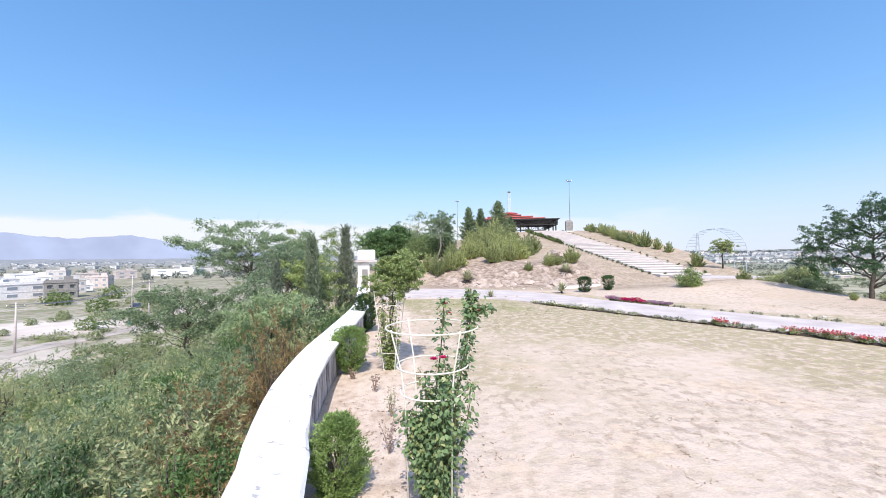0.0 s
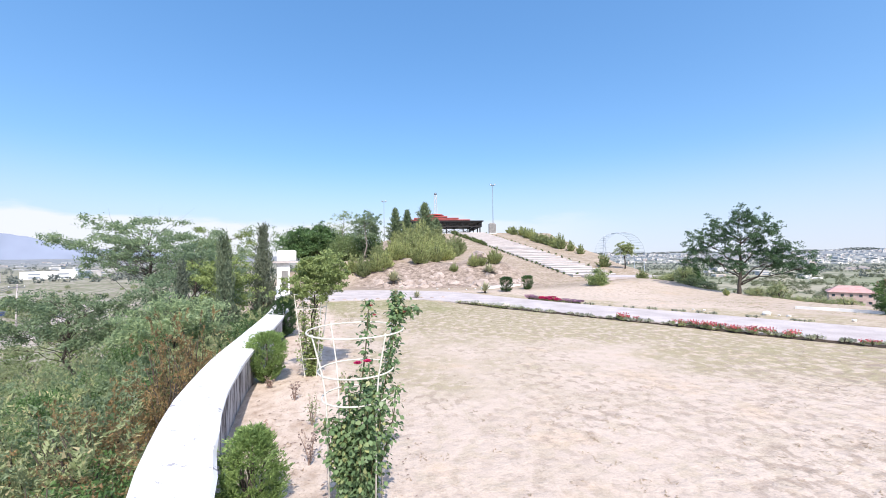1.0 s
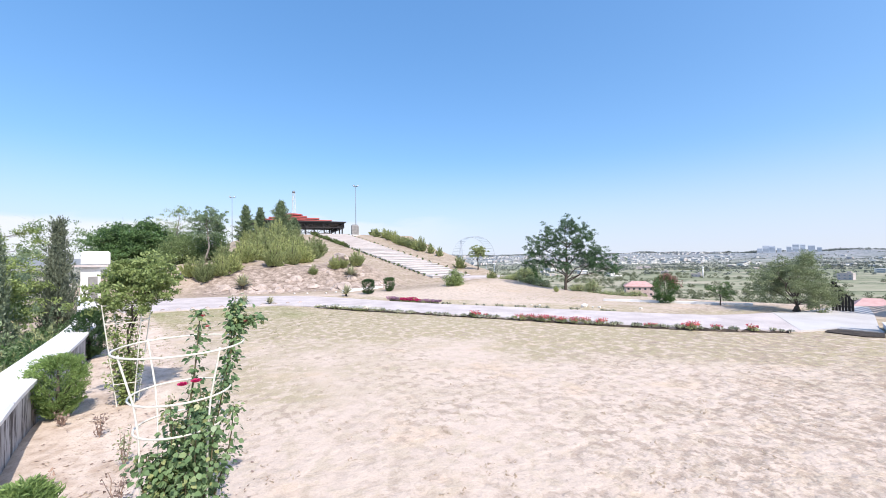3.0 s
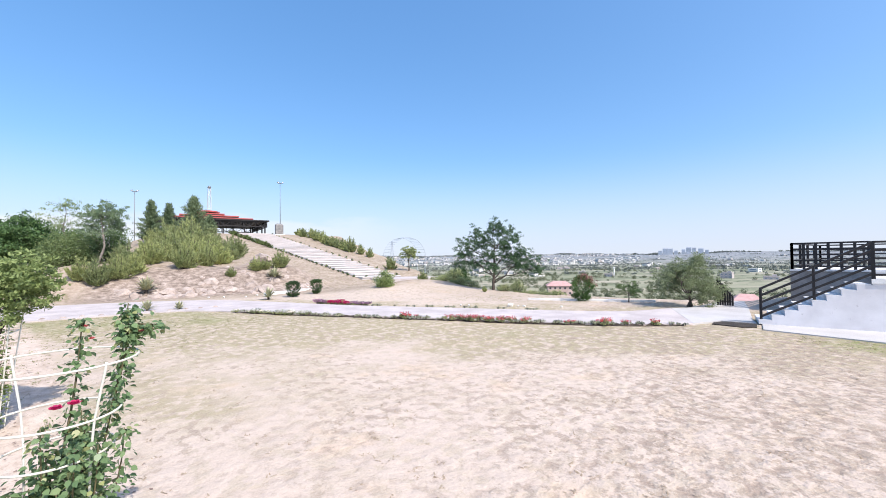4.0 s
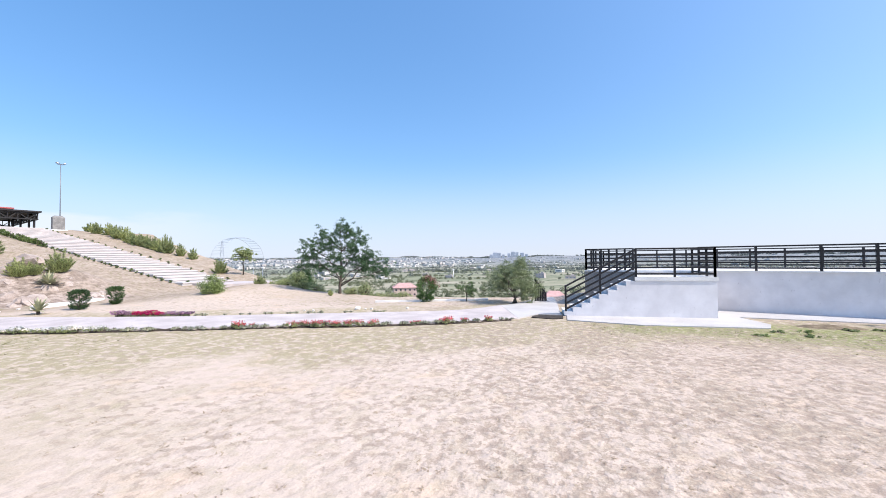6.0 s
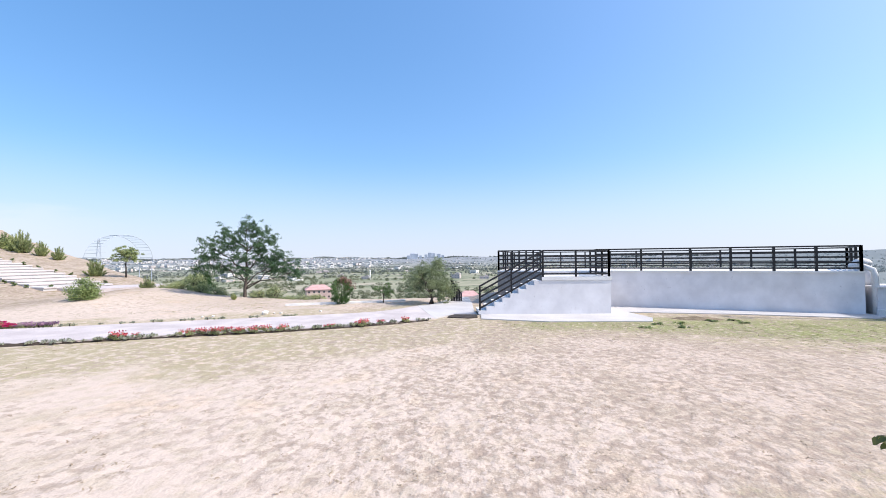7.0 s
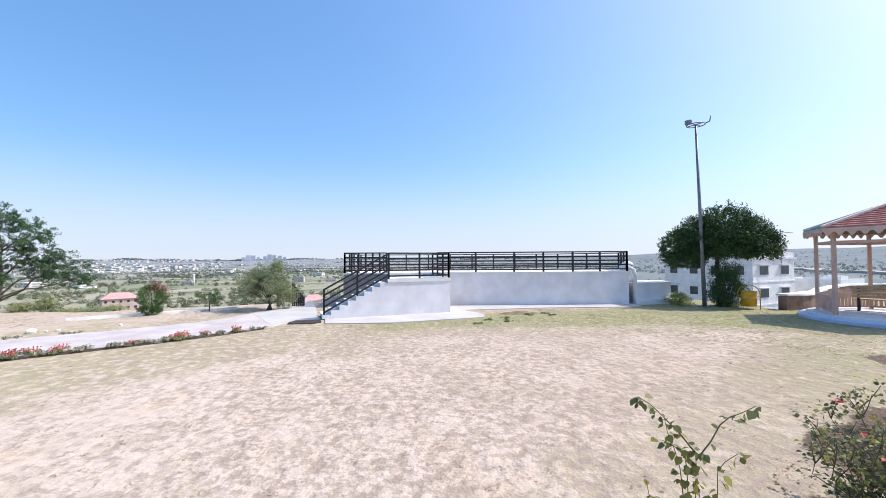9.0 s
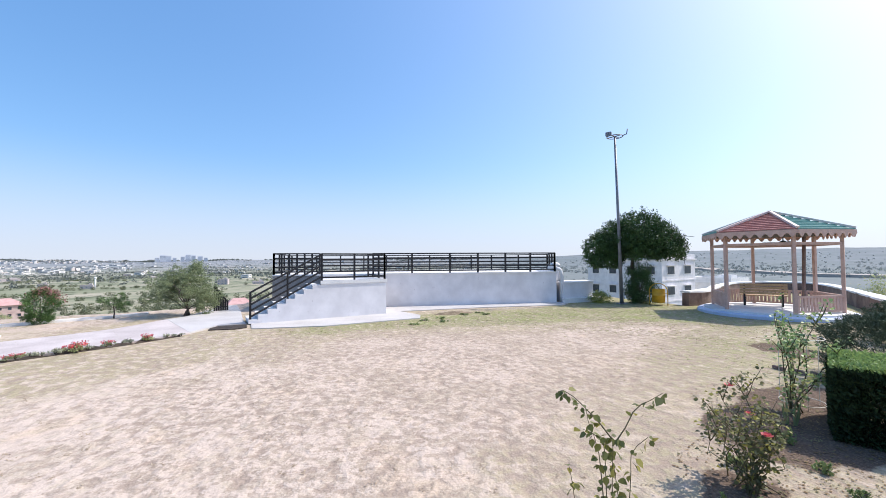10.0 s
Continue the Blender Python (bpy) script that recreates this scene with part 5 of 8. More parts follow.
# ---- gazebo ----
def build_gazebo():
    ob = thing("gazebo", "hexagonal peach timber gazebo with red and green tiled roof", "gazebo", at=(12.0, -16.1, 0), turn=0)
    a0 = math.radians(24.6)
    ang = [a0 + k * math.pi / 3 for k in range(6)]
    part("plinth", lathe(0, 0, [(2.45, -0.1), (2.45, 0.10), (2.38, 0.14)], 40), BLUE_WHITE, ob, "white round plinth with bluish shade in its colour")
    part("floor", lathe(0, 0, [(2.22, 0.14), (2.22, 0.20)], 40), WHITEWASH, ob, "white floor")
    r, ztop = 1.98, 2.93
    P = [(r * math.cos(a), r * math.sin(a)) for a in ang]
    for x, y in P:
        part("post", box(x, y, 0.2, 0.10, 0.10, 2.76, math.atan2(y, x), 0.0), PEACH, ob)
    E = [(2.33 * math.cos(a), 2.33 * math.sin(a)) for a in ang]
    apex = (0, 0, 3.84)
    for k in range(6):
        p, q = P[k], P[(k + 1) % 6]
        part("tie_beam", bar((*p, 2.62), (*q, 2.62), 0.06, 0.09), PEACH, ob)
        e, g = E[k], E[(k + 1) % 6]
        # fascia with a scalloped lower edge
        n = 8
        for s in range(n):
            c0, c1 = Vector((*e, 0)).lerp(Vector((*g, 0)), s / n), Vector((*e, 0)).lerp(Vector((*g, 0)), (s + 1) / n)
            out = Vector((c0.x + c1.x, c0.y + c1.y, 0)).normalized() * 0.03
            ring = [(0, 0), (0, -0.05)] + [(0.14 + 0.72 * u, -0.05 - 0.13 * math.sin(math.pi * u)) for u in (0.05, 0.2, 0.4, 0.6, 0.8, 0.95)] + [(1, -0.05), (1, 0)]
            v = [tuple(c0.lerp(c1, u) + Vector((0, 0, ztop + 0.08 + z)) + o) for o in (Vector((0, 0, 0)), out) for u, z in ring]
            m = len(ring)
            f = [tuple(range(m)), tuple(range(2 * m - 1, m - 1, -1))] + [(i, m + i, m + (i + 1) % m, (i + 1) % m) for i in range(m)]
            part("scallop", (v, f), PEACH, ob)
        part("fascia", bar((*e, ztop + 0.10), (*g, ztop + 0.10), 0.05, 0.11), PEACH, ob)
        # tile courses
        tile = RED_TILE if k % 2 else GREEN_TILE
        rows = 10
        for s in range(rows):
            u0, u1 = s / rows, (s + 1.12) / rows
            pts = []
            for u, lift in ((u0, 0.075), (min(u1, 0.985), 0.02)):
                for c in (e, g):
                    w = Vector((*c, ztop + 0.14)).lerp(Vector(apex), u)
                    pts.append(w + Vector((0, 0, lift)))
            v = [pts[0], pts[1], pts[3], pts[2]]
            v += [p - Vector((0, 0, 0.05)) for p in v]
            part("tile_course", ([tuple(p) for p in v], [(0, 1, 2, 3), (7, 6, 5, 4), (4, 5, 1, 0), (1, 5, 6, 2), (3, 2, 6, 7), (0, 3, 7, 4)]), tile, ob)
        part("hip_cap", bar((*e, ztop + 0.22), (0, 0, apex[2] + 0.10), 0.10, 0.07), PALE_PEACH, ob, "pale hip capping")
        # low slatted side panels, one side open
        if k != 1:
            part("top_rail", bar((*p, 0.78), (*q, 0.78), 0.06, 0.07), PEACH, ob)
            part("bottom_rail", bar((*p, 0.28), (*q, 0.28), 0.05, 0.06), PEACH, ob)
            for s in range(1, 15):
                c = Vector((*p, 0)).lerp(Vector((*q, 0)), s / 15)
                part("slat", box(c.x, c.y, 0.28, 0.085, 0.025, 0.48, math.atan2(q[1] - p[1], q[0] - p[0])), PEACH, ob)
    part("finial", lathe(0, 0, [(0.09, 3.86), (0.09, 3.92), (0.02, 3.96)], 8), PEACH, ob)
    part("soffit", lathe(0, 0, [(2.34, ztop + 0.06), (2.34, ztop + 0.09)], 6, a0), BARK, ob)
    return ob


build_gazebo()
fan = thing("ceiling_fan", "grey ceiling fan hanging under the gazebo roof", "fan", at=(11.9, -16.6, 0.3))
part("rod", tube([(0, 0, 2.68), (0, 0, 2.45)], 0.02, 6), GALVANISED, fan)
part("hub", lathe(0, 0, [(0.10, 2.40), (0.12, 2.45), (0.05, 2.50)], 10), GALVANISED, fan)
for k in range(3):
    a = 0.5 + k * 2.094
    part("blade", bar((0.1 * math.cos(a), 0.1 * math.sin(a), 2.43), (0.62 * math.cos(a), 0.62 * math.sin(a), 2.45), 0.13, 0.012), BLACK_STEEL, fan)
bench = thing("park_bench", "varnished timber slat bench on dark cast legs inside the gazebo", "bench", at=(12.68, -16.55, 0.2), turn=-53.4 + 90)
for k in range(4):
    part("back_slat", box(0, 0.28, 0.48 + k * 0.11, 1.5, 0.03, 0.085), TIMBER, bench)
    part("seat_slat", box(0, -0.18 + k * 0.12, 0.40, 1.5, 0.09, 0.035), TIMBER, bench)
for x in (-0.6, 0.6):
    part("leg", join(box(x, 0.0, 0, 0.07, 0.5, 0.05), box(x, -0.2, 0.05, 0.07, 0.09, 0.34), box(x, 0.22, 0.05, 0.07, 0.09, 0.85), box(x, 0.0, 0.33, 0.07, 0.5, 0.06)), BLACK_STEEL, bench)

prop = thing("leaning_post", "weathered brown timber post leaning inside the gazebo", "post", at=(11.75, -17.45, 0.2))
part("shaft", bar((0.05, 0.03, 0), (-0.02, 0.02, 2.75), 0.09), STONE, prop)
part("foot", box(0.05, 0.03, 0, 0.2, 0.2, 0.06), STONE, prop)

litter = thing("litter_bin", "yellow steel drum bin hung in a hoop frame", "bin", at=(15.55, -14.1, 0), turn=35)
part("drum", lathe(0, 0, [(0.24, 0.12), (0.27, 0.14), (0.27, 0.44), (0.285, 0.45), (0.27, 0.47), (0.27, 0.72), (0.285, 0.74), (0.25, 0.74), (0.24, 0.20)], 20), YELLOW, litter, smooth=True)
part("hoop", tube([(0.38, 0, 0)] + [(0.38 * math.cos(t), 0, 0.62 + 0.38 * math.sin(t)) for t in np.linspace(0, math.pi, 11)] + [(-0.38, 0, 0)], 0.02, 6), YELLOW, litter, smooth=True)
part("pivot", bar((-0.38, 0, 0.55), (0.38, 0, 0.55), 0.025), YELLOW, litter)

# ---- trees ----
RIGHT = (0.68, -0.73)
LOBES = ((0.1, 4.35, 0.55, 8), (0.95, 3.75, 0.65, 9), (-0.85, 3.85, 0.65, 9), (-1.65, 3.2, 0.6, 8), (-1.55, 2.4, 0.6, 8), (0.0, 3.05, 0.8, 8), (1.25, 2.9, 0.6, 7),
         (0.2, 2.2, 0.7, 6), (-0.7, 1.85, 0.5, 5), (1.3, 2.05, 0.5, 6), (2.15, 2.3, 0.75, 11), (2.5, 1.65, 0.45, 5))
tree("lone_tree", "open-crowned green tree with a forked trunk on the mound edge", (18.6, 17.4, gz(18.6, 17.4) - 0.18), (0.0, 0.0, 3.0), (1.5, 1.5, 1.3),
     6, 0.27, 230, 0.085, LEAF_BLUISH, trunk=0.115, fork=0.62, hollow=0.25, low=-0.95, slim=0.4, squash=1.25,
     lobes=[((u * RIGHT[0], u * RIGHT[1], z * 0.95 - 0.05), (r, r * 1.3, r * 0.92), int(k * 1.7)) for u, z, r, k in LOBES])
shrub("shrub", "dark spiky shrub below the mound beside the lone tree", (20.9, 23.0, gz(20.9, 23.0) - 0.1), 0.80, 2.35 - gz(20.9, 23.0), 11000, 0.10, LEAF_ROUND, "shrub", 0.4, ragged=0.4, spray=90)
tree("small_tree", "bushy olive-green tree beside the path", (17.9, 5.95, 0.0), (0.0, 0.12, 1.18), (1.28, 1.28, 0.84), 66, 0.23, 330, 0.055, LEAF_OLIVE,
     bark=BARK, trunk=0.045, fork=0.25, stems=4, low=-1.0, hollow=0.15, slim=0.4, squash=1.5,
     lobes=[((-0.25, 0.75, 0.85), (0.5, 0.5, 0.35), 10), ((0.1, -0.7, 0.75), (0.45, 0.4, 0.4), 10), ((0.0, -0.45, 0.3), (0.25, 0.25, 0.2), 5), ((0.0, -0.2, 1.85), (0.4, 0.4, 0.2), 7)])
tree("small_tree", "little round sapling with a bare stem by the white kerb", (17.8, 8.4, 0.0), (0, 0, 0.70), (0.48, 0.48, 0.36), 18, 0.16, 130, 0.05, LEAF_TREE, trunk=0.028, fork=0.3)
ACROSS = (-0.64, -0.77)
DOMES = ((0.30, 3.15, 1.30, 1.30, 17000), (0.95, 2.90, 1.15, 1.05, 10000), (1.55, 2.60, 0.75, 0.75, 6000), (-0.65, 2.95, 1.10, 1.10, 11000), (-1.45, 2.55, 0.90, 0.90, 8500), (-1.25, 2.05, 0.80, 0.55, 6500), (0.2, 2.5, 1.2, 0.6, 7000))
tree("round_tree", "dense dark green umbrella-shaped tree by the lamp post", (16.95, -13.95, 0), (0.0, 0.0, 2.8), (1.3, 1.3, 0.7), 30, 0.34, 190, 0.095, LEAF_ROUND,
     trunk=0.15, fork=1.45, low=-0.4, hollow=0.3, slim=0.42,
     shells=[((u * ACROSS[0], u * ACROSS[1], z), (r, r, v), k) for u, z, r, v, k in DOMES])
shrub("shrub", "dark leafy shrub under the round tree", (16.45, -13.9, 0), 0.66, 2.05, 11000, 0.07, LEAF_ROUND, ragged=0.35)
shrub("shrub", "small yellow-green shrub by the white block", (17.3, -12.25, 0), 0.48, 0.62, 2400, 0.06, LEAF_YELLOW)
tree("dark_tree", "large dense dark green tree beyond the path", (-5.4, 44.5, gz(-5.4, 44.5)), (-0.3, 0, 3.75 - gz(-5.4, 44.5)), (3.9, 3.4, 2.1), 110, 0.7, 420, 0.17, LEAF_DENSE, trunk=0.25, fork=1.4, low=-0.95, hollow=0.2)
tree("hill_tree", "pale-trunked leaning tree on the hill's flank", (-0.7, 33.0, gz(-0.7, 33.0)), (0.2, 0.3, 2.7), (1.25, 1.2, 1.4), 46, 0.34, 200, 0.10, LEAF_FEATHER, bark=PALE_BARK, trunk=0.08, fork=1.2, lean=(0.35, 0))
tree("bare_tree", "thin grey half-bare tree behind the hill's flank", (-2.6, 40.0, gz(-2.6, 40.0)), (0, 0, 3.3), (1.4, 1.2, 1.6), 30, 0.4, 70, 0.10, LEAF_ACACIA, bark=PALE_BARK, trunk=0.08, fork=1.2)
shrub("shrub", "leafy green shrub under the hill trees", (-2.2, 35.5, gz(-2.2, 35.5)), 1.5, 2.3, 9000, 0.13, LEAF_FRESH, ragged=0.35)
shrub("shrub", "dark leafy shrub behind the pale-trunked tree", (-0.2, 36.5, gz(-0.2, 36.5)), 1.3, 2.6, 8000, 0.13, LEAF_TREE, ragged=0.35)
tree("boundary_tree", "slender tree in leaf growing through a wire cage", (-1.28, 7.5, 0), (0.06, 0, 1.70), (0.62, 0.62, 0.46), 58, 0.15, 230, 0.052, LEAF_FRESH, bark=BARK, trunk=0.022, fork=0.9, stems=3, low=-0.9, squash=1.0)
tree("acacia_tree", "broad feathery acacia below the garden wall", (-9.6, 19.5, gz(-9.6, 19.5)), (0.0, 0.0, 2.7 - gz(-9.6, 19.5)), (3.6, 3.4, 1.55), 96, 0.40, 230, 0.11, LEAF_FEATHER, trunk=0.10, fork=3.2, low=-0.8, hollow=0.25, slim=0.36, squash=0.32)
tree("acacia_tree", "low leafy tree at the thicket's outer edge", (*polar(-33.5, 21), gz(*polar(-33.5, 21))), (0.0, 0.0, -0.2 - gz(*polar(-33.5, 21))), (2.6, 2.2, 1.3), 64, 0.42, 230, 0.11, LEAF_ACACIA, trunk=0.10, fork=1.0, slim=0.36, squash=0.4)
tree("acacia_tree", "second feathery acacia in the thicket below the wall", (-7.2, 17.6, gz(-7.2, 17.6)), (0.0, 0.0, 0.9 - gz(-7.2, 17.6)), (2.4, 2.2, 2.0), 72, 0.42, 240, 0.11, LEAF_FEATHER, trunk=0.14, fork=1.6, slim=0.36, squash=0.35)
tree("acacia_tree", "leafy tree behind the cypresses below the wall", (-8.4, 24.0, gz(-8.4, 24.0)), (0.0, 0.0, 1.7 - gz(-8.4, 24.0)), (2.2, 2.2, 2.6), 60, 0.42, 240, 0.12, LEAF_FRESH, trunk=0.14, fork=1.6, slim=0.36, squash=0.4)
tree("acacia_tree", "low feathery acacia rising out of the thicket", (-5.35, 11.5, gz(-5.35, 11.5)), (0.0, 0.0, 0.5 - gz(-5.35, 11.5)), (1.3, 1.3, 0.85), 38, 0.34, 240, 0.095, LEAF_FEATHER, trunk=0.07, fork=1.2, slim=0.36, squash=0.35)
tree("acacia_tree", "leafy green tree between the cypresses below the wall", (-5.7, 16.6, gz(-5.7, 16.6)), (0.0, 0.0, 1.1 - gz(-5.7, 16.6)), (1.0, 1.0, 1.4), 40, 0.34, 240, 0.10, LEAF_FRESH, trunk=0.08, fork=1.2, slim=0.4, squash=0.5)
tree("bare_tree", "thin sparse tree rising behind the cypresses", (-6.6, 25.5, gz(-6.6, 25.5)), (0, 0, 3.0 - gz(-6.6, 25.5)), (1.5, 1.3, 1.2), 18, 0.42, 70, 0.10, LEAF_ACACIA, bark=PALE_BARK, trunk=0.08, fork=2.4)
column("cypress", "tall narrow dark cypress beyond the white wall", (-4.62, 17.9, gz(-4.62, 17.9)), 0.44, 3.52 - gz(-4.62, 17.9), 13000, 0.11, LEAF_CYPRESS, group="cypresses")
column("cypress", "narrow grey-green cypress in the thicket", (-5.05, 14.5, gz(-5.05, 14.5)), 0.46, 2.85 - gz(-5.05, 14.5), 12000, 0.11, LEAF_CYPRESS_PALE, group="cypresses")
column("cypress", "thin young cypress among the shrubs", (-5.9, 13.4, gz(-5.9, 13.4)), 0.28, 2.05 - gz(-5.9, 13.4), 5200, 0.10, LEAF_CYPRESS, group="cypresses")
column("cypress", "short cypress behind the taller pair", (-4.9, 18.6, gz(-4.9, 18.6)), 0.36, 2.7 - gz(-4.9, 18.6), 5200, 0.12, LEAF_CYPRESS, group="cypresses")

# low scrub along the terrace edge
edge_bush = shrub("edge_shrub", "low olive scrub along the terrace edge", (18.55, 21.0, gz(18.55, 21.0)), 0.55, 1.0, 2600, 0.075, LEAF_OLIVE, "shrub", group="scrub along the edge", ragged=0.4)
edge_dark = shrub("edge_shrub", "low grey-green scrub along the terrace edge", (18.9, 15.6, gz(18.9, 15.6)), 0.5, 1.0, 2600, 0.07, LEAF_SCRUB, "shrub", group="scrub along the edge", ragged=0.4)
for k, (x, y, top) in enumerate(((18.75, 22.2, 0.45), (19.25, 23.4, 0.40), (18.7, 19.6, 0.25), (18.45, 20.4, 0.35), (18.85, 16.5, 0.15), (18.75, 14.6, 0.20), (18.7, 13.7, 0.25), (18.9, 12.9, 0.15), (19.0, 15.0, 0.10), (19.6, 12.0, 0.10), (19.9, 24.6, 0.5))):
    z = gz(x, y)
    copy_thing(edge_bush if k < 4 else edge_dark, pose(x, y, z, 0, 0, 77 * k) @ Matrix.Diagonal((1.0, 1.0, max(0.5, top - z), 1)))

# conifers on the hill
def conifer(label, x, y, top, r):
    """A loose conifer: whorls of boughs of uneven length, each hung with needle sprays."""
    z = gz(x, y)
    h = top - z
    ob = thing("conifer", label, "tree", (x, y, z), group="conifers on the hilltop")
    part("trunk", tube([(0, 0, -0.1), (0.05, 0.03, h * 0.5), (0, 0, h * 0.97)], [0.12, 0.08, 0.02], 7), BARK, ob, smooth=True)
    pts, ways, wood = [], [], []
    for k in range(62):
        u = 0.04 + 0.94 * (k / 61) ** 0.9
        a = 2.4 * k + rng.uniform(-0.5, 0.5)
        reach = r * 1.5 * (1.0 - u) ** 0.95 * rng.uniform(0.55, 1.2) + 0.06
        rise = (0.25 + 0.8 * u) * reach * 0.7
        foot = np.array([0, 0, u * h * 0.96])
        tip = foot + np.array([math.cos(a) * reach, math.sin(a) * reach, rise])
        wood.append(tube(bent(foot, tip, 0.03, 3, 0.05), [0.035, 0.025, 0.015, 0.006], 4))
        n = int(50 + 90 * reach / r)
        w = rng.uniform(0.12, 1.05, n)[:, None]
        d = (tip - foot) / np.linalg.norm(tip - foot)
        pts.append(foot + (tip - foot) * w + rng.normal(size=(n, 3)) * np.array([0.16, 0.16, 0.12]) * (0.5 + r * 0.35))
        ways.append(np.tile(d * 0.8 + np.array([0, 0, 0.5]), (n, 1)))
    part("boughs", join(*wood), BARK, ob, smooth=True)
    part("crown", quads_mesh("crown", leaf_faces(np.concatenate(pts), 0.30, 0.2, 0.28, way=np.concatenate(ways), tri=True), LEAF_CONIFER), LEAF_CONIFER, ob)


conifer("dark young conifer on the hilltop", 3.9, 62.0, 10.0, 1.15)
conifer("slim dark conifer on the hilltop", 5.9, 63.5, 9.9, 0.9)
conifer("tall spreading conifer by the pavilion", 9.1, 66.0, 11.5, 1.7)
conifer("young grey conifer beside the pavilion's corner", 11.3, 67.5, 8.9, 0.75)

pine_a = pine("pine_shrub", "bushy yellow-green young pine on the dry hillside", (3.6, 30.6, gz(3.6, 30.6) - 0.05), 0.95, 1.7, 34, 180, 0.20, LEAF_PINE, "young pines on the hill")
pine_b = pine("pine_shrub", "bushy yellow-green young pine on the dry hillside", (2.0, 32.4, gz(2.0, 32.4) - 0.05), 1.0, 1.55, 32, 180, 0.20, LEAF_PINE, "young pines on the hill")
pine_spots = [(5.0, 31.6, 1.0), (6.2, 33.6, 1.0), (4.6, 34.0, 1.15), (3.0, 35.2, 1.2), (2.6, 46.0, 0.8), (2.2, 41.5, 0.8), (5.8, 36.6, 1.2), (7.4, 36.4, 1.0), (4.0, 38.4, 1.35), (2.2, 38.6, 1.0), (6.8, 40.0, 1.3),
              (5.2, 43.0, 1.5), (3.2, 43.0, 1.1), (7.6, 44.0, 1.4), (9.0, 41.0, 1.1), (6.4, 48.0, 1.7), (4.2, 49.0, 1.7), (8.4, 49.0, 1.3), (9.8, 47.0, 1.1),
              (7.2, 54.0, 1.8), (5.0, 55.0, 2.0), (9.2, 55.0, 1.4), (7.7, 60.0, 1.7), (3.8, 57.0, 1.5),
              (-0.6, 29.6, 0.85), (0.3, 30.0, 0.9), (-1.4, 30.2, 0.8), (1.0, 30.4, 0.75), (0.6, 32.0, 0.9)]
for k, (x, y, s) in enumerate(pine_spots):
    copy_thing((pine_a, pine_b)[k % 2], pose(x, y, gz(x, y) - 0.05, 0, 0, 67 * k) @ Matrix.Scale(s * (0.92 + 0.16 * ((k * 37) % 10) / 10), 4))
for x, y, r, h in ((25.0, 66.5, 0.9, 1.4), (25.4, 62.5, 0.9, 1.5), (25.3, 59.5, 0.85, 1.5), (25.0, 56.5, 0.8, 1.2), (24.8, 53.5, 0.8, 1.3), (24.6, 50.5, 0.85, 1.3), (24.1, 47.5, 0.8, 1.8), (24.5, 45.8, 0.6, 1.2), (24.9, 44.2, 0.6, 1.1),
                   (25.8, 69.5, 0.9, 1.2), (25.6, 64.5, 0.95, 1.5), (25.2, 61.0, 0.9, 1.4), (25.2, 58.0, 0.9, 1.3), (24.9, 55.0, 0.9, 1.4), (24.7, 52.0, 0.9, 1.3), (24.4, 49.0, 0.9, 1.5), (26.2, 72.0, 1.0, 1.3)):
    copy_thing(pine_b, pose(x, y, gz(x, y) - 0.05, 0, 0, 40 * y) @ Matrix.Diagonal((r, r, h * 0.72, 1)))
for x, y, s in ((9.45, 29.75, 0.78), (7.75, 29.6, 0.60), (8.35, 29.7, 0.56), (6.05, 29.1, 0.42), (11.8, 38.0, 0.5)):
    copy_thing(pine_a, pose(x, y, gz(x, y) - 0.05, 0, 0, 90 * s) @ Matrix.Diagonal((s, s, s * 0.95, 1)))
tree("pine_sapling", "young pine with a bare stem and round crown", (23.5, 33.7, gz(23.5, 33.7)), (0, 0, 1.62), (0.85, 0.85, 0.75), 30, 0.26, 150, 0.20, LEAF_PINE, trunk=0.07, fork=0.8, slim=0.14, squash=1.4, group="pine saplings", hollow=0.2)
pine("pine_sapling", "small bushy pine sapling beside the hill steps", (22.3, 35.3, gz(22.3, 35.3)), 0.75, 1.35, 22, 160, 0.20, LEAF_PINE, "pine saplings")
shrub("shrub", "bright leafy shrub at the foot of the hill steps", (13.45, 22.1, gz(13.45, 22.1)), 0.62, 0.95, 4200, 0.085, LEAF_FRESH, "shrub", 0.45)
for x, y, s in ((18.4, 24.6, 0.5), (20.4, 26.0, 0.32), (21.5, 26.6, 0.42), (17.3, 16.9, 0.2)):
    copy_thing(pine_a, pose(x, y, gz(x, y), 0, 0, 30 * x) @ Matrix.Scale(s, 4))

# low edging shrubs beside the steps
edge_shrub = shrub("edging_shrub", "tiny clipped shrub edging the hill steps", (17.3, 31.5, gz(17.3, 31.5)), 0.17, 0.38, 260, 0.10, LEAF_LIGHT, "shrub", 0.5, group="edging shrubs", stems=3)
for k in range(44):
    y = 32.2 + 0.88 * k
    q = (y - 31) / 39.4
    for side, xe in ((-1, 16.5 - 2.0 * q), (1, 20.95 - 0.2 * q)):
        if side > 0 and k % 2:
            continue
        x = xe + rng.uniform(-0.08, 0.08)
        big = (0.7 + 1.1 * (y > 52)) if side < 0 else 0.75
        copy_thing(edge_shrub, pose(x, y, gz(x, y) + 0.05, 0, 0, k * 50) @ Matrix.Scale(big * rng.uniform(0.8, 1.2), 4))

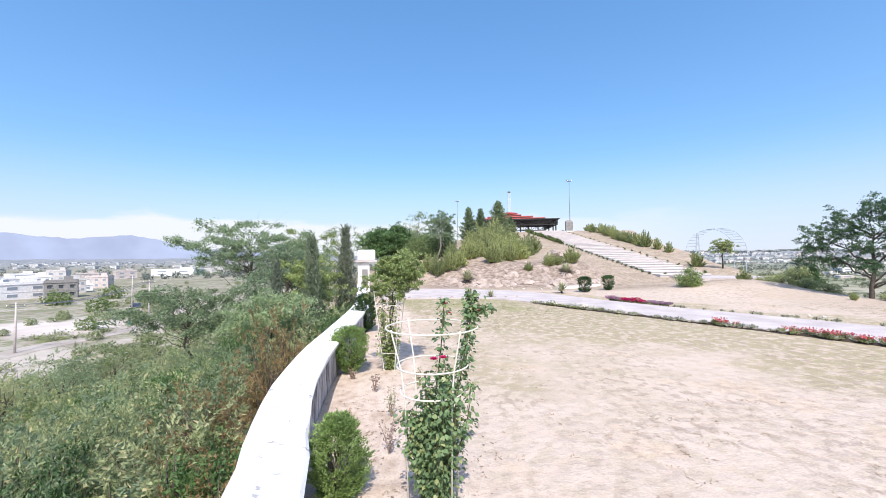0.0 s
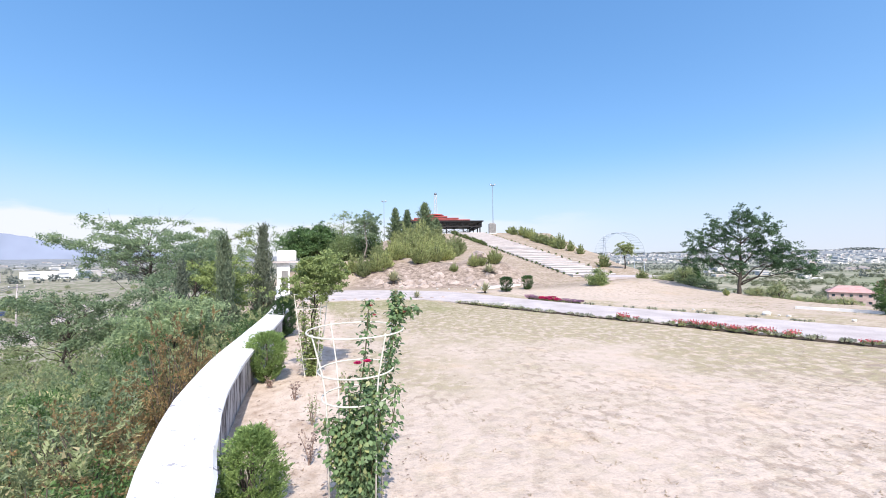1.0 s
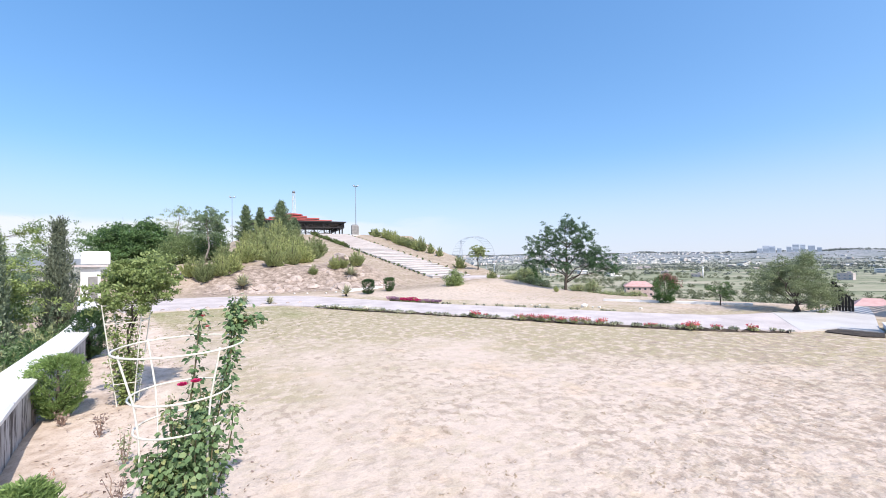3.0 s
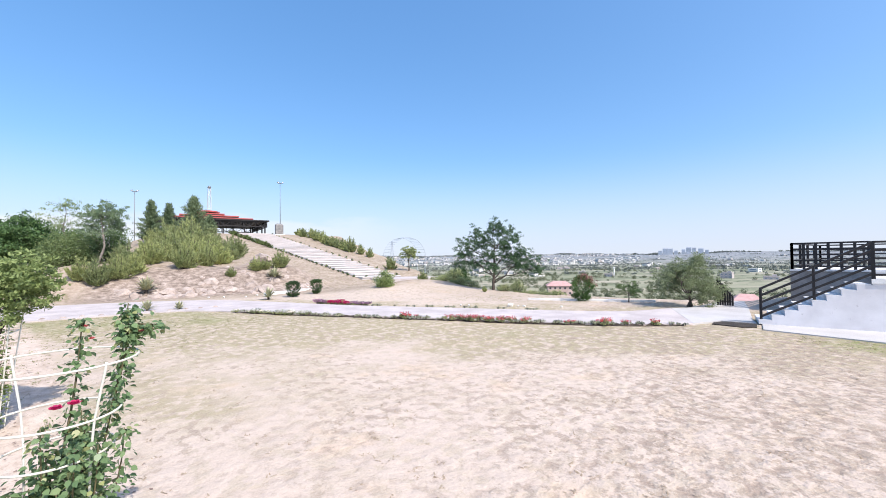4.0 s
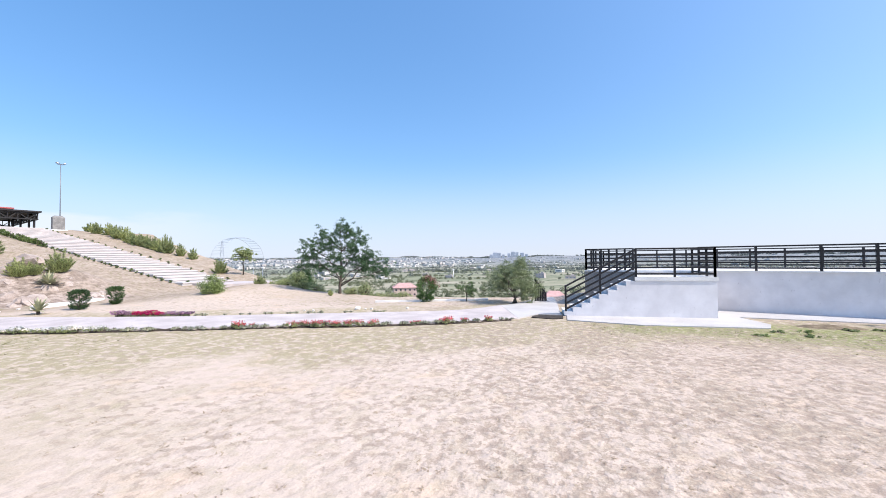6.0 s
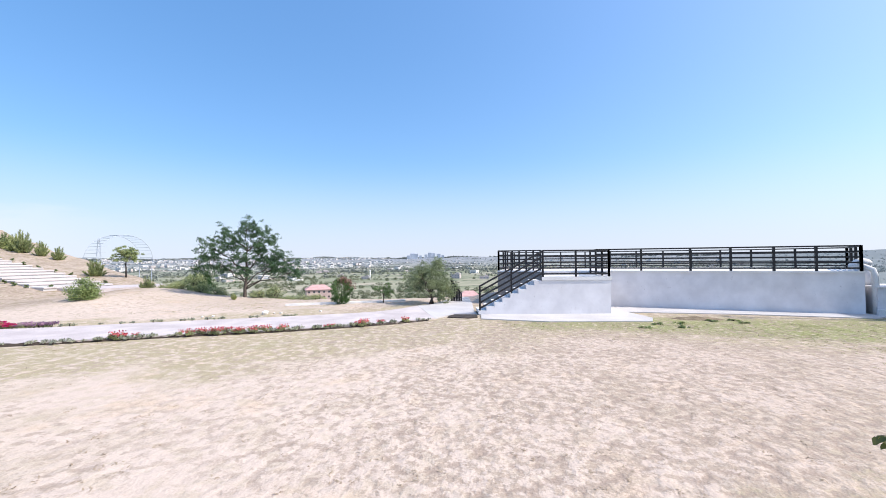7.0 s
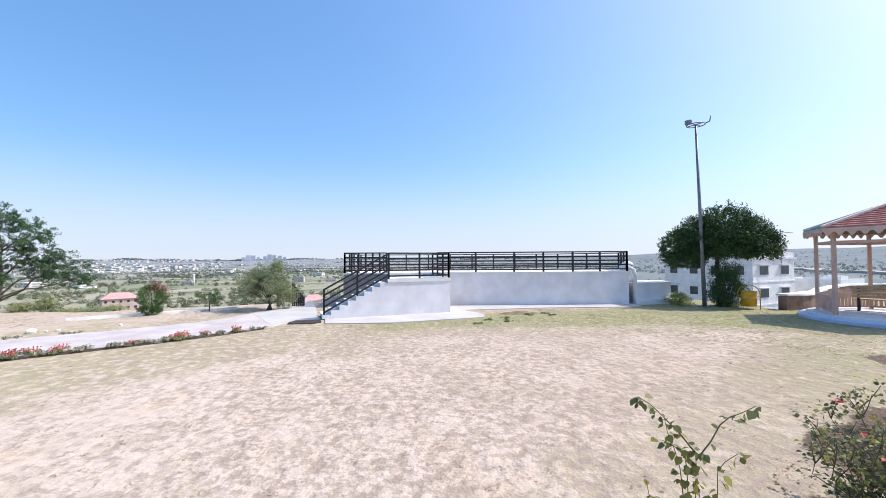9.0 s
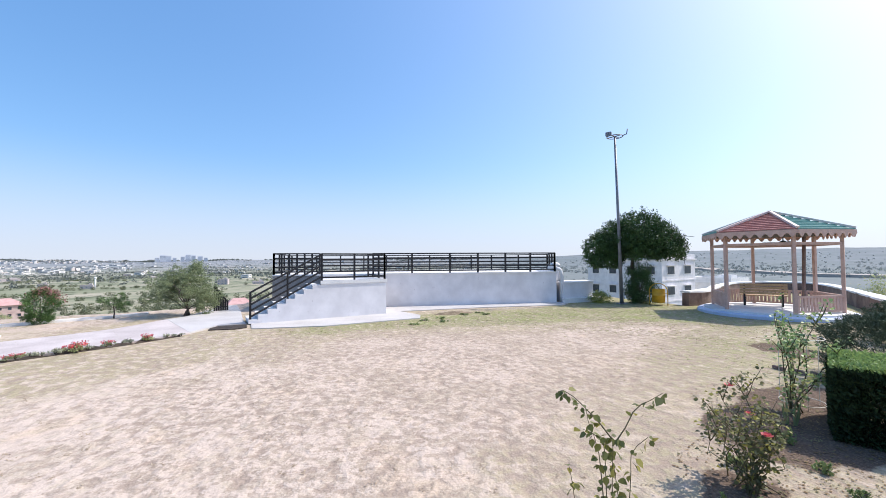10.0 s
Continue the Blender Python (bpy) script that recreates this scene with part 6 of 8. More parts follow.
# clipped bushes
clipped("topiary_bush", "fresh green clipped bush tight against the white wall", (-1.215, 3.40, 0), [(0.12, 0.02), (0.19, 0.10), (0.235, 0.28), (0.215, 0.46), (0.14, 0.60), (0.03, 0.69)], 21000, 0.042, LEAF_TOPIARY, "clipped bushes by the wall")
clipped("topiary_bush", "round clipped bush on a short dark stem", (-1.99, 7.20, 0), [(0.12, 0.06), (0.20, 0.22), (0.30, 0.40), (0.32, 0.60), (0.24, 0.74), (0.05, 0.82)], 20000, 0.047, LEAF_TOPIARY, "clipped bushes by the wall")
clipped("topiary_bush", "dark upright clipped bush by the wall", (-2.52, 11.4, 0), [(0.14, 0.08), (0.26, 0.22), (0.31, 0.50), (0.30, 0.78), (0.21, 0.95), (0.04, 1.04)], 16000, 0.06, LEAF_DARK, "clipped bushes by the wall")
clipped("topiary_bush", "dark barrel-shaped clipped bush beyond the path", (7.85, 22.7, 0), [(0.20, 0.06), (0.33, 0.16), (0.36, 0.45), (0.36, 0.72), (0.24, 0.81), (0.04, 0.83)], 9500, 0.065, LEAF_DARK, "clipped bushes beyond the path", shaggy=0.6)
clipped("topiary_bush", "dark clipped bush wider at the top beyond the path", (9.64, 23.75, 0), [(0.15, 0.05), (0.22, 0.15), (0.31, 0.45), (0.34, 0.72), (0.26, 0.81), (0.04, 0.83)], 9500, 0.065, LEAF_DARK, "clipped bushes beyond the path", shaggy=0.6)
for x, y, r in ((6.4, 22.3, 0.68), (8.6, 28.5, 0.85), (1.5, 28.2, 0.95), (1.1, 20.75, 0.5), (2.2, 20.5, 0.4)):
    yucca((x, y, gz(x, y)), r)

boug = clipped("bougainvillea", "bougainvillea bush with dusky pink bracts by the kerb", (16.95, 10.2, 0), [(0.30, 0.02), (0.36, 0.22), (0.42, 0.50), (0.46, 0.78), (0.36, 1.0), (0.08, 1.12)], 9000, 0.085, LEAF_DENSE)
n = 2400
a = rng.uniform(0, 6.28, n)
e = rng.uniform(-0.1, 1.5, n)
q = 0.50 + 0.12 * np.sin(3 * a) + rng.normal(size=n) * 0.05
c = np.stack([np.cos(a) * np.cos(e) * q + 0.06, np.sin(a) * np.cos(e) * q - 0.06, 0.62 + np.sin(e) * 0.55], 1) + rng.normal(size=(n, 3)) * 0.05
c = c[(0.25 * c[:, 0] - 0.25 * c[:, 1] + c[:, 2] + rng.normal(size=n) * 0.16) > 0.98]
tagged(part("bract_cover", quads_mesh("bract_cover", leaf_faces(c, 0.055, 0.2, 0.8), PETAL_BRACT), PETAL_BRACT, boug, "dusky pink bracts"), kind="stuff")

# ---- flower bed along the path ----
bed_line = finer([(3.75, 17.6), (4.05, 17.15), (5.25, 15.1), (6.3, 13.55), (7.4, 11.85), (8.5, 10.2), (9.55, 8.4), (10.65, 6.85), (11.8, 5.45), (12.9, 4.45)], 0.14)
solid("bed_soil", run(bed_line, [(-0.05, -0.04), (0.10, -0.04), (0.04, 0.055)], 0.035), DARK_EDGE, "narrow strip of dark turned soil beside the path", "flower bed", kind="structure")


def bedding(label, petal, at, r, h, n, m, group):
    ob = shrub("bedding_plant", label, at, r, h, n, 0.05, LEAF_PALE if m == 0 else LEAF_OLIVE, "flower", 0.6, group=group, stems=4, ragged=0.45)
    if m:
        a, q = rng.uniform(0, 6.28, m), np.sqrt(rng.uniform(0, 1, m)) * r * 1.05
        c = np.stack([np.cos(a) * q, np.sin(a) * q, h * rng.uniform(0.55, 1.08, m)], 1)
        tagged(part("blossom", quads_mesh("blossom", leaf_faces(c, 0.06, 0.6, 0.9), petal), petal, ob), kind="stuff")
    return ob


red_bed = bedding("clump of red bedding flowers at the path edge", PETAL_RED, (7.75, 11.45, 0.03), 0.19, 0.20, 250, 42, "bedding flowers")
plain_bed = bedding("grey-green bedding plant at the path edge", PETAL_RED, (6.0, 14.05, 0.03), 0.15, 0.15, 240, 0, "bedding flowers")
mauve_bed = bedding("clump of mauve flowers beyond the path", PETAL_MAUVE, (7.4, 18.1, 0.03), 0.22, 0.20, 240, 170, "bedding flowers")
pink_bed = bedding("clump of bright pink flowers beyond the path", PETAL_PINK, (8.0, 17.05, 0.03), 0.22, 0.20, 220, 190, "bedding flowers")
white_bed = bedding("clump of white bedding flowers at the path edge", PETAL_WHITE, (4.3, 16.7, 0.03), 0.19, 0.17, 200, 70, "bedding flowers")
LENGTH = len(bed_line) - 1
RED_SPANS = ((7.55, 7.95), (8.55, 8.9), (8.95, 9.35), (9.4, 9.62), (9.75, 10.0), (10.5, 10.75), (11.1, 11.4), (11.55, 11.75), (12.1, 12.3))
for m in range(140):
    u = m / 140 * LENGTH
    i = int(u)
    x, y = Vector(bed_line[i]).lerp(Vector(bed_line[min(i + 1, LENGTH)]), u - i)
    if any(p <= x <= q for p, q in RED_SPANS) and rng.uniform() < 0.85:
        src = red_bed
    elif x < 5.6 and rng.uniform() < 0.75:
        src = white_bed
    elif rng.uniform() < 0.42:
        continue
    else:
        src = plain_bed
    copy_thing(src, pose(x + 0.05 + rng.uniform(-0.12, 0.12), y + 0.03 + rng.uniform(-0.12, 0.12), 0.05, 0, 0, 71 * m) @ Matrix.Scale(rng.uniform(0.35, 0.85), 4))
for k in range(130):
    u = 24.0 + k * 0.22
    i = int(u)
    x, y = Vector(far_line[i]).lerp(Vector(far_line[i + 1]), u - i)
    if not 7.2 < x < 12.6:
        continue
    src = pink_bed if 7.55 < x < 8.05 else mauve_bed if x < 8.6 else plain_bed
    if x > 8.6 and rng.uniform() < 0.72:
        continue
    copy_thing(src, pose(x + 0.18, y + 0.12, 0.03, 0, 0, 53 * k) @ Matrix.Scale(rng.uniform(0.45, 0.85), 4))


# ---- rocks ----
def rock(label, at, r, mat, group, seed):
    bm = bmesh.new()
    bmesh.ops.create_icosphere(bm, subdivisions=2, radius=1.0)
    for v in bm.verts:
        n3 = noise.noise_vector(v.co * 1.4 + Vector((seed * 3.1, seed, 0)))
        v.co = Vector((v.co.x * r * 1.25, v.co.y * r * 0.9, v.co.z * r * 0.72)) + n3 * r * 0.42
    me = bpy.data.meshes.new("rock")
    bm.to_mesh(me)
    bm.free()
    me.materials.append(mat)
    ob = new("rock", me)
    ob.matrix_world = pose(*at, 0, 0, seed * 77)
    return tagged(ob, label, "rock", group)


rocks = [rock("pale pinkish rock in the cut bank", (3.0, 28.0, gz(3.0, 28.0)), 0.36, ROCK, "rocks in the bank", s) for s in range(4)]
for k, ob in enumerate(rocks):
    ob.location = (2.5 + 1.6 * k, 27.9 - 0.2 * k, gz(2.5 + 1.6 * k, 27.9 - 0.2 * k))
for k in range(215):
    x = rng.uniform(0.4, 10.6)
    y = 27.2 - 0.06 * x + abs(rng.normal()) * 1.7
    copy_thing(rocks[k % 4], pose(x, y, gz(x, y) - 0.17, rng.uniform(-20, 20), rng.uniform(-20, 20), rng.uniform(0, 360)) @ Matrix.Scale((0.22 + 1.1 * rng.uniform(0, 1) ** 4), 4))
rock("big pale boulder on the bank", (7.65, 26.95, gz(7.65, 26.95) + 0.05), 0.48, ROCK, "rocks in the bank", 9)
rock("big pale boulder among the hill shrubs", (8.2, 30.3, gz(8.2, 30.3) + 0.45), 0.62, ROCK, "rocks in the bank", 11)
white_stone = rock("small whitewashed stone beside the path", (13.0, 11.2, 0.05), 0.13, WHITE_ROCK, "white stones", 5)
for k, (x, y) in enumerate([(13.15, 10.9), (11.7, 12.9), (11.9, 12.6), (13.3, 10.7), (14.2, 9.5), (5.9, 24.8), (6.6, 25.2), (7.4, 25.7), (8.2, 26.1), (8.6, 26.3), (9.9, 27.0), (10.4, 27.1), (4.9, 25.4), (4.2, 25.8)]):
    copy_thing(white_stone, pose(x, y, gz(x, y) + 0.03, 0, 0, 50 * k) @ Matrix.Scale(0.3 + 0.04 * (k % 7), 4))
for k in range(14):
    x, y = 3.5 - 0.55 * k, 20.15 + 0.04 * k
    copy_thing(rocks[k % 4], pose(x, y, 0.02, 0, 0, 60 * k) @ Matrix.Scale(0.28, 4))

# ---- thicket below the garden wall ----
scrub = [
    shrub("thicket_shrub", "tangled grey-green scrub below the garden wall", (-3.4, 5.0, gz(-3.4, 5.0)), 1.0, 2.0, 7000, 0.080, LEAF_SCRUB, "shrub", 0.36, 0.3, "thicket below the wall", 9, 0.5, spray=30, frond=0.52),
    shrub("thicket_shrub", "leafy green scrub below the garden wall", (-4.6, 7.0, gz(-4.6, 7.0)), 1.05, 2.1, 7000, 0.075, LEAF_ACACIA, "shrub", 0.34, 0.3, "thicket below the wall", 9, 0.5, spray=36, frond=0.62),
    shrub("thicket_shrub", "rust-brown dying scrub below the garden wall", (-3.4, 7.6, gz(-3.4, 7.6)), 0.95, 2.1, 7500, 0.052, LEAF_RUST, "shrub", 0.40, 0.3, "thicket below the wall", 18, 0.5, spray=30, frond=0.36),
]
scrub.append(shrub("thicket_shrub", "dark leafy scrub below the garden wall", (-4.2, 9.0, gz(-4.2, 9.0)), 0.95, 2.1, 6500, 0.07, LEAF_DENSE, "shrub", 0.5, 0.3, "thicket below the wall", 9, 0.45, spray=110, loose=0.12))
rust = {(1, 0), (3, 0), (6, 0), (7, 0), (7, 1), (8, 0)}
wall_out = offset(finer(WALL_IN, 1.0), 0.45)
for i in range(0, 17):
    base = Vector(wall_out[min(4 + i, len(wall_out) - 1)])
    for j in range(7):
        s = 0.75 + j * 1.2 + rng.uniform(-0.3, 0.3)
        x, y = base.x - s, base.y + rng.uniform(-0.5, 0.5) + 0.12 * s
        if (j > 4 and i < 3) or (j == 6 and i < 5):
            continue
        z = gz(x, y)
        # tops capped by bearing and distance from the eye, to fit the camera's view
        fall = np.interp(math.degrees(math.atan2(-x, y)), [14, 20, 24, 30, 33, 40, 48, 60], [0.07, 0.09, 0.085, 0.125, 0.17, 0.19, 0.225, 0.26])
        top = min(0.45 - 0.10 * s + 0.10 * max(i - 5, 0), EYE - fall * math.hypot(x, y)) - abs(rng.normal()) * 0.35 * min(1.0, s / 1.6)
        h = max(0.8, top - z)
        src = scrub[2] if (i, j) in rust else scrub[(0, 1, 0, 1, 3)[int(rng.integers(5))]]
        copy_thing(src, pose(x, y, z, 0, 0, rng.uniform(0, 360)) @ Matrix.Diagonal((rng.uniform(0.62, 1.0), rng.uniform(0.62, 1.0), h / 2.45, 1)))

low_scrub = [shrub("slope_scrub", "low dry scrub on the slope below the thicket", (-9.0, 9.0, gz(-9.0, 9.0)), 0.8, 0.6, 2400, 0.06, m, "shrub", 0.45, 0.3, "scrub on the slope", 5, 0.5, spray=24, frond=0.3) for m in (LEAF_SCRUB, LEAF_LIGHT, LEAF_OLIVE)]
for k in range(130):
    d, b = 62.0 + 130.0 * rng.uniform(0, 1) ** 1.5, radians(rng.uniform(24, 64))
    x, y = -d * math.sin(b), d * math.cos(b)
    if waves(np.array([x]), np.array([y]), 30.0, 91)[0] < -0.2:
        continue
    copy_thing(low_scrub[k % 3], pose(x, y, gz(x, y), 0, 0, 47 * k) @ Matrix.Diagonal((rng.uniform(1.0, 3.4), rng.uniform(1.0, 3.4), rng.uniform(0.8, 2.4), 1)))

for k in range(130):
    x, y = polar(rng.uniform(-62, -20), 20 + 42 * rng.uniform(0, 1) ** 0.8)
    if edge_distance(np.array([x]), np.array([y]))[0] < 7.5:
        continue
    copy_thing(low_scrub[k % 3], pose(x, y, gz(x, y) - 0.05, 0, 0, 61 * k) @ Matrix.Diagonal((rng.uniform(0.8, 2.2), rng.uniform(0.8, 2.2), rng.uniform(0.8, 2.2), 1)))
for k, (az, d, top, w) in enumerate(((-47.5, 40, -1.6, 1.6), (-46.0, 43, -2.6, 1.4), (-48.5, 36, -2.4, 1.5), (-44.5, 46, -4.0, 1.3), (-50.0, 42, -1.2, 1.7), (-42.5, 44, -4.6, 1.2), (-40.0, 40, -4.8, 1.4), (-43.5, 36, -4.4, 1.5))):
    x, y = polar(az, d)
    z = gz(x, y)
    copy_thing(scrub[k % 2], pose(x, y, z, 0, 0, 83 * k) @ Matrix.Diagonal((w, w, max(0.6, min(1.6, (top - z) / 2.3)), 1)))

for k, (x, y, top) in enumerate(((-3.15, 6.3, 0.75), (-3.35, 7.1, 1.05), (-3.4, 7.9, 1.0), (-2.95, 4.6, -0.05))):
    z = gz(x, y)
    copy_thing(scrub[2], pose(x, y, z, 0, 0, 101 * k) @ Matrix.Diagonal((0.62, 0.62, (top - z) / 2.1, 1)))

# ---- roses in the beds ----
def leaf6(c, d, size, w, r):
    """One pointed oval leaf from c along d."""
    n = len(c)
    d = d / (np.linalg.norm(d, axis=1, keepdims=True) + 1e-9)
    s = np.cross(d, r.normal(size=(n, 3)) * 0.5 + np.array([0, 0, 1.0]))
    s /= np.linalg.norm(s, axis=1, keepdims=True) + 1e-9
    u = np.cross(s, d)
    k = (size * r.uniform(0.6, 1.25, n))[:, None]
    f = 0.16
    return np.stack([c, c + d * k * 0.28 + s * k * w * 0.42 + u * k * f * 0.6, c + d * k * 0.62 + s * k * w * 0.40 + u * k * f * 0.5,
                     c + d * k - u * k * 0.14, c + d * k * 0.62 - s * k * w * 0.40 + u * k * f * 0.5, c + d * k * 0.28 - s * k * w * 0.42 + u * k * f * 0.6], 1)


def rose(name, label, at, canes, leaf, density, thick=0.009, mat=LEAF_ROSE, droop=0.0, off=0.075):
    """Canes given by their points, with leaves set all along them."""
    ob = thing(name, label, "rose bush" if name == "rose_bush" else "shrub", at, group="" if name == "rose_bush" else "shoots in the thicket")
    pts, ways = [], []
    for line, amount in canes:
        p = np.array(finer([Vector(q) for q in line], 0.06))
        part("cane", tube([tuple(q) for q in p], np.linspace(thick, thick * 0.35, len(p)), 5), STEM, ob, smooth=True)
        n = int(amount * density)
        i = rng.integers(max(1, len(p) // 8), len(p), size=n)
        d = rng.normal(size=(n, 3))
        d[:, 2] = d[:, 2] * 0.5 - droop
        d /= np.linalg.norm(d, axis=1, keepdims=True)
        pts.append(p[i] + d * rng.uniform(0.005, off, n)[:, None])
        ways.append(d)
    pts, ways = np.concatenate(pts), np.concatenate(ways)
    tagged(part("leaves", quads_mesh("leaves", leaf6(pts, ways, leaf, 0.85, rng), mat), mat, ob), kind="stuff")
    return ob


canes = []
for k in range(26):
    a, q = rng.uniform(0, 6.28), rng.uniform(0.04, 0.29)
    h = rng.uniform(0.70, 1.24)
    canes.append(([(rng.normal() * 0.03, rng.normal() * 0.03, -0.02), (math.cos(a) * q * 0.6, math.sin(a) * q * 0.6, h * 0.4), (math.cos(a) * q, math.sin(a) * q, h * 0.75), (math.cos(a) * q * 1.1, math.sin(a) * q * 1.1, h)], 1.0))
canes.append(([(0.0, 0, 0), (0.18, 0.02, 0.9), (0.27, 0.0, 1.45), (0.31, 0.0, 1.84)], 1.5))
canes.append(([(0.22, 0, 1.15), (0.30, 0.0, 1.55), (0.31, 0.0, 1.80)], 0.9))
canes.append(([(0.28, 0, 1.60), (0.36, 0.02, 1.70), (0.44, 0.02, 1.69)], 0.7))
canes.append(([(0.0, 0.05, 0.9), (0.06, 0.1, 1.35), (0.09, 0.12, 1.75)], 0.8))
rose("rose_bush", "tall climbing rose inside a cream wire cage", (-0.345, 3.14, 0), canes, 0.040, 270, droop=0.75)
for k, (x, y, z) in enumerate([(-0.27, 2.86, 1.335), (-0.34, 2.84, 1.33), (-0.24, 3.26, 1.70), (-0.21, 3.26, 1.62), (0.03, 3.12, 1.655)]):
    f = flower("rose_bloom", "deep red rose bloom on the climbing rose", (x, y, z), 0.034 if k < 2 else 0.02, PETAL_PINK if k < 2 else PETAL_RED, "rose blooms")

cage = thing("plant_cage", "funnel-shaped cream wire plant cage round the climbing rose", "plant support", at=(-0.36, 3.14, 0))
rings = [(1.53, 0.38), (1.22, 0.295), (1.01, 0.265)]
for z, r in rings:
    part("ring", tube([(r * math.cos(t), r * math.sin(t), z) for t in np.linspace(0, 2 * math.pi, 37)[:-1]], 0.0065, 6, closed=True), WHITE_WIRE, cage, smooth=True)
for k in range(4):
    t = -0.95 + k * math.pi / 2
    part("upright", tube([(r * math.cos(t), r * math.sin(t), z) for z, r in [(1.545, 0.38)] + rings] + [(0.24 * math.cos(t), 0.24 * math.sin(t), 0.0)], 0.0065, 6), WHITE_WIRE, cage, smooth=True)
cage2 = thing("plant_cage", "square cream wire frame round a young tree", "plant support", at=(-1.27, 7.42, 0))
CORNERS = ((-0.27, -0.20), (0.20, -0.20), (0.27, 0.22), (-0.20, 0.22))
for x, y in CORNERS:
    part("upright", bar((x * 0.42, y * 0.42, 0), (x, y, 1.50), 0.011), WHITE_WIRE, cage2)
for z, k in ((1.48, 0.99), (1.22, 0.89), (0.33, 0.55)):
    for (px, py), (qx, qy) in zip(CORNERS, CORNERS[1:] + CORNERS[:1]):
        part("bar", bar((px * k, py * k, z), (qx * k, qy * k, z), 0.010), WHITE_WIRE, cage2)
shoots = []
for k in range(26):
    a, q, h = rng.uniform(0, 6.28), rng.uniform(0.03, 0.27), rng.uniform(0.35, 1.45)
    shoots.append(([(rng.normal() * 0.03, rng.normal() * 0.03, 0), (math.cos(a) * q * 0.6, math.sin(a) * q * 0.6, h * 0.6), (math.cos(a) * q, math.sin(a) * q, h)], h))
rose("rose_bush", "thin sparse bush of pale shoots inside the square frame", (-1.27, 7.42, 0), shoots, 0.045, 85, 0.005, mat=LEAF_FRESH)

# sparse rose stems near the south bed
def fan(points, depth=0.0):
    """Cane points (across, height) in an upright plane turned to fit the camera's view."""
    return [(-0.588 * u + 0.809 * depth * k, -0.809 * u - 0.588 * depth * k, z) for k, (u, z) in enumerate(points)]


canes = [(fan([(0.0, 0), (0.015, 0.45), (0.018, 0.80), (0.025, 0.976), (0.02, 1.058)]), 0.75),
         (fan([(0.02, 1.04), (-0.05, 1.125), (-0.102, 1.173), (-0.155, 1.223), (-0.199, 1.257), (-0.259, 1.285), (-0.288, 1.27)], 0.006), 0.24),
         (fan([(0.024, 1.0), (0.094, 1.118), (0.136, 1.216), (0.176, 1.265), (0.225, 1.298), (0.288, 1.348)], -0.006), 0.2),
         (fan([(-0.01, 0.1), (-0.015, 0.716), (-0.031, 1.011), (-0.094, 1.045), (-0.124, 1.176)], 0.012), 0.55),
         (fan([(-0.02, 0.5), (-0.053, 0.929), (-0.083, 1.036), (-0.142, 1.049)], 0.02), 0.30),
         (fan([(0.05, 0.1), (0.112, 0.764), (0.121, 0.982), (0.152, 1.041), (0.207, 1.103)], -0.015), 0.40),
         (fan([(-0.12, 0.0), (-0.18, 0.5), (-0.212, 0.743), (-0.227, 0.819)], 0.01), 0.20),
         (fan([(0.0, 0.2), (0.06, 0.5), (0.03, 0.85)], 0.03), 0.45)]
rose("rose_bush", "leggy rose with few leaves and bare tips", (2.13, -1.56, 0), canes, 0.050, 100, 0.005, mat=LEAF_ROSE_OLD, droop=0.7, off=0.04)
def crooked(count, spread, low, high, foot):
    """Branching crooked canes out of one foot."""
    out = []
    for k in range(count):
        a, q, h = rng.uniform(0, 6.28), rng.uniform(0.15, 1.0) * spread, rng.uniform(low, high)
        line = [(rng.normal() * foot, rng.normal() * foot, 0)]
        for u in (0.3, 0.55, 0.8, 1.0):
            line.append((math.cos(a) * q * u + rng.normal() * 0.04, math.sin(a) * q * u + rng.normal() * 0.04, h * u ** 0.85))
        out.append((line, 1.0))
        for _ in range(2):
            p = line[int(rng.integers(2, 4))]
            t = rng.uniform(0, 6.28)
            out.append(([p, (p[0] + 0.08 * math.cos(t), p[1] + 0.08 * math.sin(t), p[2] + 0.10), (p[0] + 0.15 * math.cos(t), p[1] + 0.15 * math.sin(t), p[2] + rng.uniform(0.08, 0.28))], 0.5))
    return out


rose("rose_bush", "spreading rose bush with yellowing leaves and red blooms", (2.95, -3.65, 0), crooked(18, 0.54, 0.40, 0.94, 0.09), 0.042, 38, 0.006, mat=LEAF_BED)
for x, y, z in ((3.23, -3.74, 0.84), (2.65, -3.45, 0.62), (3.2, -3.95, 0.55)):
    flower("rose_bloom", "small red bloom on the spreading rose", (x, y, z), 0.048, PETAL_RED, "rose blooms")
rose("rose_bush", "thin open rose bush tied in a white ring", (4.25, -6.0, 0), crooked(10, 0.62, 0.75, 1.60, 0.06), 0.048, 58, 0.010)
ring = thing("plant_ring", "white wire ring round the open rose bush", "plant support", at=(4.4, -6.4, 0))
for z in (0.06, 0.97):
    part("ring", tube([(0.26 * math.cos(t), 0.26 * math.sin(t), z) for t in np.linspace(0, 6.2832, 25)[:-1]], 0.0045, 6, closed=True), WHITE_WIRE, ring, smooth=True)
for t in (0.3, 2.4, 4.5):
    part("upright", bar((0.26 * math.cos(t), 0.26 * math.sin(t), 0), (0.26 * math.cos(t), 0.26 * math.sin(t), 0.97), 0.006), WHITE_WIRE, ring)


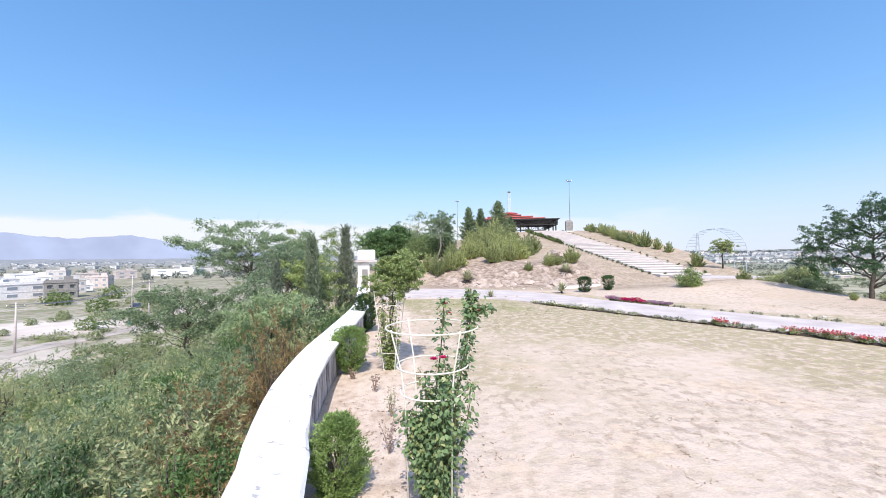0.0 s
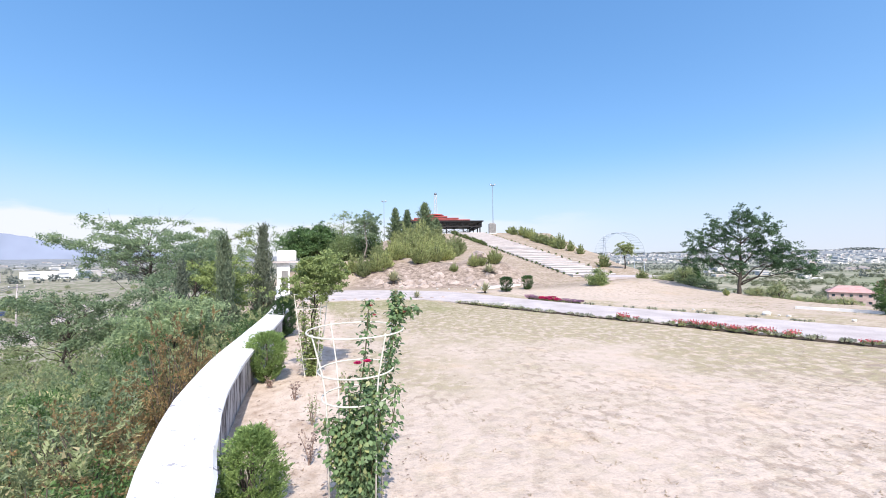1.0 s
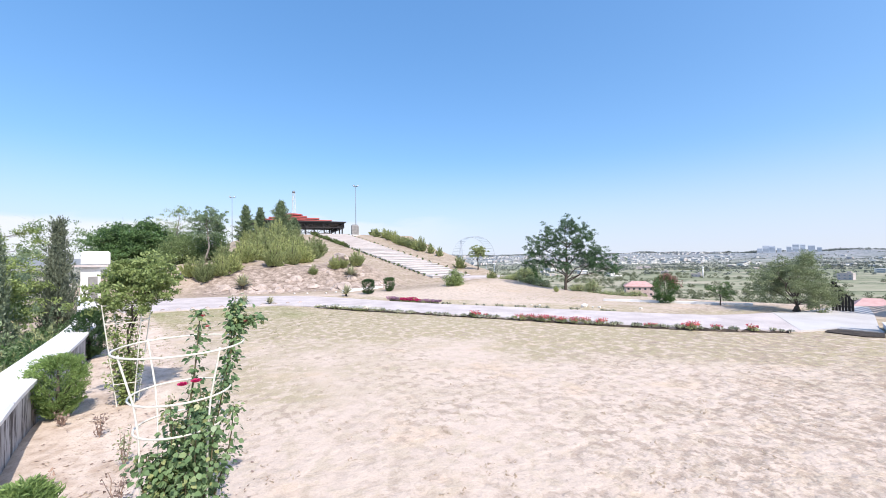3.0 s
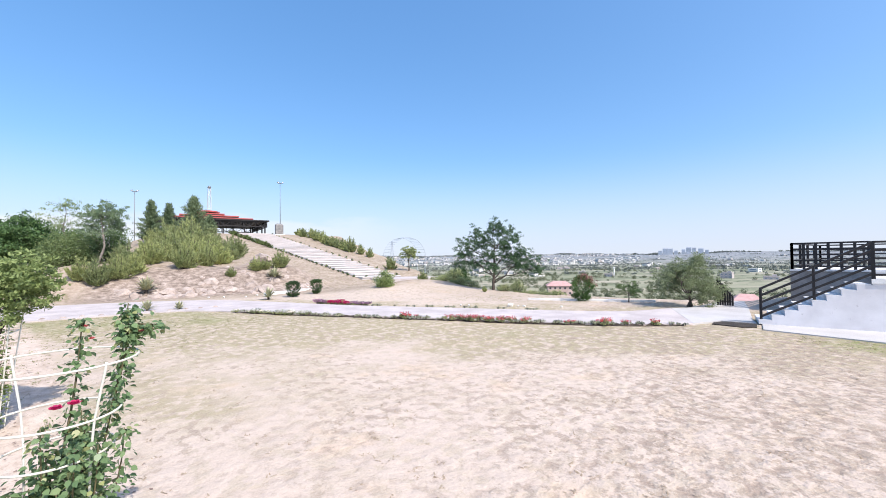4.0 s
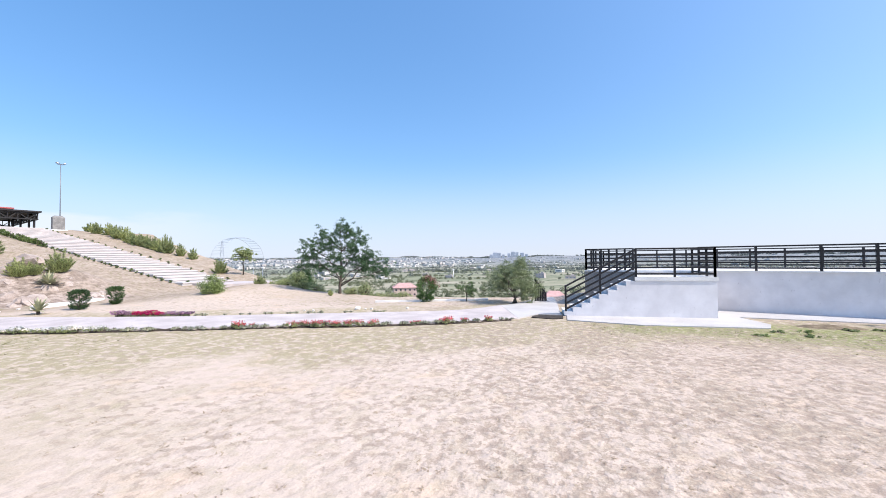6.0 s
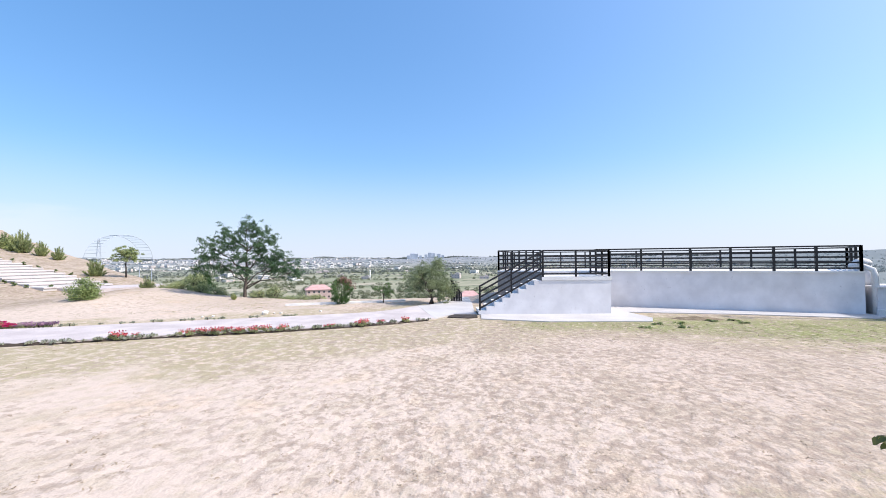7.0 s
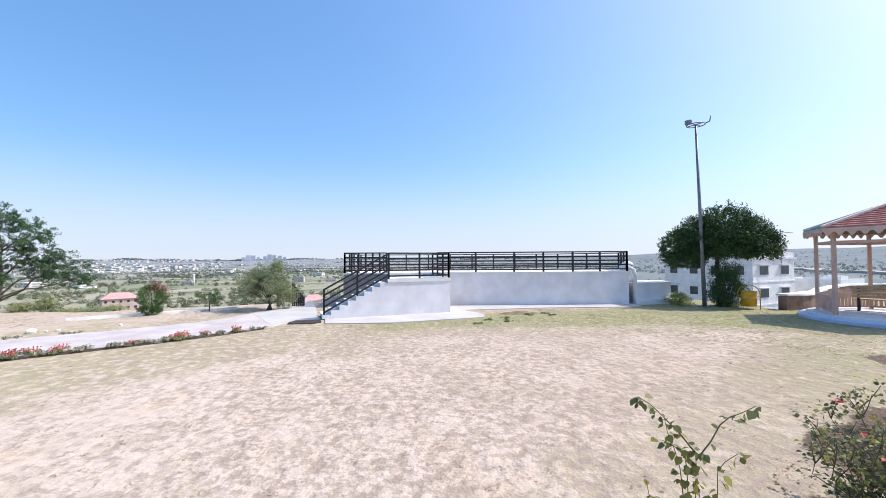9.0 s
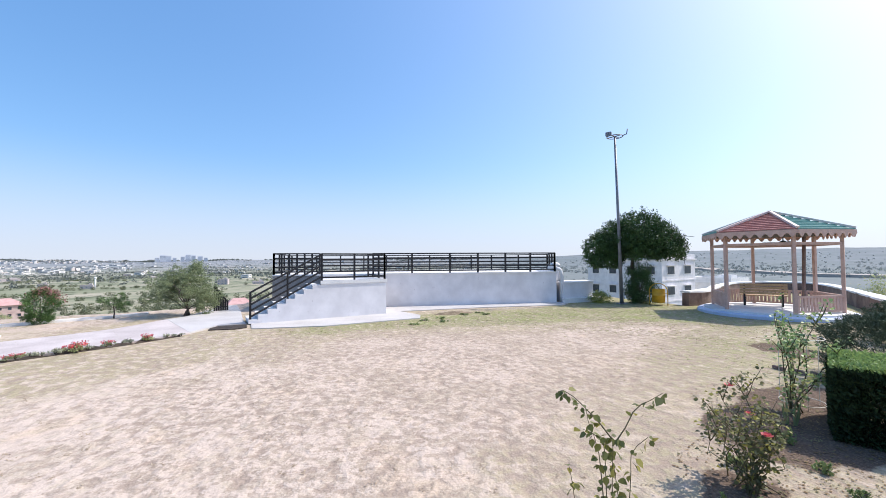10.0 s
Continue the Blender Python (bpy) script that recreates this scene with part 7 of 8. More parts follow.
# long pale shoots standing out of the thicket
for j in range(22):
    base = Vector(wall_out[5 + int(rng.integers(9))])
    d = rng.uniform(0.9, 4.6)
    x, y = base.x - d, base.y + rng.uniform(-0.6, 0.6)
    z = -0.05 - 0.20 * d
    a, lean = rng.uniform(0, 6.28), rng.uniform(0.15, 0.6)
    foot = gz(x, y)
    line = [(0, 0, 0), (0.15 * lean * math.cos(a), 0.15 * lean * math.sin(a), (z - foot) * 0.6), (lean * 0.6 * math.cos(a), lean * 0.6 * math.sin(a), z - foot), (lean * math.cos(a), lean * math.sin(a), z - foot + rng.uniform(0.2, 0.5))]
    rose("thicket_shoot", "long pale leafy shoot arching out of the scrub", (x, y, foot), [(line, 1.0)], 0.065, 60, 0.010, mat=LEAF_OLIVE if j % 3 else LEAF_SHOOT)


def hedge(label, at, sx, sy, h, n, turn):
    ob = thing("hedge", label, "hedge", at, turn=turn)
    part("branch_frame", join(*[tube(bent((rng.uniform(-sx, sx) * 0.35, rng.uniform(-sy, sy) * 0.35, -0.02), (rng.uniform(-sx, sx) * 0.45, rng.uniform(-sy, sy) * 0.45, h * 0.9), 0, 3), [0.02, 0.016, 0.01, 0.006], 5) for _ in range(16)]), BARK, ob, smooth=True)
    c = rng.uniform(-1, 1, (n, 3))
    face = rng.integers(3, size=n)
    sgn = np.sign(c[np.arange(n), face])
    deep = 1 - np.abs(rng.normal(size=n)) * 0.15
    c[np.arange(n), face] = sgn * deep
    c = c / (1 + 0.05 * np.abs(c).prod(axis=1))[:, None]
    c[:, 2] = np.where((face == 2) & (sgn < 0), np.abs(c[:, 2]), c[:, 2])
    way = np.zeros((n, 3))
    way[np.arange(n), face] = np.where((face == 2), 1.0, sgn)
    way[:, 2] += 0.35
    c = c * np.array([sx / 2, sy / 2, h / 2]) + np.array([0, 0, h / 2])
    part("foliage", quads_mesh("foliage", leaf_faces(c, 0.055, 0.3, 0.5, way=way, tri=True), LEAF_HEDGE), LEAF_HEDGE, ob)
    # a lighter leaf layer paints the sunlight on the hedge's top
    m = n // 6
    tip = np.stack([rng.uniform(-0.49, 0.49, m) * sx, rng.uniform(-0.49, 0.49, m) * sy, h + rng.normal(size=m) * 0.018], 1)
    part("fresh_growth", quads_mesh("fresh_growth", leaf_faces(tip, 0.045, 1.2, 0.45), LEAF_TOPIARY), LEAF_TOPIARY, ob, "lighter top leaves with sunlight put into their colour")
    return ob


hedge("dense square-clipped dark green hedge in the south bed", (2.98, -6.47, 0), 1.95, 1.18, 0.86, 74000, 32.5)
clipped("shrub", "dark grey-green rounded shrub behind the clipped hedge", (4.75, -8.9, 0), [(0.55, 0.03), (0.85, 0.2), (0.98, 0.5), (0.85, 0.8), (0.5, 1.02), (0.08, 1.1)], 42000, 0.06, LEAF_GREY, shaggy=0.9, category="shrub")
clipped("shrub", "dark grey-green rounded shrub by the gazebo path", (6.8, -13.3, 0), [(0.5, 0.03), (0.72, 0.2), (0.82, 0.45), (0.7, 0.72), (0.4, 0.92), (0.06, 0.98)], 22000, 0.07, LEAF_GREY, shaggy=0.9, category="shrub")
shrub("shrub", "dry twiggy shrub beyond the parapet", (13.4, -25.4, -0.9), 1.1, 2.5, 3600, 0.09, LEAF_SCRUB)
agave = thing("snake_plant", "stiff upright green leaves among the roses", "plant", at=(3.95, -5.55, 0))
for k in range(12):
    a = rng.uniform(0, 6.28)
    part("blade", tube(bent((0.05 * math.cos(a), 0.05 * math.sin(a), 0), (0.10 * math.cos(a), 0.10 * math.sin(a), rng.uniform(0.2, 0.36)), 0, 3, 0.02), [0.008, 0.009, 0.007, 0.001], 5), LEAF_OLIVE, agave)

# dry weeds and litter in the wall bed
for k, (x, y, h) in enumerate(((-0.97, 5.15, 0.42), (-0.87, 4.15, 0.40), (-1.35, 6.15, 0.3), (-0.70, 6.45, 0.28), (-1.75, 9.45, 0.35), (-1.5, 4.85, 0.2), (-0.45, 5.45, 0.18), (-1.85, 6.85, 0.2))):
    weed = thing("dry_weed", "dry brown weed standing in the wall bed", "weed", (x, y, 0), group="dry weeds")
    tips = []
    for j in range(7):
        a, q = rng.uniform(0, 6.28), rng.uniform(0.02, 0.12)
        line = bent((0, 0, 0), (math.cos(a) * q, math.sin(a) * q, h * rng.uniform(0.6, 1.0)), 0.02, 4, 0.06)
        part("stalk", tube(line, [0.005, 0.004, 0.004, 0.003, 0.002], 4), LEAF_DRY, weed)
        tips += line[1:]
    c = np.repeat(np.array(tips), 4, axis=0) + rng.normal(size=(len(tips) * 4, 3)) * 0.018
    part("withered_foliage", quads_mesh("withered_foliage", leaf_faces(c, 0.035, 0.1, 0.5), LEAF_DRY if k % 3 else LEAF_SCRUB), LEAF_DRY, weed)
n = 1500
x, y = rng.uniform(-2.5, 0.2, n), rng.uniform(2.2, 12.0, n)
keep = edge_distance(x, y) < -0.15
c = np.stack([x, y, np.full(n, 0.012)], 1)[keep]
f = leaf_faces(c, 0.045, 0.0, 0.5)
f[:, :, 2] = 0.006 + np.abs(f[:, :, 2] - 0.012) * 0.15
tagged(new("leaf_litter", quads_mesh("leaf_litter", f, LEAF_DRY)), "dry fallen leaves on the wall bed", "leaf litter", kind="stuff")
n = 5200
x, y = rng.normal(size=n) * 1.2 + 3.3, rng.normal(size=n) * 1.7 - 5.6
keep = (np.hypot(x - 4.1, (y + 7.1) / 1.3) < 1.8) | (np.hypot(x - 2.9, y + 4.1) < 1.0)
c = np.stack([x, y, np.full(n, 0.012)], 1)[keep]
f = leaf_faces(c, 0.032, 0.0, 0.9)
f[:, :, 2] = 0.006 + np.abs(f[:, :, 2] - 0.012) * 0.2
tagged(new("bed_litter", quads_mesh("bed_litter", f, LEAF_RUST)), "dry fallen leaves under the roses", "leaf litter", kind="stuff")

# small green weeds under the roses
weed_a = shrub("bed_weed", "small fresh green weed in the south bed", (2.55, -3.35, 0), 0.11, 0.13, 260, 0.04, LEAF_FRESH, "weed", group="weeds in the south bed", stems=3, ragged=0.4)
for k, (x, y, s) in enumerate(((2.2, -3.3, 1.0), (2.75, -3.15, 0.8), (3.3, -3.9, 0.9), (2.4, -3.75, 1.2), (3.0, -4.6, 0.8), (3.6, -4.9, 1.1), (2.0, -3.6, 0.9), (1.85, -3.2, 1.2), (3.9, -6.6, 0.9), (2.6, -4.4, 0.7))):
    copy_thing(weed_a, pose(x, y, 0, 0, 0, 61 * k) @ Matrix.Scale(s, 4))

for k, (x, y) in enumerate(((13.1, -2.3), (13.9, -2.8), (13.5, -3.4), (15.0, -4.6), (15.3, -5.3), (14.8, -5.4), (14.3, -3.5))):
    copy_thing(weed_a, pose(x, y, 0, 0, 0, 43 * k) @ Matrix.Diagonal((1.3 + 0.2 * (k % 4), 1.6, 0.45, 1)))

# brick edging of the south bed
edge = thing("bed_edging", "low row of brown bricks edging the south bed", "edging")
for k in range(9):
    u = k / 8
    part("brick", box(5.95 - 0.85 * u, -8.02 - 0.22 * u + 0.04 * math.sin(k * 2.1), -0.04, 0.11, 0.05, 0.11, -0.25 + 0.1 * math.sin(k * 1.7), 0.01), STONE, edge)

# a low heap of brown earth on the grass by the platform
bm = bmesh.new()
bmesh.ops.create_grid(bm, x_segments=16, y_segments=10, size=1.0)
for v in bm.verts:
    q = max(0.0, 1.0 - (v.co.x ** 2 + v.co.y ** 2))
    v.co = Vector((v.co.x * 0.42, v.co.y * 0.95, -0.02 + q * 0.09 + 0.035 * q * noise.noise(v.co * 4.0)))
heap = bpy.data.meshes.new("earth_heap")
bm.to_mesh(heap)
bm.free()
heap.materials.append(DRY_EARTH)
tagged(new("earth_heap", heap), "low heap of dry brown earth and grass on the lawn", "earth heap").matrix_world = pose(15.45, -4.3, 0.0, 0, 0, 8)

# ---- buildings below the hill ----
def house(name, label, at, w, d, storeys, wall_mat, turn, roof="flat", cols=4, sill=True, category="house", floor_h=3.1, side=True, pane=None, head=(0.2, 0.1, 0.28, 0.3, 2.3)):
    """A plastered house: walls, floor bands, roof, windows with frame and sill on the faces that show."""
    ob = thing(name, label, category, at, turn=turn)
    h = storeys * floor_h
    part("wall", box(0, 0, -2.0, w, d, h + 2.0), wall_mat, ob)
    for s in range(1, storeys):
        part("band", box(0, 0, s * floor_h - 0.12, w + 0.16, d + 0.16, 0.2), wall_mat, ob)
    if roof == "flat":
        part("roof", box(0, 0, h, w + 0.5, d + 0.5, 0.22), wall_mat, ob)
        for sx, sy, lx, ly in ((0, -1, w, 0.15), (0, 1, w, 0.15), (-1, 0, 0.15, d - 0.3), (1, 0, 0.15, d - 0.3)):
            part("parapet", box(sx * (w / 2 - 0.1), sy * (d / 2 - 0.1), h + 0.22, lx, ly, 0.8), wall_mat, ob)
        part("stair_head", box(w * head[0], d * head[1], h + 0.22, w * head[2], d * head[3], head[4]), wall_mat, ob)
    else:
        e = 0.7
        v = [(-w / 2 - e, -d / 2 - e, h), (w / 2 + e, -d / 2 - e, h), (w / 2 + e, d / 2 + e, h), (-w / 2 - e, d / 2 + e, h), (-w / 4, 0, h + d * 0.28), (w / 4, 0, h + d * 0.28)]
        v += [(x, y, z - 0.2) for x, y, z in v[:4]]
        part("roof", (v, [(0, 1, 5, 4), (1, 2, 5), (2, 3, 4, 5), (3, 0, 4), (6, 7, 1, 0), (7, 8, 2, 1), (8, 9, 3, 2), (9, 6, 0, 3), (9, 8, 7, 6)]), DULL_TILE, ob, "red tiled hip roof")
    faces = [(0, -1)] + ([(1, 0), (-1, 0)] if side else [])
    for fx, fy in faces:
        span = w if fy else d
        n = cols if fy else max(2, cols - 2)
        for s in range(storeys):
            for k in range(n):
                u = (k + 0.5) / n * span - span / 2
                ww, hh = span / n * 0.42, floor_h * 0.42
                if fy:
                    a, size = (u, fy * (d / 2 + 0.03), s * floor_h + 0.95), (ww, 0.10, hh)
                    inner = (u, fy * (d / 2 + 0.06), s * floor_h + 1.0, ww - 0.14, 0.06, hh - 0.14)
                else:
                    a, size = (fx * (w / 2 + 0.03), u, s * floor_h + 0.95), (0.10, ww, hh)
                    inner = (fx * (w / 2 + 0.06), u, s * floor_h + 1.0, 0.06, ww - 0.14, hh - 0.14)
                win = part("window", box(*a, *size), wall_mat, ob)
                part("pane", box(*inner), pane or GLASS, win, "dark glass")
                if sill:
                    part("sill", box(a[0] + fx * 0.1, a[1] + fy * 0.1, a[2] + hh + 0.05, size[0] + 0.3 * abs(fy) + 0.5 * abs(fx), size[1] + 0.3 * abs(fx) + 0.5 * abs(fy), 0.09), wall_mat, win)
    return ob


x, y = polar(56.0, 268)
house("villa", "terracotta villa with red tiled hip roof on the plain", (x, y, -22.6), 15, 10, 2, TERRACOTTA, -50, "hip", 5)
x, y = polar(77.0, 170)
house("villa", "red brick villa with a hipped roof below the terrace", (x, y, -19.8), 8, 8, 2, TERRACOTTA, -70, "hip", 4)
cx, cy = polar(132.6, 72)
ux, uy = polar(70, 1)
vx, vy = polar(160, 1)
house("apartment_house", "white four-storey house with grey shaded side below the terrace", (cx + 6.75 * ux + 5.5 * vx, cy + 6.75 * uy + 5.5 * vy, -11.2), 13.5, 11.0, 4, HOUSE_WHITE, 200, "flat", 4, floor_h=3.3, head=(-0.28, -0.20, 0.26, 0.32, 1.5))
house("apartment_house", "low white house behind the taller one", (*polar(138.2, 92), -12.5), 8.0, 8.0, 3, WHITEWASH, 200, "flat", 3, floor_h=3.4, head=(0.2, 0.1, 0.28, 0.3, 1.2))
aerial = thing("television_aerial", "thin grey rooftop television aerial", "aerial", at=(*polar(135.1, 76), 1.3))
part("mast", bar((0, 0, 0), (0, 0, 5.0), 0.09), GALVANISED, aerial)
part("boom", bar((-1.0, -1.0, 4.4), (1.0, 1.0, 4.8), 0.07), GALVANISED, aerial)
for k in range(5):
    part("element", bar((-0.8 + 0.4 * k - 0.25, -0.8 + 0.4 * k + 0.25, 4.45 + 0.08 * k), (-0.8 + 0.4 * k + 0.25, -0.8 + 0.4 * k - 0.25, 4.45 + 0.08 * k), 0.05), GALVANISED, aerial)
PLASTERS = (OLD_PLASTER, WHITEWASH, PALE_CONCRETE, OLD_PLASTER, CONCRETE)
for k, (az, d, w, s) in enumerate(((-46.6, 235, 15, 2), (-45.0, 250, 9, 1), (-43.0, 262, 11, 2), (-42.0, 275, 8, 1), (-40.6, 300, 11, 2), (-48.8, 280, 13, 2), (-33.4, 500, 40, 2), (-29.8, 540, 32, 2), (-51.0, 260, 14, 2), (-38.4, 420, 14, 2),
                                   (-47.6, 320, 12, 2), (-45.6, 340, 14, 2), (-43.8, 350, 10, 3), (-49.8, 340, 12, 2), (-41.6, 390, 12, 2), (-46.4, 420, 16, 2), (-44.4, 450, 12, 2), (-52.4, 330, 12, 2))):
    x, y = polar(az, d)
    house("villa", "pale flat-roofed villa on the dry plain", (x, y, gz(x, y)), w, w * 0.6, s, PLASTERS[k % 5], -az + (d * 7 % 50) - 25, "flat", 2 + k % 3, sill=False, side=k % 2 == 0, floor_h=2.9, pane=HAZE_GLASS)
x, y = polar(-43.6, 228)
house("villa", "dark unfinished concrete house frame on the dry plain", (x, y, gz(x, y)), 10, 8, 2, GREY_BLOCK, 40, "flat", 3)

# bluish pale wall colour carries the distance haze over the skyline blocks
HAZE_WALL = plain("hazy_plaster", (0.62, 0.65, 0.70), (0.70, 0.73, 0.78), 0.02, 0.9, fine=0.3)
for az, w, h in ((68.4, 26, 40), (68.95, 34, 56), (69.5, 32, 54), (70.1, 22, 40), (70.9, 24, 46), (71.45, 32, 58), (72.0, 26, 54), (72.7, 32, 48), (73.3, 22, 38)):
    x, y = polar(az, 3300)
    base = plain_height(np.array([x]), np.array([y]))[0] - 10
    ob = thing("apartment_block", "pale distant apartment block on the skyline", "apartment block", (x, y, base), group="distant blocks", turn=-az)
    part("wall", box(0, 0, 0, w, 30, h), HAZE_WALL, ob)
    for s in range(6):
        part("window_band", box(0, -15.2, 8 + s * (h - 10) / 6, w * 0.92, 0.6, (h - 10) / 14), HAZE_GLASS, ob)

# the far town: flat-roofed houses too small to tell apart
def town(name, label, count, az0, az1, r0, r1, size, mat, seed):
    r = np.random.default_rng(seed)
    quads = []
    u = r.uniform(0, 1, count)
    rad = np.sqrt(r0 ** 2 + u * (r1 ** 2 - r0 ** 2))
    az = np.radians(r.uniform(az0, az1, count))
    x, y = rad * np.sin(az), rad * np.cos(az)
    keep = waves(x, y, 420.0, seed) + waves(x, y, 1300.0, seed + 4) * 0.8 > -0.1
    x, y = x[keep], y[keep]
    z = ground_height(x, y) - 1.0
    n = len(x)
    w, d = r.uniform(0.6, 2.0, n) * size, r.uniform(0.6, 1.2, n) * size
    h = r.choice([3.6, 3.6, 6.6, 6.6, 9.6], n) * r.uniform(0.9, 1.2, n) * (size / 19)
    t = 0.75 + 0.6 * np.sign(waves(x, y, 500.0, seed + 9)) + r.normal(size=n) * 0.12
    c, s = np.cos(t), np.sin(t)

    def corner(i, j, k):
        p, q = i * w / 2, j * d / 2
        return np.stack([x + p * c - q * s, y + p * s + q * c, z + k * h], 1)
    b = [corner(i, j, 0) for i, j in ((-1, -1), (1, -1), (1, 1), (-1, 1))]
    a = [corner(i, j, 1) for i, j in ((-1, -1), (1, -1), (1, 1), (-1, 1))]
    for k in range(4):
        l = (k + 1) % 4
        quads.append(np.stack([b[k], b[l], a[l], a[k]], 1))
    quads.append(np.stack(a, 1))
    for k in range(4):
        l = (k + 1) % 4
        out = ((b[k] + b[l]) / 2 - np.stack([x, y, z], 1)) * np.array([1, 1, 0])
        out = out / (np.linalg.norm(out, axis=1, keepdims=True) + 1e-9) * 0.25
        for lo, hi in ((0.22, 0.42), (0.62, 0.82)):
            e0, e1 = b[k] * 0.8 + b[l] * 0.2 + out, b[k] * 0.2 + b[l] * 0.8 + out
            up = np.zeros((n, 3))
            up[:, 2] = h
            windows.append(np.stack([e0 + up * lo, e1 + up * lo, e1 + up * hi, e0 + up * hi], 1))
    tagged(new(name, quads_mesh(name, np.concatenate(quads), mat)), label, "town", kind="stuff")


windows = []
TOWN_WALL = leafy("town_wall", (0.40, 0.41, 0.43), (0.74, 0.74, 0.75), (0.42, 0.33, 0.31), 0.12, rough=0.9, clear=0.0)
town("distant_town", "pale flat-roofed houses of the distant town", 2100, 16, 66, 1300, 3800, 15, TOWN_WALL, 21)
town("distant_suburb", "scattered pale houses on the near plain", 260, 24, 110, 480, 1500, 12, TOWN_WALL, 22)
town("distant_quarter", "pale houses on the western plain", 420, -75, -20, 600, 2600, 14, TOWN_WALL, 23)
town("distant_hamlet", "scattered pale houses on the eastern plain", 230, 66, 112, 1500, 3700, 14, TOWN_WALL, 24)
tagged(new("town_windows", quads_mesh("town_windows", np.concatenate(windows), HAZE_GLASS)), "dark window rows of the distant houses", "windows", kind="stuff")


# trees of the plain, each a trunk and a loose crown of leaf sprays
def plain_trees(name, label, spots, size, leaves, mat, seed, raise_by=0.52, spray=0.17):
    r = np.random.default_rng(seed)
    x, y = spots
    z = ground_height(x, y)
    n = len(x)
    s = size * r.uniform(0.55, 1.35, n)
    d = r.normal(size=(n, leaves, 3))
    d /= np.linalg.norm(d, axis=2, keepdims=True)
    d[:, :, 2] *= 0.9
    rad = r.uniform(0.3, 1.0, (n, leaves, 1)) ** 0.5
    lump = 1 + 0.3 * np.sin(d[:, :, :1] * 5 + r.uniform(0, 6, (n, 1, 1))) * np.cos(d[:, :, 1:2] * 4)
    c = d * rad * lump * s[:, None, None] * np.array([0.55, 0.55, 0.5]) + np.stack([x, y, z + raise_by * s], 1)[:, None, :]
    k = np.repeat(s, leaves) * spray
    tagged(new(name, quads_mesh(name, leaf_faces(c.reshape(-1, 3), k, 0.2, 1.0, r=r, tri=True), mat)), label, "trees", kind="stuff")
    w = s * 0.035
    trunks = [np.stack([np.stack([x - w * a, y - w * b, z - 0.3], 1), np.stack([x + w * a, y + w * b, z - 0.3], 1), np.stack([x + w * a * 0.6, y + w * b * 0.6, z + 0.22 * s], 1), np.stack([x - w * a * 0.6, y - w * b * 0.6, z + 0.22 * s], 1)], 1) for a, b in ((1, 0), (0, 1), (0.7, 0.7), (0.7, -0.7))]
    tagged(new(name + "_trunks", quads_mesh(name + "_trunks", np.concatenate(trunks), BARK)), "trunks of the scattered trees", "trunks", kind="stuff")


def spots(count, az0, az1, r0, r1, seed, clear=26.0):
    r = np.random.default_rng(seed)
    rad = r0 * (r1 / r0) ** r.uniform(0, 1, count)
    az = np.radians(r.uniform(az0, az1, count))
    x, y = rad * np.sin(az), rad * np.cos(az)
    keep = (edge_distance(x, y) > clear) & (waves(x, y, 160.0, seed) > -0.75)
    return x[keep], y[keep]


def rows_of_trees(count, az0, az1, r0, r1, seed):
    """Hedgerows: trees strung along field edges that run mostly across the view of the hill."""
    r = np.random.default_rng(seed)
    rad = r0 * (r1 / r0) ** r.uniform(0, 1, count)
    az = np.radians(r.uniform(az0, az1, count))
    xs, ys = [], []
    for d, a in zip(rad, az):
        m = int(r.integers(5, 26))
        way = a + math.pi / 2 + r.normal() * 0.35
        u = (np.arange(m) - m / 2) * r.uniform(3.5, 7.0) + r.normal(size=m) * 1.5
        xs.append(d * math.sin(a) + u * math.sin(way))
        ys.append(d * math.cos(a) + u * math.cos(way))
    x, y = np.concatenate(xs), np.concatenate(ys)
    keep = edge_distance(x, y) > 40
    return x[keep], y[keep]


LEAF_FAR = leafy("far_leaf", (0.085, 0.110, 0.065), (0.190, 0.215, 0.130), clear=0.1)
# paler, bluer leaf colours for distance: the haze is put into them
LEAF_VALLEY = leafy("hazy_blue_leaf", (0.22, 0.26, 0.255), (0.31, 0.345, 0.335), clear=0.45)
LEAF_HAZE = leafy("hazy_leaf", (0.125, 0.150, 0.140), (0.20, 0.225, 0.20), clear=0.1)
plain_trees("plain_trees", "scattered dark green trees on the plain", spots(330, 25, 122, 90, 620, 31), 4.2, 340, LEAF_FAR, 41, 0.33, 0.10)
plain_trees("hedgerows", "rows of hedgerow trees along the fields", rows_of_trees(95, 22, 112, 220, 900, 36), 3.6, 120, LEAF_FAR, 47, 0.32, 0.15)
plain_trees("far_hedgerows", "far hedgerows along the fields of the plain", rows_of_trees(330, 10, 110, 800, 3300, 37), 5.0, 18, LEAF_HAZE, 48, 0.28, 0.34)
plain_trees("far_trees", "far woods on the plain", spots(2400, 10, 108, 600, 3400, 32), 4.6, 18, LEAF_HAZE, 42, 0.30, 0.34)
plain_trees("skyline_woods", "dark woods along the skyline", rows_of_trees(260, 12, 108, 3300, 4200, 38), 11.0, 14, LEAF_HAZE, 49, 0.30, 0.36)
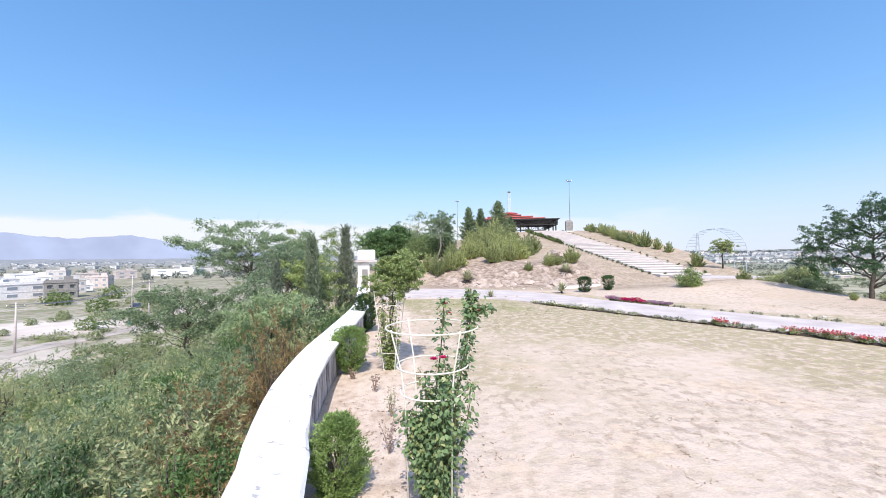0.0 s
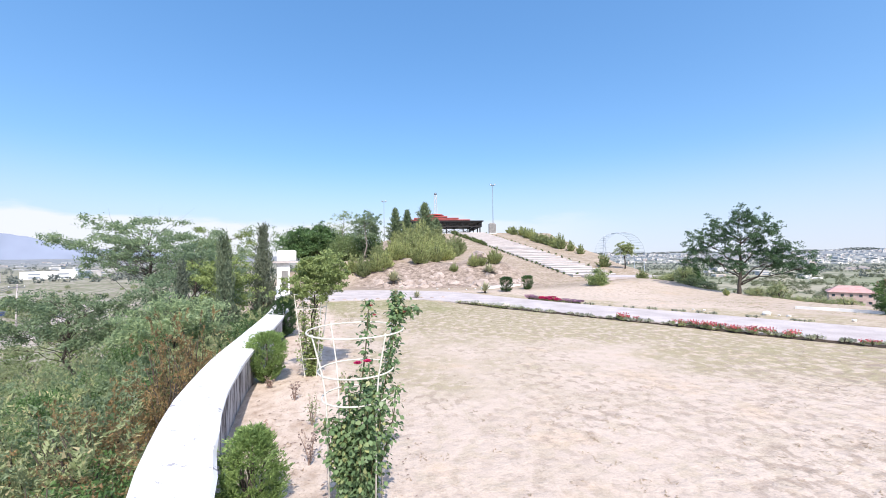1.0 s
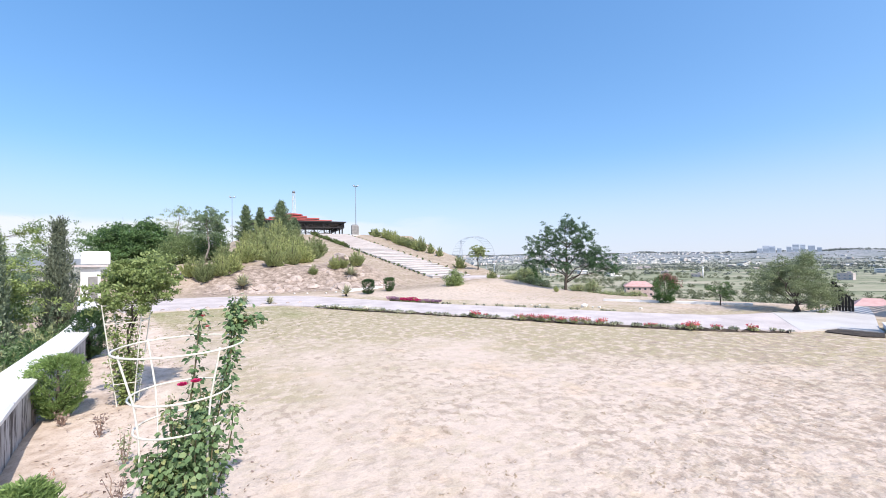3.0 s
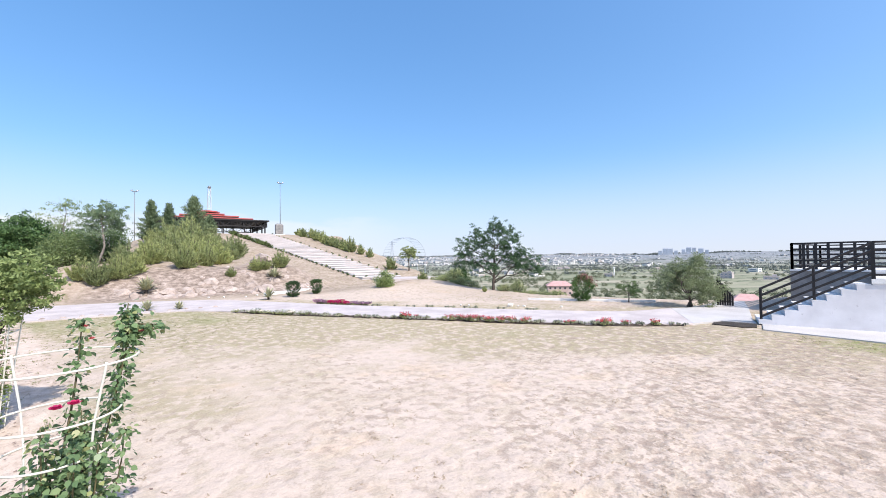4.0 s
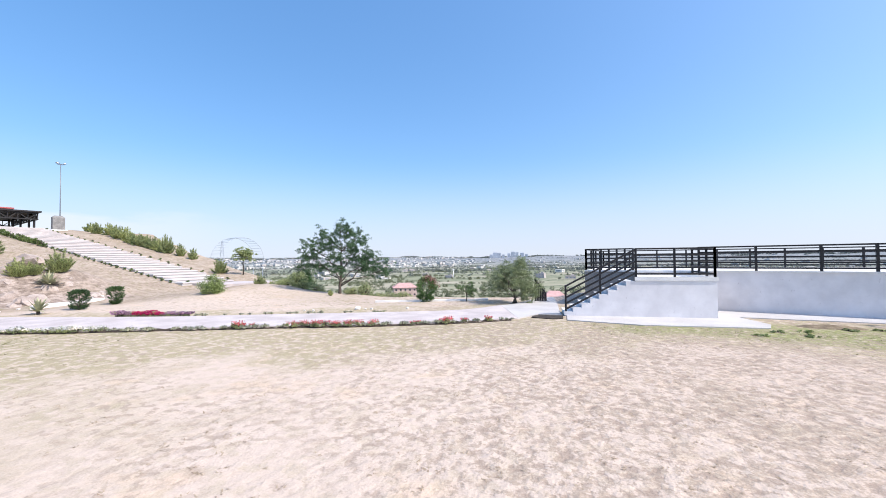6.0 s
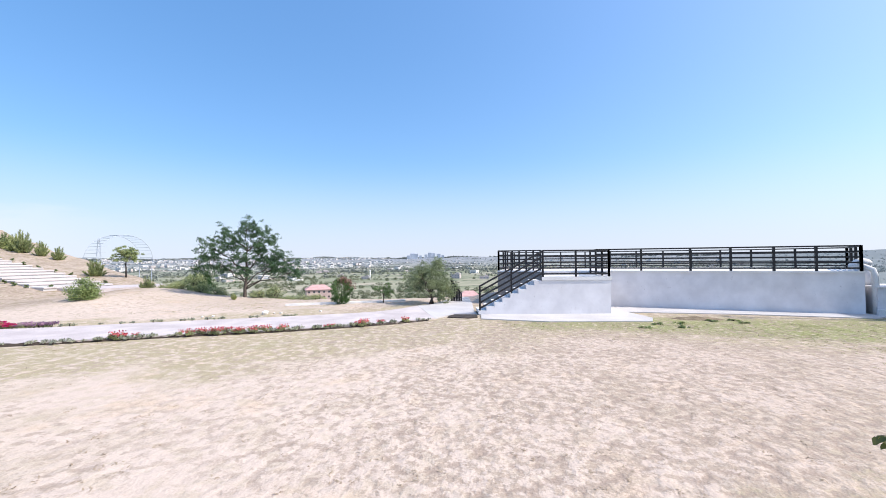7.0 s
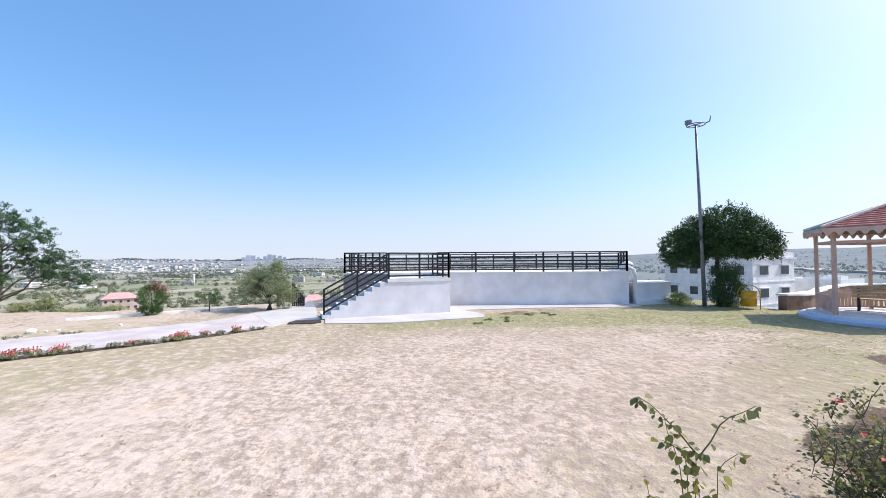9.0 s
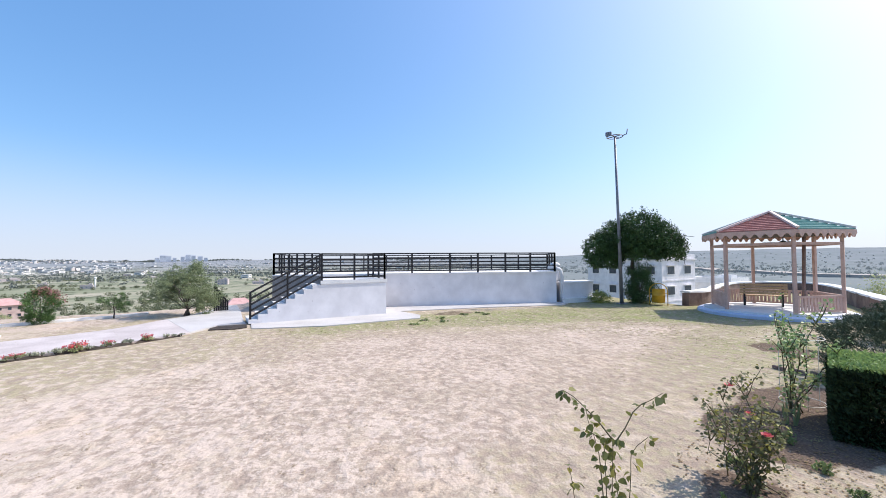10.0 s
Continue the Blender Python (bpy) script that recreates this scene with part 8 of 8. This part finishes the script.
for az, d, w, st, lab in ((62.4, 560, 11, 1, "low pale farm building on the plain"), (75.2, 560, 12, 2, "pale flat-roofed house among the fields"), (79.2, 540, 13, 1, "wide pale house among the fields"),
                          (56.6, 900, 26, 1, "low blue-white sheds on the plain"), (59.0, 640, 9, 1, "pale house among the fields"), (83.5, 620, 11, 2, "pale house on the plain")):
    x, y = polar(az, d)
    house("farm_house", lab, (x, y, gz(x, y)), w, w * 0.5, st, CONCRETE, -az + (d % 40) - 20, "flat", 3, sill=False, side=False, floor_h=2.9, pane=HAZE_GLASS)
x, y = polar(63.0, 540)
chimney = thing("water_tower", "slim white water tower on the plain", "tower", (x, y, gz(x, y)))
part("shaft", tube([(0, 0, -1), (0, 0, 11.0)], [0.8, 0.7], 12), WHITEWASH, chimney, smooth=True)
part("tank", lathe(0, 0, [(0.8, 10.5), (1.3, 11.0), (1.3, 12.2), (0.3, 12.8)], 14), WHITEWASH, chimney, smooth=True)
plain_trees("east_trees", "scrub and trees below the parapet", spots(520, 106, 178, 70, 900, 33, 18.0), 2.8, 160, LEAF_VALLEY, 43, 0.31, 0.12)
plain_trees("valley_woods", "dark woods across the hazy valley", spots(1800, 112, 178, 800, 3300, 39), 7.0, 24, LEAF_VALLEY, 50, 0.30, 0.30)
valley = finer([polar(129, 2300), polar(134, 1500), polar(138, 1150), polar(142, 960), polar(147, 850), polar(154, 800)], 40.0)
solid("road_valley", ribbon(valley, 16.0, 4.0, 8.0), DIRT, "pale road winding across the hazy valley", "road", kind="structure")
plain_trees("west_trees", "scattered bushes on the dry western plain", spots(170, -80, -14, 85, 500, 34, 22.0), 2.4, 460, LEAF_SCRUB, 44, 0.28, 0.11)
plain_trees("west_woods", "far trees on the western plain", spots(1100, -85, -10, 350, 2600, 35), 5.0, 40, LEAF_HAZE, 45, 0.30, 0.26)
x, y = np.array([polar(a, d) for a, d in ((-44.0, 190), (-43.2, 196), (-41.6, 120), (-40.7, 158), (-39.6, 205), (-37.2, 128), (-34.5, 150), (-36.5, 175), (-33.5, 110))]).T
plain_trees("roadside_bushes", "green bushes by the dirt track", (x, y), 5.6, 700, LEAF_LIGHT, 46, 0.26, 0.08)

# utility poles on the dry slope
for az, d, h in ((-36.4, 118, 11.0), (-37.9, 150, 10.5), (-47.0, 100, 8.6)):
    x, y = polar(az, d)
    z = gz(x, y)
    ob = thing("utility_pole", "pale concrete utility pole with a cross arm", "pole", (x, y, z), group="utility poles", turn=30)
    part("shaft", tube([(0, 0, -0.5), (0.15, 0, h)], [0.20, 0.12], 8), CONCRETE, ob, smooth=True)
    part("cross_arm", bar((-1.1, 0, h - 0.7), (1.3, 0, h - 0.7), 0.16), GALVANISED, ob)
    for s in (-1.0, 0.1, 1.2):
        part("insulator", lathe(s, 0, [(0.05, h - 0.62), (0.10, h - 0.5), (0.04, h - 0.35)], 8), WHITEWASH, ob)
a0, b0 = polar(-36.4, 118), polar(-47.0, 100)
for off in (-0.9, 0.2, 1.2):
    p, q = Vector((a0[0] + off, a0[1], gz(*a0) + 10.7)), Vector((b0[0] + off, b0[1], gz(*b0) + 8.3))
    wire = thing("power_line", "slack power line between the utility poles", "cable", group="power lines")
    part("wire", tube([tuple(p.lerp(q, t) - Vector((0, 0, 4 * 1.4 * t * (1 - t)))) for t in np.linspace(0, 1, 13)], 0.05, 5), GALVANISED, wire, smooth=True)
track = finer([polar(-60, 78), polar(-52, 92), polar(-45, 104), polar(-40, 112), polar(-34, 140), polar(-30, 200)], 4.0)
solid("road", ribbon(track, 2.6, 0.05, 0.6), DIRT, "pale dirt track across the dry slope", "road", kind="structure")

# a lattice pylon far out on the plain
x, y = polar(32.6, 350)
pylon = thing("power_pylon", "hazy grey lattice power pylon on the plain", "pylon", (x, y, gz(x, y)), turn=-20)
PH = 17.4 - gz(x, y)
for sx, sy in ((-1, -1), (1, -1), (1, 1), (-1, 1)):
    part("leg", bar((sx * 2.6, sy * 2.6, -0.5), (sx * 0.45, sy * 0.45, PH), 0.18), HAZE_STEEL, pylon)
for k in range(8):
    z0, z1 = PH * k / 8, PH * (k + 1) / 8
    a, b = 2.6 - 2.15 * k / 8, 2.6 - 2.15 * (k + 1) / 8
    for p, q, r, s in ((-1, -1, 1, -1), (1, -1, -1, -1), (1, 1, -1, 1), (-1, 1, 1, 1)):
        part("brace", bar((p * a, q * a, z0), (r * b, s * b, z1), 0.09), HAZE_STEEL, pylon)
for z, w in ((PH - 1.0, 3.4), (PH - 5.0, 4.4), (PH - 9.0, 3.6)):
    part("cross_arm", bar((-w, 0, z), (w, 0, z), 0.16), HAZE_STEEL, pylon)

# a car and a drum by the poles
z = gz(-97.3, 128.0)
car = thing("parked_car", "small dark blue hatchback parked on the dry slope", "car", (-97.3, 128.0, z), turn=20)
outline = [(-2.1, 0.35), (2.1, 0.35), (2.15, 0.70), (1.55, 0.92), (0.85, 1.40), (-1.35, 1.46), (-2.0, 0.95)]
v = [(x, s * 0.84 * (0.86 if h > 1.2 else 1.0), h) for s in (-1, 1) for x, h in outline]
part("body", (v, [tuple(range(6, -1, -1)), tuple(range(7, 14))] + [(k, (k + 1) % 7, 7 + (k + 1) % 7, 7 + k) for k in range(7)]), CAR_BLUE, car)
for s in (-1, 1):
    part("side_window", box(-0.25, s * 0.76, 0.98, 2.0, 0.06, 0.32), GLASS, car, "dark glass")
    for x in (-1.3, 1.3):
        ring = [(x + 0.30 * math.cos(t), s * 0.80, 0.30 + 0.30 * math.sin(t)) for t in np.linspace(0, 2 * math.pi, 17)[:-1]]
        wheel = part("wheel", (ring + [(p, s * 0.92, q) for p, _, q in ring], [tuple(range(16)), tuple(range(31, 15, -1))] + [(k, (k + 1) % 16, 16 + (k + 1) % 16, 16 + k) for k in range(16)]), RUBBER, car)
z = gz(-75.4, 96.0)
drum = thing("water_drum", "bright cyan plastic water drum on the dry slope", "drum", (-75.4, 96.0, z))
part("body", lathe(0, 0, [(0.35, -0.1), (0.40, 0.2), (0.40, 0.6), (0.32, 0.8)], 18), CYAN, drum, smooth=True)
part("lid", lathe(0, 0, [(0.24, 0.8), (0.24, 0.86), (0.08, 0.9)], 14), CYAN, drum, smooth=True)

# a small white gatehouse where the garden wall ends
gatehouse = thing("gatehouse", "small white gate pier with a flat slab and white tank", "gate pier", at=(-5.25, 24.6, -0.05), turn=11)
part("pier", box(0.1, 0, -1.0, 0.7, 0.8, 2.95), WHITEWASH, gatehouse)
part("slab", box(0.15, 0, 1.95, 1.5, 1.2, 0.10), CONCRETE, gatehouse)
part("tank", box(0.28, 0, 2.09, 1.05, 0.9, 0.60, 0, 0.08), WHITEWASH, gatehouse, "white box tank")
# no recess: the opening's darkness is only this flat panel's grey
part("opening", box(0.18, -0.41, 0.2, 0.34, 0.03, 1.3), GREY_BLOCK, gatehouse)

# ---- far mountains ----
def ridge_line(name, label, az0, az1, r, base, height, mat, seed):
    n = 160
    az = np.linspace(az0, az1, n)
    h = height(az)
    v, f = [], []
    for k in range(n):
        for rr, zz in ((r, base), (r + 90, h[k] * 0.45), (r + 190, h[k])):
            x, y = polar(az[k], rr)
            v.append((x, y, zz))
    for k in range(n - 1):
        for j in range(2):
            f.append((k * 3 + j, k * 3 + j + 1, k * 3 + 4 + j, k * 3 + 3 + j))
    solid(name, (v, f), mat, label, "mountains", kind="structure", smooth=True)


# the blue of the air between is put into the mountains' base colour
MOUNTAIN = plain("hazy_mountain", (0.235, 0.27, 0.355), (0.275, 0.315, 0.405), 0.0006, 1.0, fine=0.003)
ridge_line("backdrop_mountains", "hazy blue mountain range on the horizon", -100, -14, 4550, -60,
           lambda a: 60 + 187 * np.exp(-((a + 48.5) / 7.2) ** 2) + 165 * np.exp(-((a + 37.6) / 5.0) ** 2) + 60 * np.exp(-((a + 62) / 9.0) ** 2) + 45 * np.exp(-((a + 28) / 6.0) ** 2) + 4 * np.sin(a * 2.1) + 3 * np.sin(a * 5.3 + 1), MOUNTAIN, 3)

# ---- grass tufts on the lawn ----
def grass(name, label, count, mat, seed, fn, size):
    r = np.random.default_rng(seed)
    x, y = r.uniform(-4, 19, count), r.uniform(-17, 22, count)
    dist = np.hypot(x, y)
    keep = (edge_distance(x, y) < -0.3) & (r.uniform(0, 1, count) < fn(x, y)) & (dist > 2.0) & (r.uniform(0, 1, count) < np.clip(1.5 - dist / 22, 0.15, 1))
    pts = np.array(near_line)
    gap = np.min(np.hypot(x[:, None] - pts[None, ::3, 0], y[:, None] - pts[None, ::3, 1]), axis=1)
    beyond = (x * 0.85 + y * 0.53 > 14.0) & (gap < 6)
    keep &= ~(((x > 13.4) & (y < 3.1) & (y > -10.5) & (x + 0.2 * y > 13.6)) | beyond)
    x, y = x[keep], y[keep]
    blades = 5
    n = len(x)
    c = np.stack([x, y, np.zeros(n)], 1)[:, None, :] + r.normal(size=(n, blades, 3)) * np.array([0.03, 0.03, 0])
    a = r.uniform(0, 6.28, (n, blades))
    lean = r.uniform(1.5, 4.0, (n, blades))
    h = size * r.uniform(0.2, 0.6, (n, blades))
    d = np.stack([np.cos(a) * lean, np.sin(a) * lean, np.ones_like(a)], 2) * h[:, :, None]
    s = np.stack([-np.sin(a), np.cos(a), np.zeros_like(a)], 2) * 0.009
    q = np.stack([c - s, c + s, c + d * 0.6 + s * 0.7, c + d], 2).reshape(-1, 4, 3)
    tagged(new(name, quads_mesh(name, q, mat)), label, "grass", kind="stuff")


def patchy(x, y):
    return np.clip(0.55 + 0.8 * waves(x, y, 2.3, 61) + 0.4 * waves(x, y, 0.7, 62), 0.05, 1)


LAWN_DRY = leafy("dry_grass", (0.42, 0.33, 0.24), (0.60, 0.50, 0.38), clear=0.4)
LAWN_GREEN = leafy("green_grass", (0.26, 0.26, 0.11), (0.44, 0.42, 0.22), clear=0.4)
grass("dry_grass", "dry trodden straw-coloured grass tufts on bare sand", 9000, LAWN_DRY, 51, patchy, 0.028)
grass("green_grass", "short faded green grass near the path and platform", 50000, LAWN_GREEN, 52,
      lambda x, y: np.clip(smooth(8.5, 13.5, np.hypot(x - 4.5, y - 2)) * 0.9 + 0.9 * smooth(3.0, 0.5, np.abs(x - 14.0)) * (y < 2) + 0.08 * smooth(-4, -7, y), 0, 1) * patchy(x, y), 0.035)
